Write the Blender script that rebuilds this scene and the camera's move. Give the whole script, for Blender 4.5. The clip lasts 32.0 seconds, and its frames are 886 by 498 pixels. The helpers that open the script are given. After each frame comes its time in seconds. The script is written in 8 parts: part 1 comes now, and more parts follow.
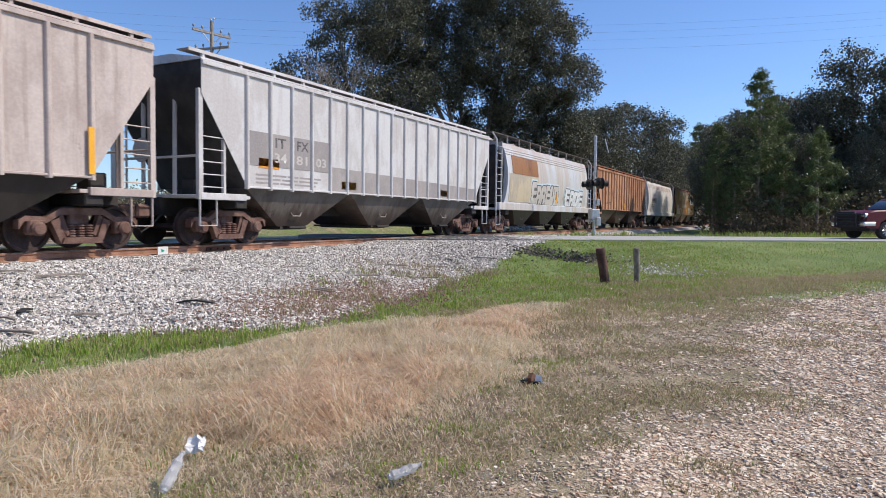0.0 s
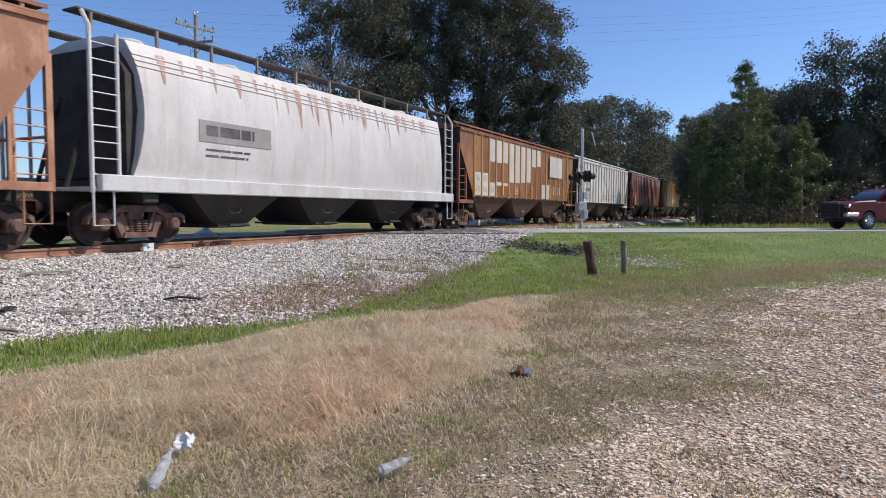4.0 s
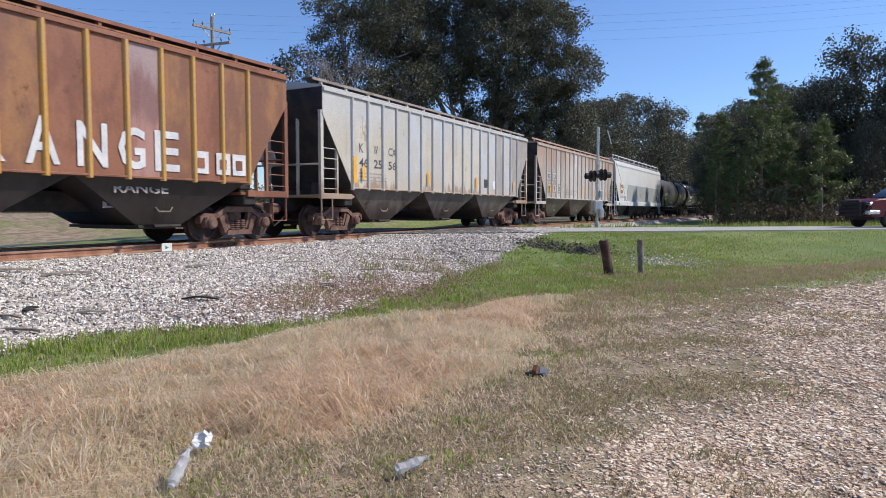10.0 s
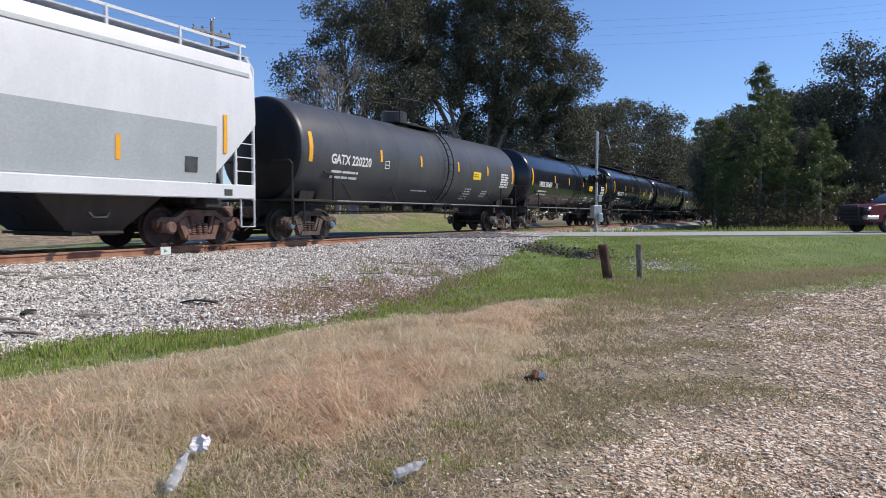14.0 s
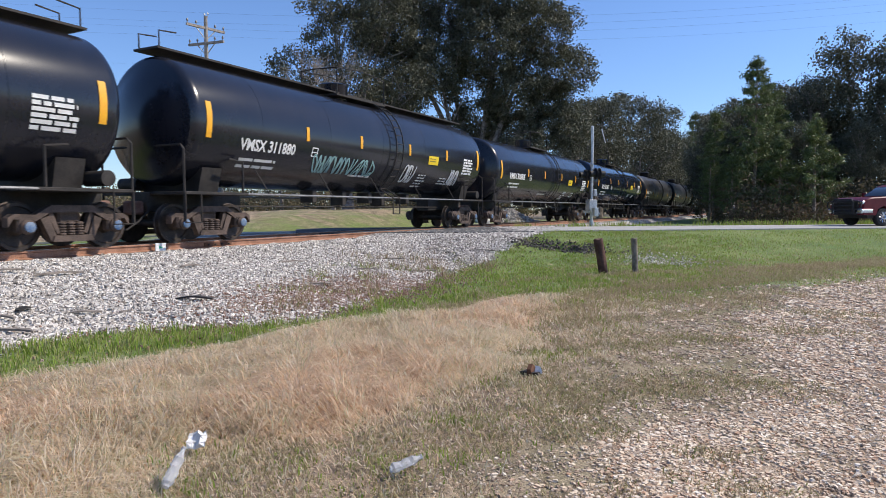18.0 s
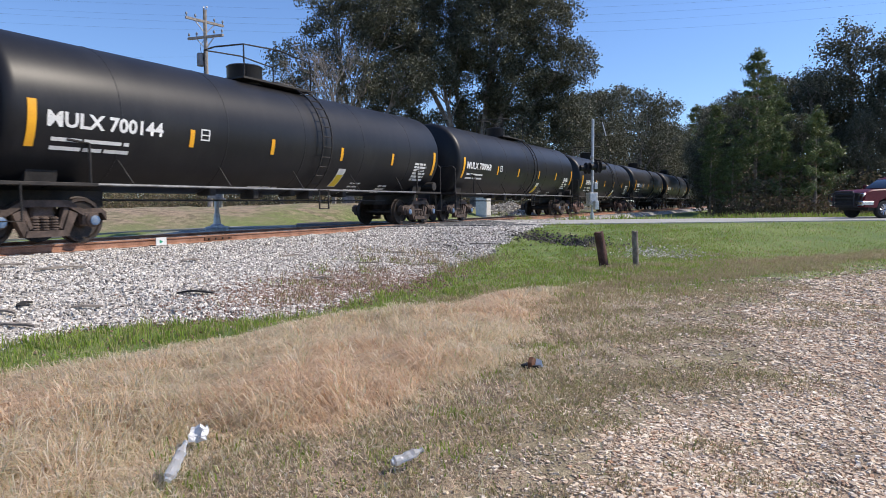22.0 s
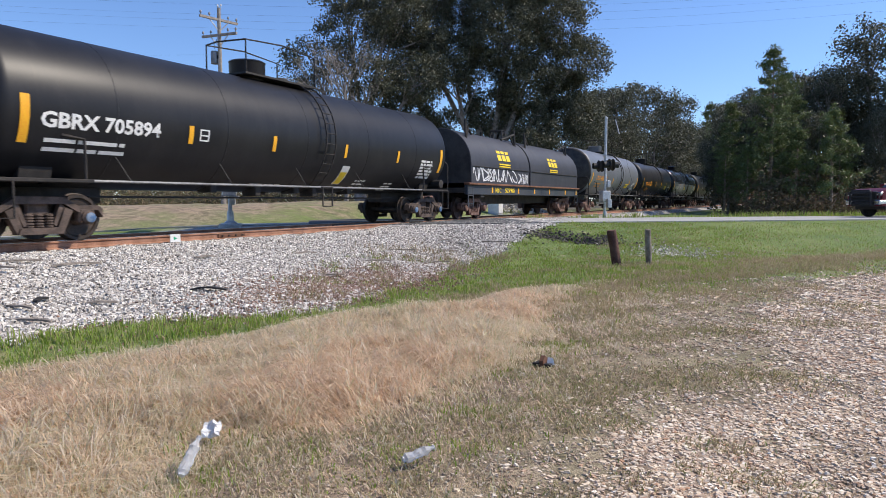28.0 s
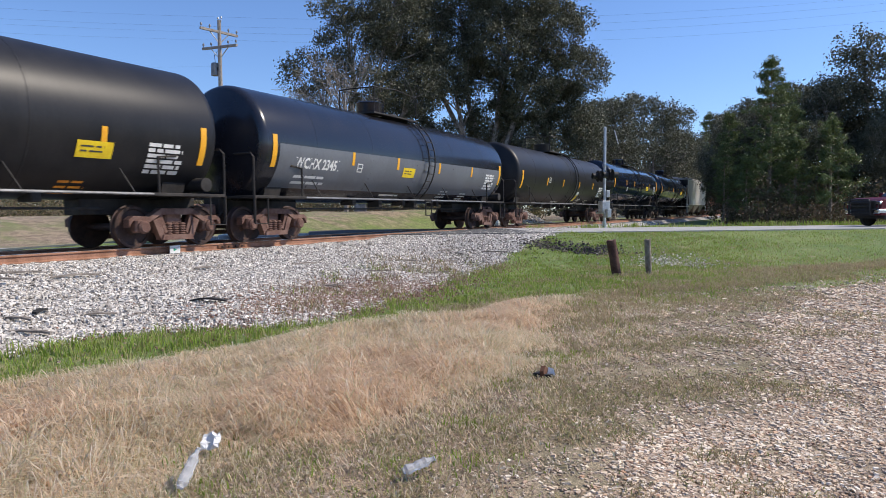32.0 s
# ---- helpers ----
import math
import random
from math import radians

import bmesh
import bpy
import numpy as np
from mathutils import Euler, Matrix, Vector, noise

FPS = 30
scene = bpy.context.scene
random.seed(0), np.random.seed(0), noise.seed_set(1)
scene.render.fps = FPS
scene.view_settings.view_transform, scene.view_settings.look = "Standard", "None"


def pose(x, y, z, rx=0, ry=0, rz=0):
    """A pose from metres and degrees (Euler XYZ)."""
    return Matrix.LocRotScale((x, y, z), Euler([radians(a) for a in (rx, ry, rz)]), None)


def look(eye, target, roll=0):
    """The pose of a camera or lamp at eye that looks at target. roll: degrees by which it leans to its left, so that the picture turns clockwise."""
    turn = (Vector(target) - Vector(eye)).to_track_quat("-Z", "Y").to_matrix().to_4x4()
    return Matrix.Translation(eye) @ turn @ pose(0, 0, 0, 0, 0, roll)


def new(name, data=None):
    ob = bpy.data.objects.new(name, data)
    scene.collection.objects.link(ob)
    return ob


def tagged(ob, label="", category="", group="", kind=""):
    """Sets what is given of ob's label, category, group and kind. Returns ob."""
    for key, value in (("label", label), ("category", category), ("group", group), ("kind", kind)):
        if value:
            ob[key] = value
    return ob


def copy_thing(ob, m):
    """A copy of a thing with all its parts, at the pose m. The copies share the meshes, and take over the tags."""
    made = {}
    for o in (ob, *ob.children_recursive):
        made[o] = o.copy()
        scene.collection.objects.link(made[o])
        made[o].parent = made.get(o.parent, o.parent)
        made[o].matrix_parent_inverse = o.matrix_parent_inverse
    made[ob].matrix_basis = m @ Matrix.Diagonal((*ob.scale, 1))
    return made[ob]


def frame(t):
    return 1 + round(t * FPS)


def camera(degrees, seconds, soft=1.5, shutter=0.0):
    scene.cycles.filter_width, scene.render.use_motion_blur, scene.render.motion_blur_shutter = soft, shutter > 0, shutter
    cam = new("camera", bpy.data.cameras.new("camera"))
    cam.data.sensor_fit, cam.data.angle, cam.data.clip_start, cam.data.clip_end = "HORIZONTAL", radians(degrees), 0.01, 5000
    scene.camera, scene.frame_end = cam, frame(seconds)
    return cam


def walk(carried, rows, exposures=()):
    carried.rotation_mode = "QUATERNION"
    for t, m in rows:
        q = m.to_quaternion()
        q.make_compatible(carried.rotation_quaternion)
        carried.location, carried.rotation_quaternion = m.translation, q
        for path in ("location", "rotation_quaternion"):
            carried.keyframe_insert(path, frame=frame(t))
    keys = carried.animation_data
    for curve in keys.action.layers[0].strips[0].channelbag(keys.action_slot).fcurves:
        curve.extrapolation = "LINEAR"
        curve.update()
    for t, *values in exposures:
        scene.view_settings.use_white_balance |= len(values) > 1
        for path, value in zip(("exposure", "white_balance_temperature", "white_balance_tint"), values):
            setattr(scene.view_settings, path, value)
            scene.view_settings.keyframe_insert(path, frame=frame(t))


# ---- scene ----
EYE = 1.56


def aim(turn, tilt, lean):
    return pose(0, 0, EYE, 0, 0, turn) @ pose(0, 0, 0, 90 - tilt) @ pose(0, 0, 0, 0, 0, lean)


# seconds, turn to the left of the track, tilt down, lean
VIEW = [
    (0, 27.94, 2.78, 0.66), (0.5, 27.77, 2.71, 0.61), (1, 27.56, 2.65, 0.77), (1.5, 27.36, 2.56, 0.83),
    (2, 27.18, 2.54, 0.74), (2.5, 26.97, 2.78, 0.44), (3, 26.90, 3.08, 0.26), (3.5, 26.86, 3.23, 0.22),
    (5.5, 27.12, 3.39, 0.22), (6, 27.18, 3.39, 0.21), (6.5, 27.26, 3.36, 0.23), (7, 27.32, 3.43, 0.26),
    (7.5, 27.50, 3.51, 0.16), (8, 27.74, 3.66, 0.17), (8.5, 27.91, 3.70, 0.06), (9, 28.06, 3.64, 0.01),
    (9.5, 28.19, 3.42, 0.01), (10, 28.23, 3.35, -0.02), (10.5, 28.12, 3.26, 0.02), (11, 28.15, 3.33, 0.24),
    (11.5, 28.20, 3.07, 0.14), (12, 28.16, 3.05, 0.04), (12.5, 28.13, 2.95, 0.12), (13, 28.13, 2.95, 0.15),
    (13.5, 28.07, 2.99, 0.16), (14, 28.14, 2.99, 0.11), (14.5, 28.13, 3.00, 0.29), (16.5, 27.99, 3.00, 0.10),
    (17, 27.98, 2.96, 0.03), (17.5, 28.00, 3.09, -0.27), (18, 27.77, 3.42, -0.11), (18.5, 27.73, 3.25, -0.28),
    (19, 27.86, 3.35, -0.18), (19.5, 27.92, 3.33, -0.23), (20, 28.10, 3.46, -0.36), (20.5, 28.17, 3.63, -0.32),
    (21, 28.00, 3.75, -0.29), (21.5, 27.81, 3.85, -0.39), (22, 27.82, 3.98, -0.28), (22.5, 27.90, 3.96, -0.31),
    (23, 28.02, 3.70, -0.15), (23.5, 28.13, 3.65, -0.11), (24, 28.26, 3.47, -0.05), (24.5, 28.33, 3.44, -0.09),
    (25, 28.38, 3.61, -0.32), (25.5, 28.48, 3.69, -0.37), (27.5, 28.87, 4.14, -0.21), (28, 28.86, 4.17, -0.13),
    (28.5, 28.81, 4.17, -0.12), (29, 28.79, 4.09, -0.11), (29.5, 28.81, 3.93, -0.25), (30, 28.83, 3.81, -0.36),
    (30.5, 28.79, 3.64, -0.22), (31, 28.77, 3.45, -0.10), (31.5, 28.81, 3.33, 0.00), (32, 28.84, 3.27, -0.30),
]
cam = camera(67.9, 32.0, soft=0.8, shutter=0.08)
# the camera's own exposure drifts with the brightness of the passing cars
EXPOSURE = [(0, -0.02), (1, -0.2), (2, -0.16), (3, -0.15), (6, -0.2), (7, -0.12), (8, -0.24), (9, -0.08), (10, -0.05), (11, -0.03), (12, -0.06),
            (13, -0.08), (14, -0.14), (17, 0.0), (19, 0.04), (23, 0.04), (28, 0.06), (32, 0.02)]
walk(cam, [(t, aim(a, b, c)) for t, a, b, c in VIEW], EXPOSURE)

# ---- daylight ----
SUN_TURN, SUN_UP = 33.0, 46.0   # degrees: from the +x axis towards +y, and above the horizon
world = bpy.data.worlds.new("sky")
scene.world = world
world.use_nodes = True
sky = world.node_tree.nodes.new("ShaderNodeTexSky")
sky.sky_type, sky.sun_disc = "NISHITA", False
sky.sun_elevation, sky.sun_rotation = radians(SUN_UP), radians(90 - SUN_TURN)
sky.air_density, sky.dust_density, sky.ozone_density = 1.0, 0.2, 2.2
background = world.node_tree.nodes["Background"]
background.inputs["Strength"].default_value = 0.13
clear = world.node_tree.nodes.new("ShaderNodeMix")
clear.data_type, clear.blend_type = "RGBA", "MULTIPLY"
clear.inputs[0].default_value, clear.inputs[7].default_value = 1.0, (0.8, 0.96, 1.27, 1)
world.node_tree.links.new(sky.outputs[0], clear.inputs[6])
world.node_tree.links.new(clear.outputs[2], background.inputs[0])
sun = new("sun", bpy.data.lights.new("sun", "SUN"))
sun.data.energy, sun.data.angle, sun.data.color = 4.8, radians(0.5), (1.0, 0.9, 0.77)
sun.matrix_world = look((60 * math.cos(radians(SUN_TURN)), 60 * math.sin(radians(SUN_TURN)), 60 * math.tan(radians(SUN_UP))), (0, 0, 0))

# ---- materials ----
def mix(nt, fac, a, b, blend="MIX"):
    n = nt.nodes.new("ShaderNodeMix")
    n.data_type, n.blend_type = "RGBA", blend
    for socket, value in ((n.inputs[0], fac), (n.inputs[6], a), (n.inputs[7], b)):
        if isinstance(value, bpy.types.NodeSocket):
            nt.links.new(value, socket)
        elif isinstance(value, (int, float)):
            socket.default_value = value
        else:
            socket.default_value = (*value[:3], 1)
    return n.outputs[2]


def ramp(nt, value, lo, hi):
    n = nt.nodes.new("ShaderNodeMapRange")
    n.interpolation_type = "SMOOTHSTEP"
    nt.links.new(value, n.inputs[0])
    n.inputs[1].default_value, n.inputs[2].default_value = lo, hi
    return n.outputs[0]


def grain(nt, scale, stretch=(1, 1, 1), detail=4.0, rough=0.6):
    co = nt.nodes.new("ShaderNodeTexCoord")
    mp = nt.nodes.new("ShaderNodeMapping")
    mp.inputs["Scale"].default_value = stretch
    info = nt.nodes.new("ShaderNodeObjectInfo")
    add = nt.nodes.new("ShaderNodeVectorMath")
    add.operation = "MULTIPLY_ADD"
    nt.links.new(info.outputs["Random"], add.inputs[0])
    add.inputs[1].default_value = (31, 17, 23)
    nt.links.new(co.outputs["Object"], add.inputs[2])
    nt.links.new(add.outputs[0], mp.inputs[0])
    n = nt.nodes.new("ShaderNodeTexNoise")
    n.inputs["Scale"].default_value, n.inputs["Detail"].default_value, n.inputs["Roughness"].default_value = scale, detail, rough
    nt.links.new(mp.outputs[0], n.inputs["Vector"])
    return n.outputs["Fac"]


def base(name, rough=0.6, metal=0.0):
    m = bpy.data.materials.new(name)
    m.use_nodes = True
    p = m.node_tree.nodes["Principled BSDF"]
    p.inputs["Roughness"].default_value, p.inputs["Metallic"].default_value = rough, metal
    return m, m.node_tree, p


def relief(nt, p, height, strength, distance):
    b = nt.nodes.new("ShaderNodeBump")
    b.inputs["Strength"].default_value, b.inputs["Distance"].default_value = strength, distance
    nt.links.new(height, b.inputs["Height"])
    nt.links.new(b.outputs[0], p.inputs["Normal"])


def surface(name, a, b, scale=4.0, rough=0.7, metal=0.0, bump=0.3, depth=0.01, fine=40.0):
    """Two colours mixed by coarse and fine grain, with relief."""
    m, nt, p = base(name, rough, metal)
    coarse, small = grain(nt, scale), grain(nt, fine)
    col = mix(nt, ramp(nt, coarse, 0.35, 0.65), a, b)
    col = mix(nt, 0.35, col, mix(nt, ramp(nt, small, 0.3, 0.7), (0.25, 0.25, 0.25), (0.75, 0.75, 0.75)), "OVERLAY")
    nt.links.new(col, p.inputs["Base Color"])
    relief(nt, p, small, bump, depth)
    return m


def paint(name, colour, worn, rust=(0.16, 0.07, 0.035), wear=0.5, stain=0.5, rough=0.5, bands=False, gloss=0.5, dents=0.25, tides=()):
    """Old vehicle paint: a faded second tone, vertical streaks and rust blotches."""
    m, nt, p = base(name, rough)
    p.inputs["Specular IOR Level"].default_value = gloss
    fade = ramp(nt, grain(nt, 0.9, (1, 1, 0.1), 4, 0.6) if bands else grain(nt, 0.85, (1, 1, 0.55), 6, 0.66), 0.43, 0.57)
    col = mix(nt, fade, colour, worn)
    chalk = ramp(nt, grain(nt, 1.1, (1, 1.6, 0.45), 8, 0.7), 0.5, 0.68)
    col = mix(nt, mix(nt, chalk, (0, 0, 0), (0.45 * stain,) * 3), col, tuple(min(0.8, 1.35 * c + 0.03) for c in worn))
    streak = ramp(nt, grain(nt, 1.0, (1, 5.0, 0.22), 5, 0.65), 0.62 - 0.14 * stain, 0.82)
    col = mix(nt, streak, col, tuple(0.55 * c + 0.45 * r for c, r in zip(worn, rust)))
    spots = ramp(nt, grain(nt, 1.7, (1, 1, 0.6), 8, 0.74), 0.69 - 0.19 * wear, 0.78 - 0.16 * wear)
    col = mix(nt, spots, col, rust)
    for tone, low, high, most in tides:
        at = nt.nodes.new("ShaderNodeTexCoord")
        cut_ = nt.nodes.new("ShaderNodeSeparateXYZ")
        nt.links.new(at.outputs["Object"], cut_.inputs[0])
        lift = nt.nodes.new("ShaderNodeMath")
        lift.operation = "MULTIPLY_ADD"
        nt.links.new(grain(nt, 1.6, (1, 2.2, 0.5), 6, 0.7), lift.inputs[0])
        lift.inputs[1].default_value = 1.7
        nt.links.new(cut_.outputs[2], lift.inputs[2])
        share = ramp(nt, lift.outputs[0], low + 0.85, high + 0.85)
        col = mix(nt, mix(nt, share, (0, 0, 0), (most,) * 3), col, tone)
    dust = ramp(nt, grain(nt, 18, (1, 1, 1), 4), 0.3, 0.8)
    col = mix(nt, 0.22, col, mix(nt, dust, (0.3, 0.3, 0.3), (0.7, 0.7, 0.7)), "OVERLAY")
    nt.links.new(col, p.inputs["Base Color"])
    ro = nt.nodes.new("ShaderNodeMapRange")
    nt.links.new(spots, ro.inputs[0])
    ro.inputs[3].default_value, ro.inputs[4].default_value = rough, 0.85
    nt.links.new(ro.outputs[0], p.inputs["Roughness"])
    relief(nt, p, grain(nt, 2.2, (1, 1, 1), 3), dents, 0.02)
    return m


RUST = surface("rusty_steel", (0.13, 0.06, 0.035), (0.22, 0.105, 0.06), 3, 0.8, 0.2)
DARK = surface("dirty_black_steel", (0.018, 0.016, 0.015), (0.04, 0.034, 0.03), 3, 0.75, 0.1)
BOGIE_RUST = surface("rust_brown_cast_steel", (0.12, 0.06, 0.045), (0.2, 0.12, 0.095), 4, 0.8, 0.1, 0.4)
BOGIE_DARK = surface("dusty_dark_cast_steel", (0.06, 0.043, 0.035), (0.12, 0.086, 0.07), 4, 0.8, 0.1, 0.4)
WHEEL = surface("oily_wheel_steel", (0.03, 0.025, 0.022), (0.07, 0.05, 0.04), 5, 0.6, 0.4)
SHINE = surface("worn_bright_steel", (0.45, 0.42, 0.4), (0.6, 0.58, 0.55), 5, 0.3, 0.9, 0.1)
RAIL = surface("rusty_rail_side", (0.25, 0.12, 0.07), (0.38, 0.2, 0.13), 2.5, 0.85, 0.0, 0.3)
YELLOW = surface("reflective_yellow_tape", (0.85, 0.42, 0.02), (0.8, 0.38, 0.02), 4, 0.5, 0, 0.05)
WHITE = surface("white_lettering_paint", (0.75, 0.75, 0.73), (0.66, 0.66, 0.64), 6, 0.6, 0, 0.05)
BLACK = surface("black_lettering_paint", (0.04, 0.04, 0.04), (0.07, 0.07, 0.07), 6, 0.6, 0, 0.05)
ORANGE = surface("orange_letter_paint", (0.75, 0.3, 0.02), (0.65, 0.26, 0.03), 6, 0.6, 0, 0.05)
LEMON = surface("yellow_placard", (0.85, 0.62, 0.02), (0.8, 0.55, 0.02), 6, 0.5, 0, 0.05)
GALV = surface("galvanised_steel", (0.45, 0.46, 0.47), (0.6, 0.6, 0.6), 5, 0.45, 0.5, 0.1)
TIE = surface("old_creosoted_wood", (0.06, 0.045, 0.035), (0.12, 0.095, 0.075), 3, 0.9)
POLE_WOOD = surface("pale_weathered_pole", (0.24, 0.21, 0.18), (0.38, 0.34, 0.3), 6, 0.9, 0, 0.6, 0.02)
POST_WOOD = surface("weathered_grey_wood", (0.16, 0.13, 0.1), (0.3, 0.26, 0.21), 6, 0.9, 0, 0.6, 0.02)
BARK = surface("grey_brown_bark", (0.15, 0.13, 0.11), (0.32, 0.29, 0.26), 2.5, 0.95, 0, 0.8, 0.04, 14)
PINE_BARK = surface("flaky_brown_pine_bark", (0.16, 0.12, 0.09), (0.32, 0.26, 0.2), 2.5, 0.95, 0, 0.7, 0.03, 14)
PALE_BARK = surface("pale_grey_bark", (0.16, 0.14, 0.125), (0.27, 0.245, 0.22), 2.5, 0.95, 0, 0.5, 0.03, 14)
ASPHALT = surface("worn_asphalt", (0.06, 0.06, 0.06), (0.1, 0.1, 0.098), 1.5, 0.85, 0, 0.4, 0.01, 60)
CONCRETE = surface("pale_worn_road", (0.34, 0.33, 0.31), (0.42, 0.41, 0.39), 1.2, 0.85, 0, 0.3, 0.01, 60)
BLUE = surface("faded_blue_cap", (0.05, 0.12, 0.25), (0.17, 0.22, 0.29), 9, 0.5, 0, 0.1)
WHEEL_RUST = surface("rust_red_wheel", (0.04, 0.024, 0.02), (0.075, 0.042, 0.034), 5, 0.7, 0.2)
# near-black: the shade on car ends is mixed into the dirt colour
DIM = surface("grimy_shaded_end_sheet", (0.025, 0.022, 0.021), (0.055, 0.048, 0.044), 1.5, 0.8, 0, 0.2)
PIPE = surface("dusty_grey_pipe", (0.16, 0.16, 0.16), (0.25, 0.25, 0.25), 4, 0.5, 0.3, 0.1)
# dark colour stands for the walkway's shaded underside
BOARD = surface("shaded_walkway_grating", (0.05, 0.045, 0.042), (0.1, 0.085, 0.078), 2, 0.8, 0.1, 0.2)
RUSTY_GREY = surface("rusted_grey_grating", (0.2, 0.16, 0.13), (0.32, 0.28, 0.25), 2, 0.8, 0.1, 0.3)

# ---- mesh building ----
class Geo:
    """Vertices and faces that grow piece by piece, then become one mesh."""

    def __init__(self):
        self.v, self.f = [], []

    def add(self, verts, faces):
        n = len(self.v)
        self.v += [tuple(p) for p in verts]
        self.f += [tuple(i + n for i in q) for q in faces]
        return self

    def box(self, x0, x1, y0, y1, z0, z1, c=0.0):
        """A box from corner to corner, with its edges cut by c."""
        if c <= 0:
            return self.add([(x, y, z) for z in (z0, z1) for y in (y0, y1) for x in (x0, x1)],
                            [(0, 2, 3, 1), (4, 5, 7, 6), (0, 1, 5, 4), (2, 6, 7, 3), (0, 4, 6, 2), (1, 3, 7, 5)])
        v, f, ix = [], [], {}
        lo, hi = (x0, y0, z0), (x1, y1, z1)
        for sx in (0, 1):
            for sy in (0, 1):
                for sz in (0, 1):
                    for ax in range(3):
                        p = []
                        for k, s in enumerate((sx, sy, sz)):
                            e = (lo, hi)[s][k]
                            p.append(e if k == ax else e + (c if s == 0 else -c))
                        ix[sx, sy, sz, ax] = len(v)
                        v.append(p)
        for ax in range(3):
            for s in (0, 1):
                q = []
                for a, b in ((0, 0), (1, 0), (1, 1), (0, 1)):
                    k = [a, b]
                    k.insert(ax, s)
                    q.append(ix[(*k, ax)])
                f.append(q if (s == 1) != (ax == 1) else q[::-1])
        for ax in range(3):
            o = [k for k in range(3) if k != ax]
            for a in (0, 1):
                for b in (0, 1):
                    q = []
                    for e, w in ((0, o[0]), (1, o[0]), (1, o[1]), (0, o[1])):
                        k = [0, 0, 0]
                        k[ax], k[o[0]], k[o[1]] = e, a, b
                        q.append(ix[(*k, w)])
                    f.append(q)
        for k in [(a, b, d) for a in (0, 1) for b in (0, 1) for d in (0, 1)]:
            f.append([ix[(*k, ax)] for ax in range(3)])
        return self.add(v, f)

    def prism(self, poly, a, b, axis="x"):
        """A polygon of (u, w) drawn out from a to b along an axis: x: (y, z); y: (x, z); z: (x, y)."""
        def place(u, w, t):
            return {"x": (t, u, w), "y": (u, t, w), "z": (u, w, t)}[axis]
        n = len(poly)
        v = [place(*p, a) for p in poly] + [place(*p, b) for p in poly]
        return self.add(v, [tuple(range(n))[::-1], tuple(range(n, 2 * n))] + [(i, (i + 1) % n, n + (i + 1) % n, n + i) for i in range(n)])

    def loft(self, rings, closed=True, caps=True):
        n = len(rings[0])
        v = [p for r in rings for p in r]
        f = []
        for k in range(len(rings) - 1):
            for i in range(n if closed else n - 1):
                j = (i + 1) % n
                f.append((k * n + i, k * n + j, (k + 1) * n + j, (k + 1) * n + i))
        if caps:
            f += [tuple(range(n))[::-1], tuple(range((len(rings) - 1) * n, len(rings) * n))]
        return self.add(v, f)

    def tube(self, points, r, n=8, r1=None):
        pts = [Vector(p) for p in points]
        rings = []
        for i, p in enumerate(pts):
            d = (pts[min(i + 1, len(pts) - 1)] - pts[max(i - 1, 0)]).normalized()
            a = d.orthogonal().normalized() if i == 0 else (a - d * a.dot(d)).normalized()
            b = d.cross(a)
            k = i / max(len(pts) - 1, 1)
            q = r if r1 is None else r + (r1 - r) * k
            rings.append([p + (a * math.cos(2 * math.pi * j / n) + b * math.sin(2 * math.pi * j / n)) * q for j in range(n)])
        return self.loft(rings)

    def lathe(self, profile, centre, axis="x", n=20):
        """A profile of (distance along the axis, radius) turned round it."""
        cx, cy, cz = centre
        rings = []
        for t, r in profile:
            ring = []
            for j in range(n):
                c, s = math.cos(2 * math.pi * j / n) * r, math.sin(2 * math.pi * j / n) * r
                ring.append({"x": (cx + t, cy + c, cz + s), "y": (cx + s, cy + t, cz + c), "z": (cx + c, cy + s, cz + t)}[axis])
            rings.append(ring)
        return self.loft(rings)

    def mesh(self, name, smooth=35):
        me = bpy.data.meshes.new(name)
        me.from_pydata(self.v, [], self.f)
        bm = bmesh.new()
        bm.from_mesh(me)
        bmesh.ops.recalc_face_normals(bm, faces=bm.faces)
        bm.to_mesh(me)
        bm.free()
        if smooth:
            me.shade_smooth()
            me.set_sharp_from_angle(angle=radians(smooth))
        return me


def part(name, geo, material, parent=None, label="", at=None, smooth=35):
    """Links a Geo, or a mesh, as one object under a thing or a part."""
    me = geo if isinstance(geo, bpy.types.Mesh) else geo.mesh(name, smooth)
    if material is not None and not me.materials:
        me.materials.append(material)
    ob = new(name, me)
    if parent is not None:
        ob.parent = parent
    if at is not None:
        ob.location = at
    if label:
        ob["label"] = label
    return ob


def thing(name, label, category, group="", kind="", at=(0, 0, 0)):
    ob = new(name)
    ob.empty_display_size = 0.3
    ob.location = at
    return tagged(ob, label, category, group, kind)


def arrays(name, verts, faces, material, smooth=False):
    """A mesh from numpy arrays; all faces have the same number of corners."""
    me = bpy.data.meshes.new(name)
    n, k = faces.shape
    me.vertices.add(len(verts))
    me.vertices.foreach_set("co", np.asarray(verts, np.float32).ravel())
    me.loops.add(n * k)
    me.loops.foreach_set("vertex_index", np.asarray(faces, np.int32).ravel())
    me.polygons.add(n)
    me.polygons.foreach_set("loop_start", np.arange(0, n * k, k, dtype=np.int32))
    me.polygons.foreach_set("loop_total", np.full(n, k, np.int32))
    me.update(calc_edges=True)
    if smooth:
        me.shade_smooth()
    else:
        me.shade_flat()
    me.materials.append(material)
    return me

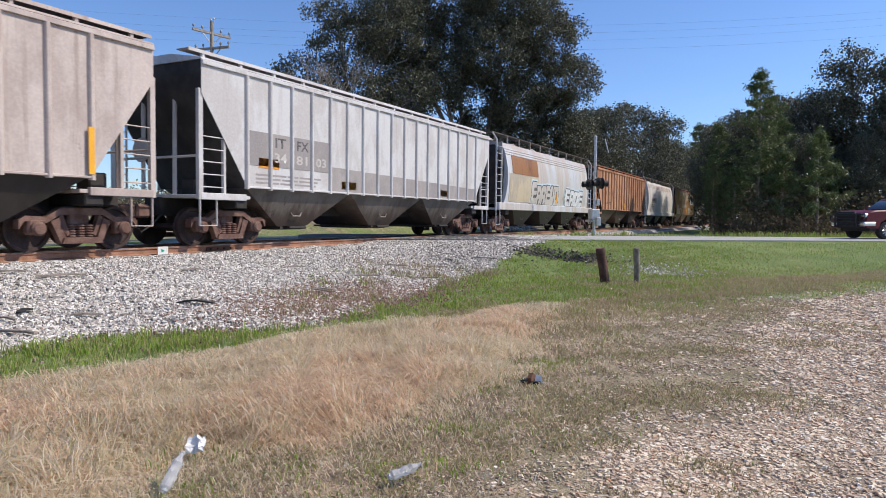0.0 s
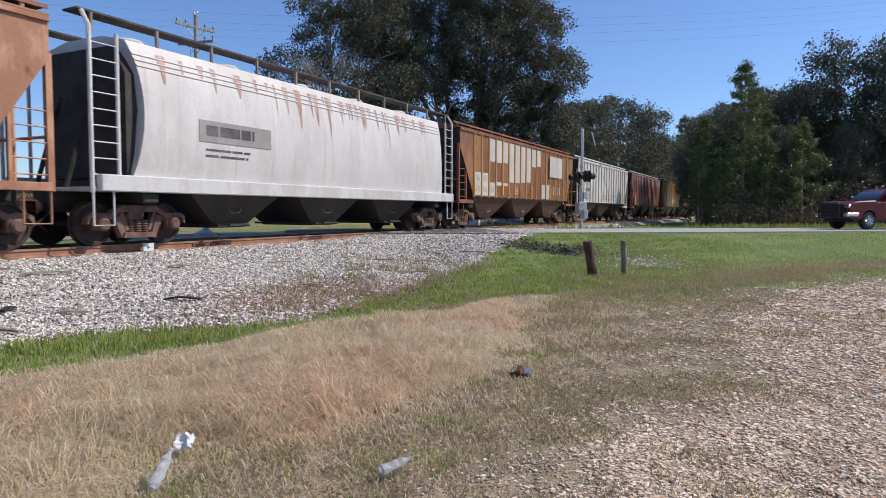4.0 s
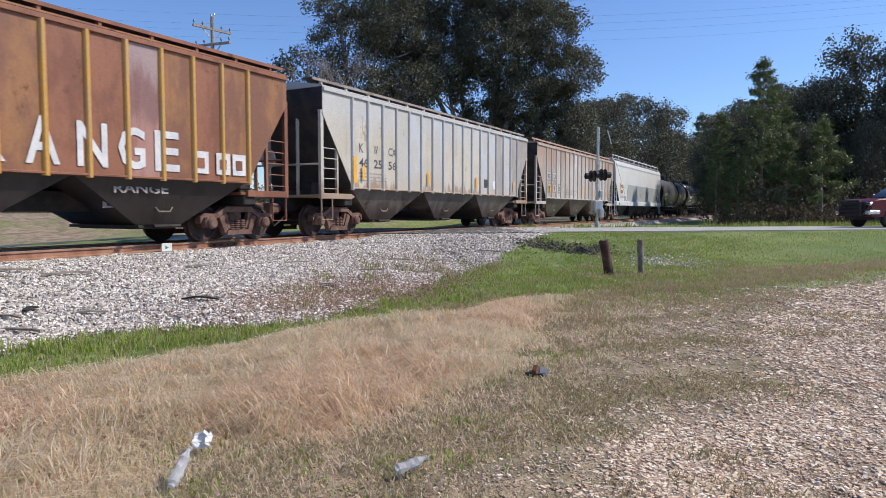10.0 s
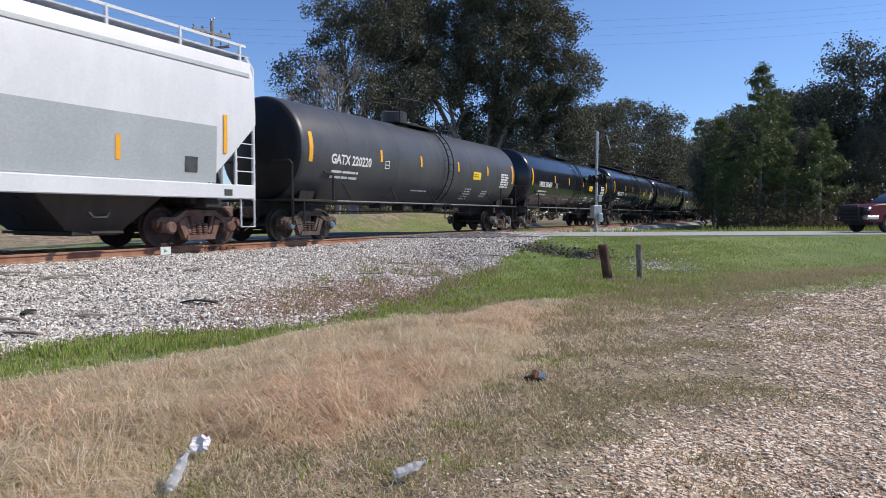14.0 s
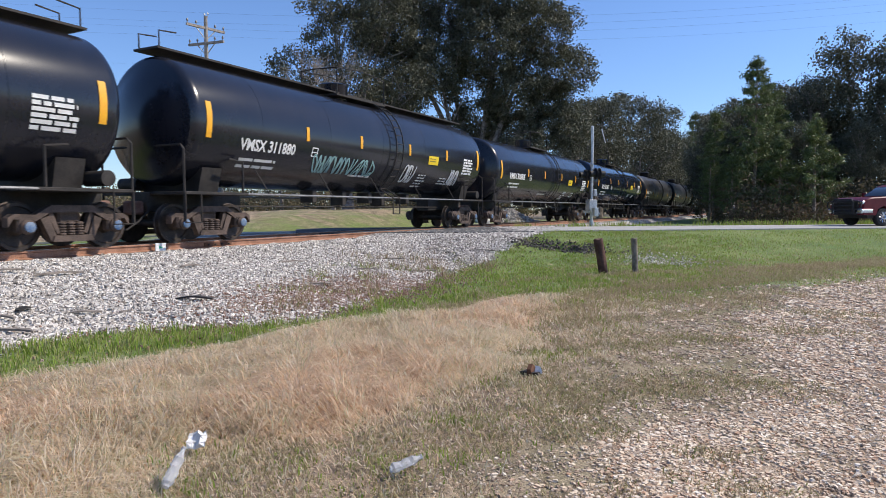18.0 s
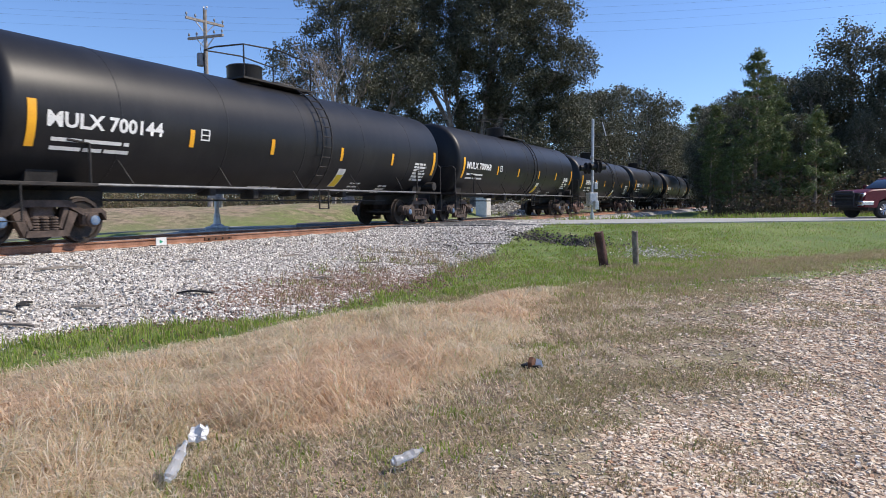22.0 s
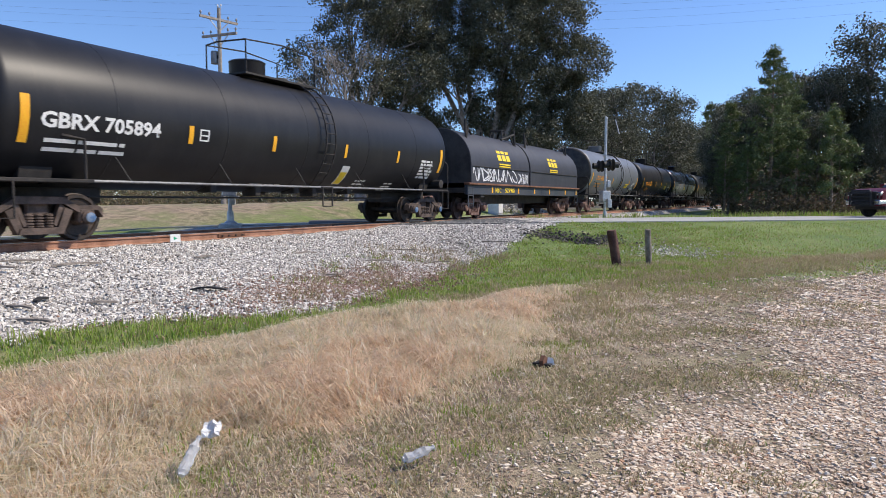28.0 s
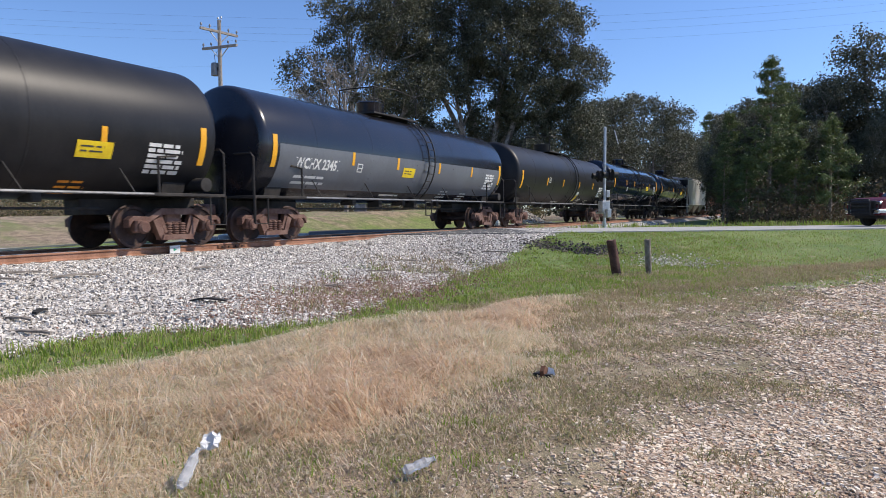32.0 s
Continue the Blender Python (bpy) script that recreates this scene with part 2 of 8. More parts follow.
# ---- the lie of the land ----
TRACK_X, RAIL_Z = -13.5, 0.80
ROAD_AT, ROAD_U, ROAD_N = np.array((-13.7, 22.6)), np.array((0.763, 0.646)), np.array((-0.646, 0.763))


def smooth(a, b, x):
    t = np.clip((x - a) / (b - a), 0, 1)
    return t * t * (3 - 2 * t)


def wobble(x, y, s, seed=0.0):
    """Cheap smooth noise of about -1 to 1 on arrays."""
    a = np.sin(x * s * 1.7 + seed) * np.cos(y * s * 1.3 - seed * 2) + 0.6 * np.sin(x * s * 3.1 - y * s * 2.7 + seed * 3)
    return (a + 0.5 * np.cos(x * s * 6.3 + y * s * 5.1 + seed)) / 1.8


def toe(y):
    """How far the ballast reaches from the track's middle, on the camera's side: a fan of dirt pushes it out near y = 8."""
    return np.interp(y, (2, 4, 5.3, 6.2, 7.0, 8.6, 10.4, 13.4, 17, 19, 23, 35), (5.9, 5.9, 5.7, 6.25, 7.5, 7.2, 6.9, 6.3, 5.7, 5.6, 5.3, 2.6))


def road_off(x, y):
    return (x - ROAD_AT[0]) * ROAD_N[0] + (y - ROAD_AT[1]) * ROAD_N[1]


def height(x, y):
    x, y = np.asarray(x, float), np.asarray(y, float)
    far = smooth(30, 120, np.hypot(x, y))
    lot = 0.03 * wobble(x, y, 0.5) + 0.012 * wobble(x, y, 2.1, 2.0) + 0.3 * smooth(-15, -19, x) + 0.35 * smooth(28, 40, y) * (1 - 0.4 * far)
    ditch = -0.16 * np.exp(-((x + 6.3) / 0.9) ** 2) * smooth(40, 14, y)
    q = road_off(x, y)
    culvert = -0.55 * np.exp(-((x + 6.7) / 0.8) ** 2 - ((y - 20.9) / 0.45) ** 2)
    berm = 1.05 * smooth(3.2, 11, q) * smooth(27, 19, q) * smooth(-4, -9, x - TRACK_X) * (1 + 0.12 * wobble(x, y, 0.4, 3.0))
    lot = lot + ditch + berm
    dx = x - TRACK_X
    near = 0.60 - 0.68 * np.clip((dx - 2.0) / (toe(y) - 2.0), 0, 1.4) ** 0.92
    away = 0.60 - 0.5 * np.clip((-dx - 2.0) / 2.2, 0, 1.4)
    bank = np.where(dx > 0, near, away) + 0.015 * wobble(x, y, 2.9, 1.0)
    lane = 0.71 - 0.75 * smooth(0.0, 1.0, (-q - 2.7) / (6.8 - 4.8 * smooth(3, 6, -dx))) - 0.35 * smooth(3.2, 7.0, q)
    lane = lane - 0.4 * smooth(4, 11, -dx)
    return np.maximum(np.maximum(lot, bank), lane) + culvert


def spread(lo, hi, step, reach, grow=1.22):
    """Grid lines: even within lo to hi, then wider and wider out to reach."""
    a = list(np.arange(lo, hi + step / 2, step))
    s = step
    while a[-1] < reach:
        s *= grow
        a.append(a[-1] + s)
    s = step
    while a[0] > -reach:
        s *= grow
        a.insert(0, a[0] - s)
    return np.array(a)


def green_end(y):
    """Where the green of the ditch gives way to straw."""
    return np.interp(y, (2, 3.3, 4.4, 5.4, 6.5, 7.4, 7.9, 10, 11.2, 14), (-6.4, -6.45, -6.1, -5.8, -5.65, -5.2, -4.6, -4.4, -3.9, -3.2))


def straw_edge(y):
    """Where the straw ends towards the lot."""
    return np.interp(y, (2, 2.85, 3.15, 3.43, 3.93, 4.57, 5.24, 6.37, 7.83, 8.9, 10.6, 12), (-2.7, -3.1, -3.1, -2.8, -2.54, -2.45, -2.3, -2.44, -2.77, -2.94, -3.3, -3.5))


def thin_edge(y):
    """Where stones begin to lie in the soil."""
    return np.interp(y, (2.5, 3.4, 4, 4.6, 5.4, 6.5, 8.4, 10.2, 11.5, 13.1, 16.4, 19.4, 23), (-1.6, -1.65, -1.7, -1.7, -1.8, -1.8, -1.95, -2.08, -1.7, -0.95, -0.05, 2.2, 6.0))


def lot_edge(y):
    """Where the gravel of the lot lies thick."""
    return np.interp(y, (2.5, 3.3, 3.6, 4, 4.5, 4.9, 5.3, 6, 6.6, 7.4, 9.1, 11.3, 14.5, 17.5, 23), (-0.7, -0.85, -1.0, -1.1, -1.2, -1.0, -0.66, -0.32, -0.07, -0.2, -0.6, -0.36, 0.4, 1.8, 6.0))


def zones(x, y):
    """Shares of gravel, dry grass, green grass and ballast at a place."""
    n = 0.35 * wobble(x, y, 0.9, 4.0) + 0.25 * wobble(x, y, 2.7, 1.0)
    dx = x - TRACK_X
    ballast = smooth(0.15, -0.15, dx - toe(y) + 0.5 * n) * smooth(-4.6, -4.2, dx)
    gravel = 0.3 * smooth(-0.3, 0.3, x - thin_edge(y) + 0.4 * n) + 0.7 * smooth(-0.35, 0.3, x - lot_edge(y) + 0.55 * n)
    field = smooth(-21, -27, x) * smooth(-0.5, 0.3, n + 0.2)
    berm = smooth(5, 8, road_off(x, y)) * smooth(-4, -9, dx) * smooth(-0.35, 0.2, n)
    dry = smooth(-0.25, 0.25, x - green_end(y) + 0.7 * n) * smooth(13.5, 11.5, y + 0.7 * n + 0.5 * (x + 3)) * (1 - gravel)
    band = 0.85 * np.exp(-((road_off(x, y) + 11.0) / 1.1) ** 2) * smooth(-4.0, -2.0, x) * (0.6 + 0.4 * np.sign(n))
    soil = 0.9 * smooth(-0.6, 0.2, x - straw_edge(y)) * smooth(14.5, 12.0, y - 1.2 * x) * (0.6 + 0.8 * n)
    dirt = smooth(0.0, 0.45, wobble(x, y, 0.8, 5.0) + 0.4 * wobble(x, y, 2.9, 2.0)) * smooth(8.0, 11.0, y) * smooth(-10.4, -8.4, x)
    ballast = ballast * (1 - 0.65 * dirt * smooth(19, 16, y))
    dry = np.maximum(np.maximum(np.maximum(dry, field), berm), np.clip(np.maximum(band, soil), 0, 1))
    return gravel * (1 - ballast), dry * (1 - ballast), ballast


def ground_material():
    m, nt, p = base("ground_of_soil_grass_and_gravel", 0.95)
    at = nt.nodes.new("ShaderNodeVertexColor")
    at.layer_name = "zone"
    sep = nt.nodes.new("ShaderNodeSeparateColor")
    nt.links.new(at.outputs[0], sep.inputs[0])
    big, mid, fine = grain(nt, 0.35), grain(nt, 2.5, detail=6), grain(nt, 60)
    green = mix(nt, ramp(nt, big, 0.35, 0.65), (0.1, 0.155, 0.035), (0.16, 0.205, 0.055))
    green = mix(nt, ramp(nt, mid, 0.55, 0.75), green, (0.3, 0.25, 0.14))
    dry = mix(nt, ramp(nt, mid, 0.35, 0.6), (0.17, 0.125, 0.085), (0.34, 0.255, 0.175))
    dry = mix(nt, ramp(nt, big, 0.5, 0.7), dry, (0.18, 0.18, 0.08))
    stone = mix(nt, ramp(nt, mid, 0.35, 0.65), (0.21, 0.15, 0.105), (0.38, 0.3, 0.225))
    rock = mix(nt, ramp(nt, mid, 0.3, 0.6), (0.25, 0.23, 0.21), (0.38, 0.36, 0.34))
    col = mix(nt, sep.outputs[0], green, stone)
    col = mix(nt, sep.outputs[1], col, dry)
    col = mix(nt, sep.outputs[2], col, rock)
    col = mix(nt, 0.5, col, mix(nt, ramp(nt, fine, 0.3, 0.7), (0.2, 0.2, 0.2), (0.8, 0.8, 0.8)), "OVERLAY")
    col = mix(nt, 0.7, col, mix(nt, ramp(nt, grain(nt, 170, detail=2), 0.38, 0.62), (0.15, 0.15, 0.15), (0.85, 0.85, 0.85)), "OVERLAY")
    nt.links.new(col, p.inputs["Base Color"])
    relief(nt, p, fine, 0.6, 0.016)
    return m


GROUND = ground_material()
gx, gy = spread(-16.0, 6.0, 0.2, 2500), spread(1.0, 30.0, 0.2, 2500)
X, Y = np.meshgrid(gx, gy)
idx = np.arange(X.size).reshape(X.shape)
quads = np.stack([idx[:-1, :-1], idx[:-1, 1:], idx[1:, 1:], idx[1:, :-1]], -1).reshape(-1, 4)
sheet = arrays("ground", np.stack([X, Y, height(X, Y)], -1).reshape(-1, 3), quads, GROUND, True)
zone = sheet.color_attributes.new("zone", "FLOAT_COLOR", "POINT")
zg, zd, zb = zones(X, Y)
zone.data.foreach_set("color", np.stack([zg, zd, zb, np.ones_like(zg)], -1).astype(np.float32).ravel())
tagged(new("ground", sheet), "uneven ground of gravel, dry and green grass", "ground", kind="structure")


def strip(name, q0, q1, t0, t1, lift, material, label, steps=90):
    """A ribbon along the road, draped over the bank."""
    t = np.linspace(t0, t1, steps)
    v = []
    for s in t:
        for q in (q0, (q0 + q1) / 2, q1):
            x, y = ROAD_AT + ROAD_U * s + ROAD_N * q
            v.append((x, y, float(height(x, y)) + lift))
    f = [(3 * i + k, 3 * i + k + 1, 3 * i + k + 4, 3 * i + k + 3) for i in range(steps - 1) for k in (0, 1)]
    v2 = v + [(x, y, z - 0.06) for x, y, z in v]
    n = len(v)
    f += [(3 * i, 3 * i + 3, 3 * i + 3 + n, 3 * i + n) for i in range(steps - 1)] + [(3 * i + 2, 3 * i + 5, 3 * i + 5 + n, 3 * i + 2 + n) for i in range(steps - 1)]
    me = Geo().add(v2, f).mesh(name)
    me.materials.append(material)
    return tagged(new(name, me), label, "road", kind="structure")


strip("road", -2.6, 2.6, 4.6, 260, 0.05, CONCRETE, "pale worn two lane road over the railway")
strip("road_crossing", -3.2, 3.2, -4.2, 4.4, 0.065, ASPHALT, "dark asphalt crossing over the rails", 20)
strip("road_beyond", -2.6, -0.5, -220, -4.3, 0.05, CONCRETE, "pale worn road beyond the railway")

# ---- track ----
rail_shape = [(-0.07, -0.17), (0.07, -0.17), (0.07, -0.155), (0.012, -0.13), (0.012, -0.045), (0.036, -0.035), (0.036, -0.004), (0.03, 0), (-0.03, 0),
              (-0.036, -0.004), (-0.036, -0.035), (-0.012, -0.045), (-0.012, -0.13), (-0.07, -0.155)]
for side in (-0.7525, 0.7525):
    geo = Geo()
    ys = [-400, -60] + list(range(-40, 120, 20)) + [200, 900]
    geo.loft([[(x, y, z) for x, z in rail_shape] for y in ys])
    tagged(part("rail", geo, RAIL, at=(TRACK_X + side, 0, RAIL_Z)), "rust-brown steel rail spiked to wooden ties", "rail", "rails of the track", "structure")
    tread = part("rail_tread", Geo().box(-0.024, 0.024, -400, 900, 0.001, 0.004), SHINE, at=(TRACK_X + side, 0, RAIL_Z))
    tagged(tread, "bright worn running surface of a rail", "rail", kind="structure")

# ---- rolling stock ----
# car space: x towards the camera, y along the track, z from the rail's top
R_WHEEL, AXLE = 0.457, 0.89
WHEELSETS = {-1: [], 1: []}


def wheelset_mesh(material):
    g = Geo()
    for s in (-1, 1):
        g.lathe([(s * 0.685, R_WHEEL + 0.025), (s * 0.71, R_WHEEL + 0.025), (s * 0.72, R_WHEEL), (s * 0.82, R_WHEEL - 0.006), (s * 0.82, R_WHEEL - 0.07),
                 (s * 0.785, R_WHEEL - 0.09), (s * 0.765, 0.17), (s * 0.83, 0.13), (s * 0.86, 0.09)], (0, 0, 0), "x", 28)
    g.lathe([(-1.08, 0.07), (-0.86, 0.085), (0.86, 0.085), (1.08, 0.07)], (0, 0, 0), "x", 12)
    me = g.mesh("wheelset")
    me.materials.append(material)
    return me


def side_frame_mesh():
    """Cast side frame: arched top, spring window and two pedestals."""
    g = Geo()
    top = [(-1.22, 0.62), (-1.1, 0.70), (-0.72, 0.68), (-0.42, 0.86), (0.42, 0.86), (0.72, 0.68), (1.1, 0.70), (1.22, 0.62)]
    low = [(-1.22, 0.45), (-1.12, 0.60), (-0.72, 0.56), (-0.44, 0.72), (0.44, 0.72), (0.72, 0.56), (1.12, 0.60), (1.22, 0.45)]
    for i in range(7):
        g.prism([top[i], top[i + 1], low[i + 1], low[i]], 0.93, 1.12)
    g.prism([(-0.62, 0.60), (-0.46, 0.66), (-0.30, 0.20), (-0.42, 0.16)], 0.94, 1.10)
    g.prism([(0.62, 0.60), (0.46, 0.66), (0.30, 0.20), (0.42, 0.16)], 0.94, 1.10)
    g.prism([(-0.42, 0.16), (0.42, 0.16), (0.38, 0.28), (-0.38, 0.28)], 0.90, 1.14)
    for s in (-1, 1):
        g.box(0.92, 1.13, s * AXLE - 0.17, s * AXLE + 0.17, 0.34, 0.64, 0.04)
        g.lathe([(0, 0.14), (0.06, 0.14), (0.10, 0.10), (0.10, 0.001)], (1.12, s * AXLE, 0.455), "x", 14)
        g.prism([(s * 0.38, 0.74), (s * 0.46, 0.68), (s * 0.30, 0.30), (s * 0.24, 0.34)], 0.96, 1.08)
    return g.mesh("side_frame")


def spring_mesh():
    prof = [(0, 0.06)]
    for j in range(5):
        prof += [(0.012 + 0.052 * j, 0.088), (0.034 + 0.052 * j, 0.088), (0.044 + 0.052 * j, 0.062)]
    return Geo().lathe(prof + [(0.265, 0.06)], (0, 0, 0), "z", 10).mesh("spring")


def bolster_mesh():
    g = Geo()
    g.box(-1.0, 1.0, -0.22, 0.22, 0.50, 0.78, 0.04)
    g.lathe([(0, 0.25), (0.14, 0.22)], (0, 0, 0.78), "z", 14)
    for s in (-1, 1):
        g.box(-0.75, 0.75, s * 0.36 - 0.05, s * 0.36 + 0.05, 0.32, 0.46, 0.015)
    return g.mesh("bogie")


BOGIE_MESHES = {}


def bogie(car, y, look_, caps=None):
    key = look_.name
    if key not in BOGIE_MESHES:
        kit = {"frame": side_frame_mesh(), "spring": spring_mesh(), "bolster": bolster_mesh(), "wheel": wheelset_mesh(WHEEL if look_ is BOGIE_DARK else WHEEL_RUST)}
        for k in ("frame", "spring", "bolster"):
            kit[k].materials.append(look_)
        BOGIE_MESHES[key] = kit
    kit = BOGIE_MESHES[key]
    b = part("bogie", kit["bolster"], None, car, "two axle freight bogie of cast steel", (0, y, 0))
    for turned in (0, 180):
        part("side_frame", kit["frame"], None, b).rotation_euler = (0, 0, radians(turned))
    for k in (-0.18, 0, 0.18):
        part("spring", kit["spring"], None, b, "", (1.02, k, 0.28))
    for s in (-1, 1):
        WHEELSETS[s].append(part("wheelset", kit["wheel"], None, b, "", (0, s * AXLE, R_WHEEL)))
        if caps is not None:
            part("bearing_cap", CAP_MESH, None, b, "blue bearing cap", (1.225, s * AXLE, 0.455))


def coupler(car, y0, y1):
    s = 1 if y1 > y0 else -1
    g = Geo().box(-0.09, 0.09, min(y0, y1), max(y0, y1), 0.74, 0.92, 0.03)
    g.box(-0.17, 0.17, min(y1 - s * 0.36, y1), max(y1 - s * 0.36, y1), 0.66, 0.98, 0.05)
    part("coupler", g, BOGIE_RUST, car)
    hose = [(0.35, y0, 0.75), (0.36, y0 + s * 0.3, 0.5), (0.3, y0 + s * 0.55, 0.32), (0.2, y1, 0.4)]
    part("brake_hose", Geo().tube(hose, 0.025, 6), DARK, car)


def ladder(car, material, x, y0, y1, z0, z1, n, axis="y", name="ladder", r=0.022):
    g = Geo()
    if axis == "y":
        for y in (y0, y1):
            g.box(x - 0.012, x + 0.012, y - 0.03, y + 0.03, z0, z1)
        for i in range(n):
            z = z0 + (z1 - z0) * (i + 0.5) / n
            g.tube([(x, y0, z), (x, y1, z)], r * 0.7, 6)
    else:
        for y in (y0, y1):
            g.box(y - 0.03, y + 0.03, x - 0.012, x + 0.012, z0, z1)
        for i in range(n):
            z = z0 + (z1 - z0) * (i + 0.5) / n
            g.tube([(y0, x, z), (y1, x, z)], r * 0.7, 6)
    return part(name, g, material, car)


def flat(x):
    return lambda z: x


def barrel_face(r, zc, lift=0.008):
    return lambda z: math.sqrt(max((r + lift) ** 2 - (z - zc) ** 2, 0.0004))


def writing(text, material, car, face, y, z, wide, high, name="lettering", label="", bold=0.02):
    """Lettering on the side towards the camera, fitted into wide x high metres from its lower end at (y, z)."""
    cu = bpy.data.curves.new("type", "FONT")
    cu.body, cu.size, cu.resolution_u, cu.offset = text, 1.0, 2, bold
    tmp = bpy.data.objects.new("type", cu)
    me = bpy.data.meshes.new_from_object(tmp)
    bpy.data.objects.remove(tmp)
    n = len(me.vertices)
    co = np.zeros(n * 3, np.float32)
    me.vertices.foreach_get("co", co)
    co = co.reshape(-1, 3)
    lo, hi = co.min(0), co.max(0)
    u, w = (co[:, 0] - lo[0]) / (hi[0] - lo[0]) * wide + y, (co[:, 1] - lo[1]) / (hi[1] - lo[1]) * high + z
    out = np.stack([np.array([face(float(k)) for k in w]), u, w], -1)
    me.vertices.foreach_set("co", out.astype(np.float32).ravel())
    me.materials.clear()
    ob = part(name, me, material, car, label)
    return ob


def plate(car, material, face, y0, y1, z0, z1, name="stripe", label="", steps=1, thick=0.006):
    """A thin raised panel that follows the side."""
    zs = [z0 + (z1 - z0) * k / steps for k in range(steps + 1)]
    v = [(face(z) + o, y, z) for o in (0, thick) for z in zs for y in (y0, y1)]
    n = 2 * (steps + 1)
    f = []
    for k in range(steps):
        a, b, c, d = 2 * k, 2 * k + 1, 2 * k + 3, 2 * k + 2
        f += [(a, b, c, d), (a + n, b + n, c + n, d + n), (a, d, d + n, a + n), (b, c, c + n, b + n)]
    f += [(0, 1, 1 + n, n), (n - 2, n - 1, 2 * n - 1, 2 * n - 2)]
    return part(name, Geo().add(v, f), material, car, label, smooth=0 if steps == 1 else 35)


def bars(car, material, face, y, z, rows, wide, high=0.05, gap=0.1, seed=0, steps=1, name="small_print"):
    """Lines of print too small to read, as plain bars."""
    rng = random.Random(seed)
    g = Geo()
    for k in range(rows):
        u, end = y, y + wide * rng.uniform(0.75, 1.0)
        while u < end:
            w = min(rng.uniform(0.15, 0.45) * wide, end - u)
            zz = z - k * gap
            g.add([(face(zz), u, zz), (face(zz), u + w, zz), (face(zz + high), u + w, zz + high), (face(zz + high), u, zz + high)], [(0, 1, 2, 3)])
            u += w + 0.05
    return tagged(part(name, g, material, car, smooth=0), kind="stuff")


def scrawl(car, material, face, y, z, wide, high, seed, strokes=7, pen=0.05, name="graffiti", label="sprayed graffiti"):
    """Looping sprayed strokes, as flat ribbons."""
    rng = random.Random(seed)
    g = Geo()
    for k in range(strokes):
        cy, w = y + wide * (k + 0.5) / strokes, wide / strokes * rng.uniform(0.45, 0.75)
        a, b, ph, q = rng.choice((1, 1, 2)), rng.choice((1, 2, 3)), rng.uniform(0, 6.28), rng.uniform(0.6, 1)
        pts = []
        for i in range(26):
            t = 6.28 * q * i / 25
            pts.append((cy + w * math.sin(a * t + ph), z + high / 2 + high * 0.5 * rng.uniform(0.92, 1.0) * math.cos(b * t)))
        v, f = [], []
        for i, (u, h) in enumerate(pts):
            d = Vector((pts[min(i + 1, 25)][0] - pts[max(i - 1, 0)][0], pts[min(i + 1, 25)][1] - pts[max(i - 1, 0)][1]))
            d = d.normalized() if d.length > 1e-6 else Vector((1, 0))
            for s in (-1, 1):
                uu, hh = u - d.y * pen * 0.5 * s, h + d.x * pen * 0.5 * s
                v.append((face(hh) + 0.002 + 0.0004 * k, uu, hh))
        f = [(2 * i, 2 * i + 1, 2 * i + 3, 2 * i + 2) for i in range(25)]
        g.add(v, f)
    return part(name, g, material, car, label, smooth=0)


def graff(car, fill, edge, halo, face, y, z, wide, high, n, seed):
    """Sprayed block letters, too wild to read: filled slanted blocks with an outline, a halo and dark counters."""
    rng = random.Random(seed)
    layers = {"halo": Geo(), "outline": Geo(), "fill": Geo(), "counter": Geo()}
    rows = 14
    for i in range(n):
        cw = wide / n
        cy, slant, top = y + cw * (i + 0.5), rng.uniform(-0.05, 0.22), high * rng.uniform(0.82, 1.05)
        knots = [(rng.uniform(0.38, 0.6), rng.uniform(0.38, 0.6)) for _ in range(6)]
        def side(k, s):
            u = k * 5
            a = min(int(u), 4)
            return (knots[a][s] * (1 - u + a) + knots[a + 1][s] * (u - a)) * cw
        for lay, grow_, lift in (("halo", 0.13, 0.001), ("outline", 0.055, 0.004), ("fill", 0.0, 0.007)):
            v = []
            for r in range(rows + 1):
                k = r / rows
                h = z - grow_ + (top + 2 * grow_) * k
                ty = cy + slant * (k - 0.5) * top
                end = 1 - 0.18 * (abs(k - 0.5) * 2) ** 5
                v += [(face(h) + lift + 0.0004 * i, ty - (side(k, 0) + grow_) * end, h), (face(h) + lift + 0.0004 * i, ty + (side(k, 1) + grow_) * end, h)]
            layers[lay].add(v, [(2 * r, 2 * r + 1, 2 * r + 3, 2 * r + 2) for r in range(rows)])
        for k0, k1, a, b in rng.choice((((0.28, 0.42, -0.1, 0.5), (0.6, 0.74, -0.1, 0.5)), ((0.0, 0.3, -0.12, 0.12), (0.52, 0.7, -0.14, 0.14)), ((0.3, 0.72, -0.1, 0.1),), ((0.45, 1.0, -0.06, 0.12),))):
            v = []
            for r in range(5):
                k = k0 + (k1 - k0) * r / 4
                h = z + top * k
                ty = cy + slant * (k - 0.5) * top
                v += [(face(h) + 0.011 + 0.0004 * i, ty + a * cw, h), (face(h) + 0.011 + 0.0004 * i, ty + b * cw, h)]
            layers["counter"].add(v, [(2 * r, 2 * r + 1, 2 * r + 3, 2 * r + 2) for r in range(4)])
    for lay, mat_ in (("halo", halo), ("outline", edge), ("fill", fill), ("counter", edge)):
        part("graffiti_" + lay, layers[lay], mat_, car, "sprayed graffiti", smooth=0)


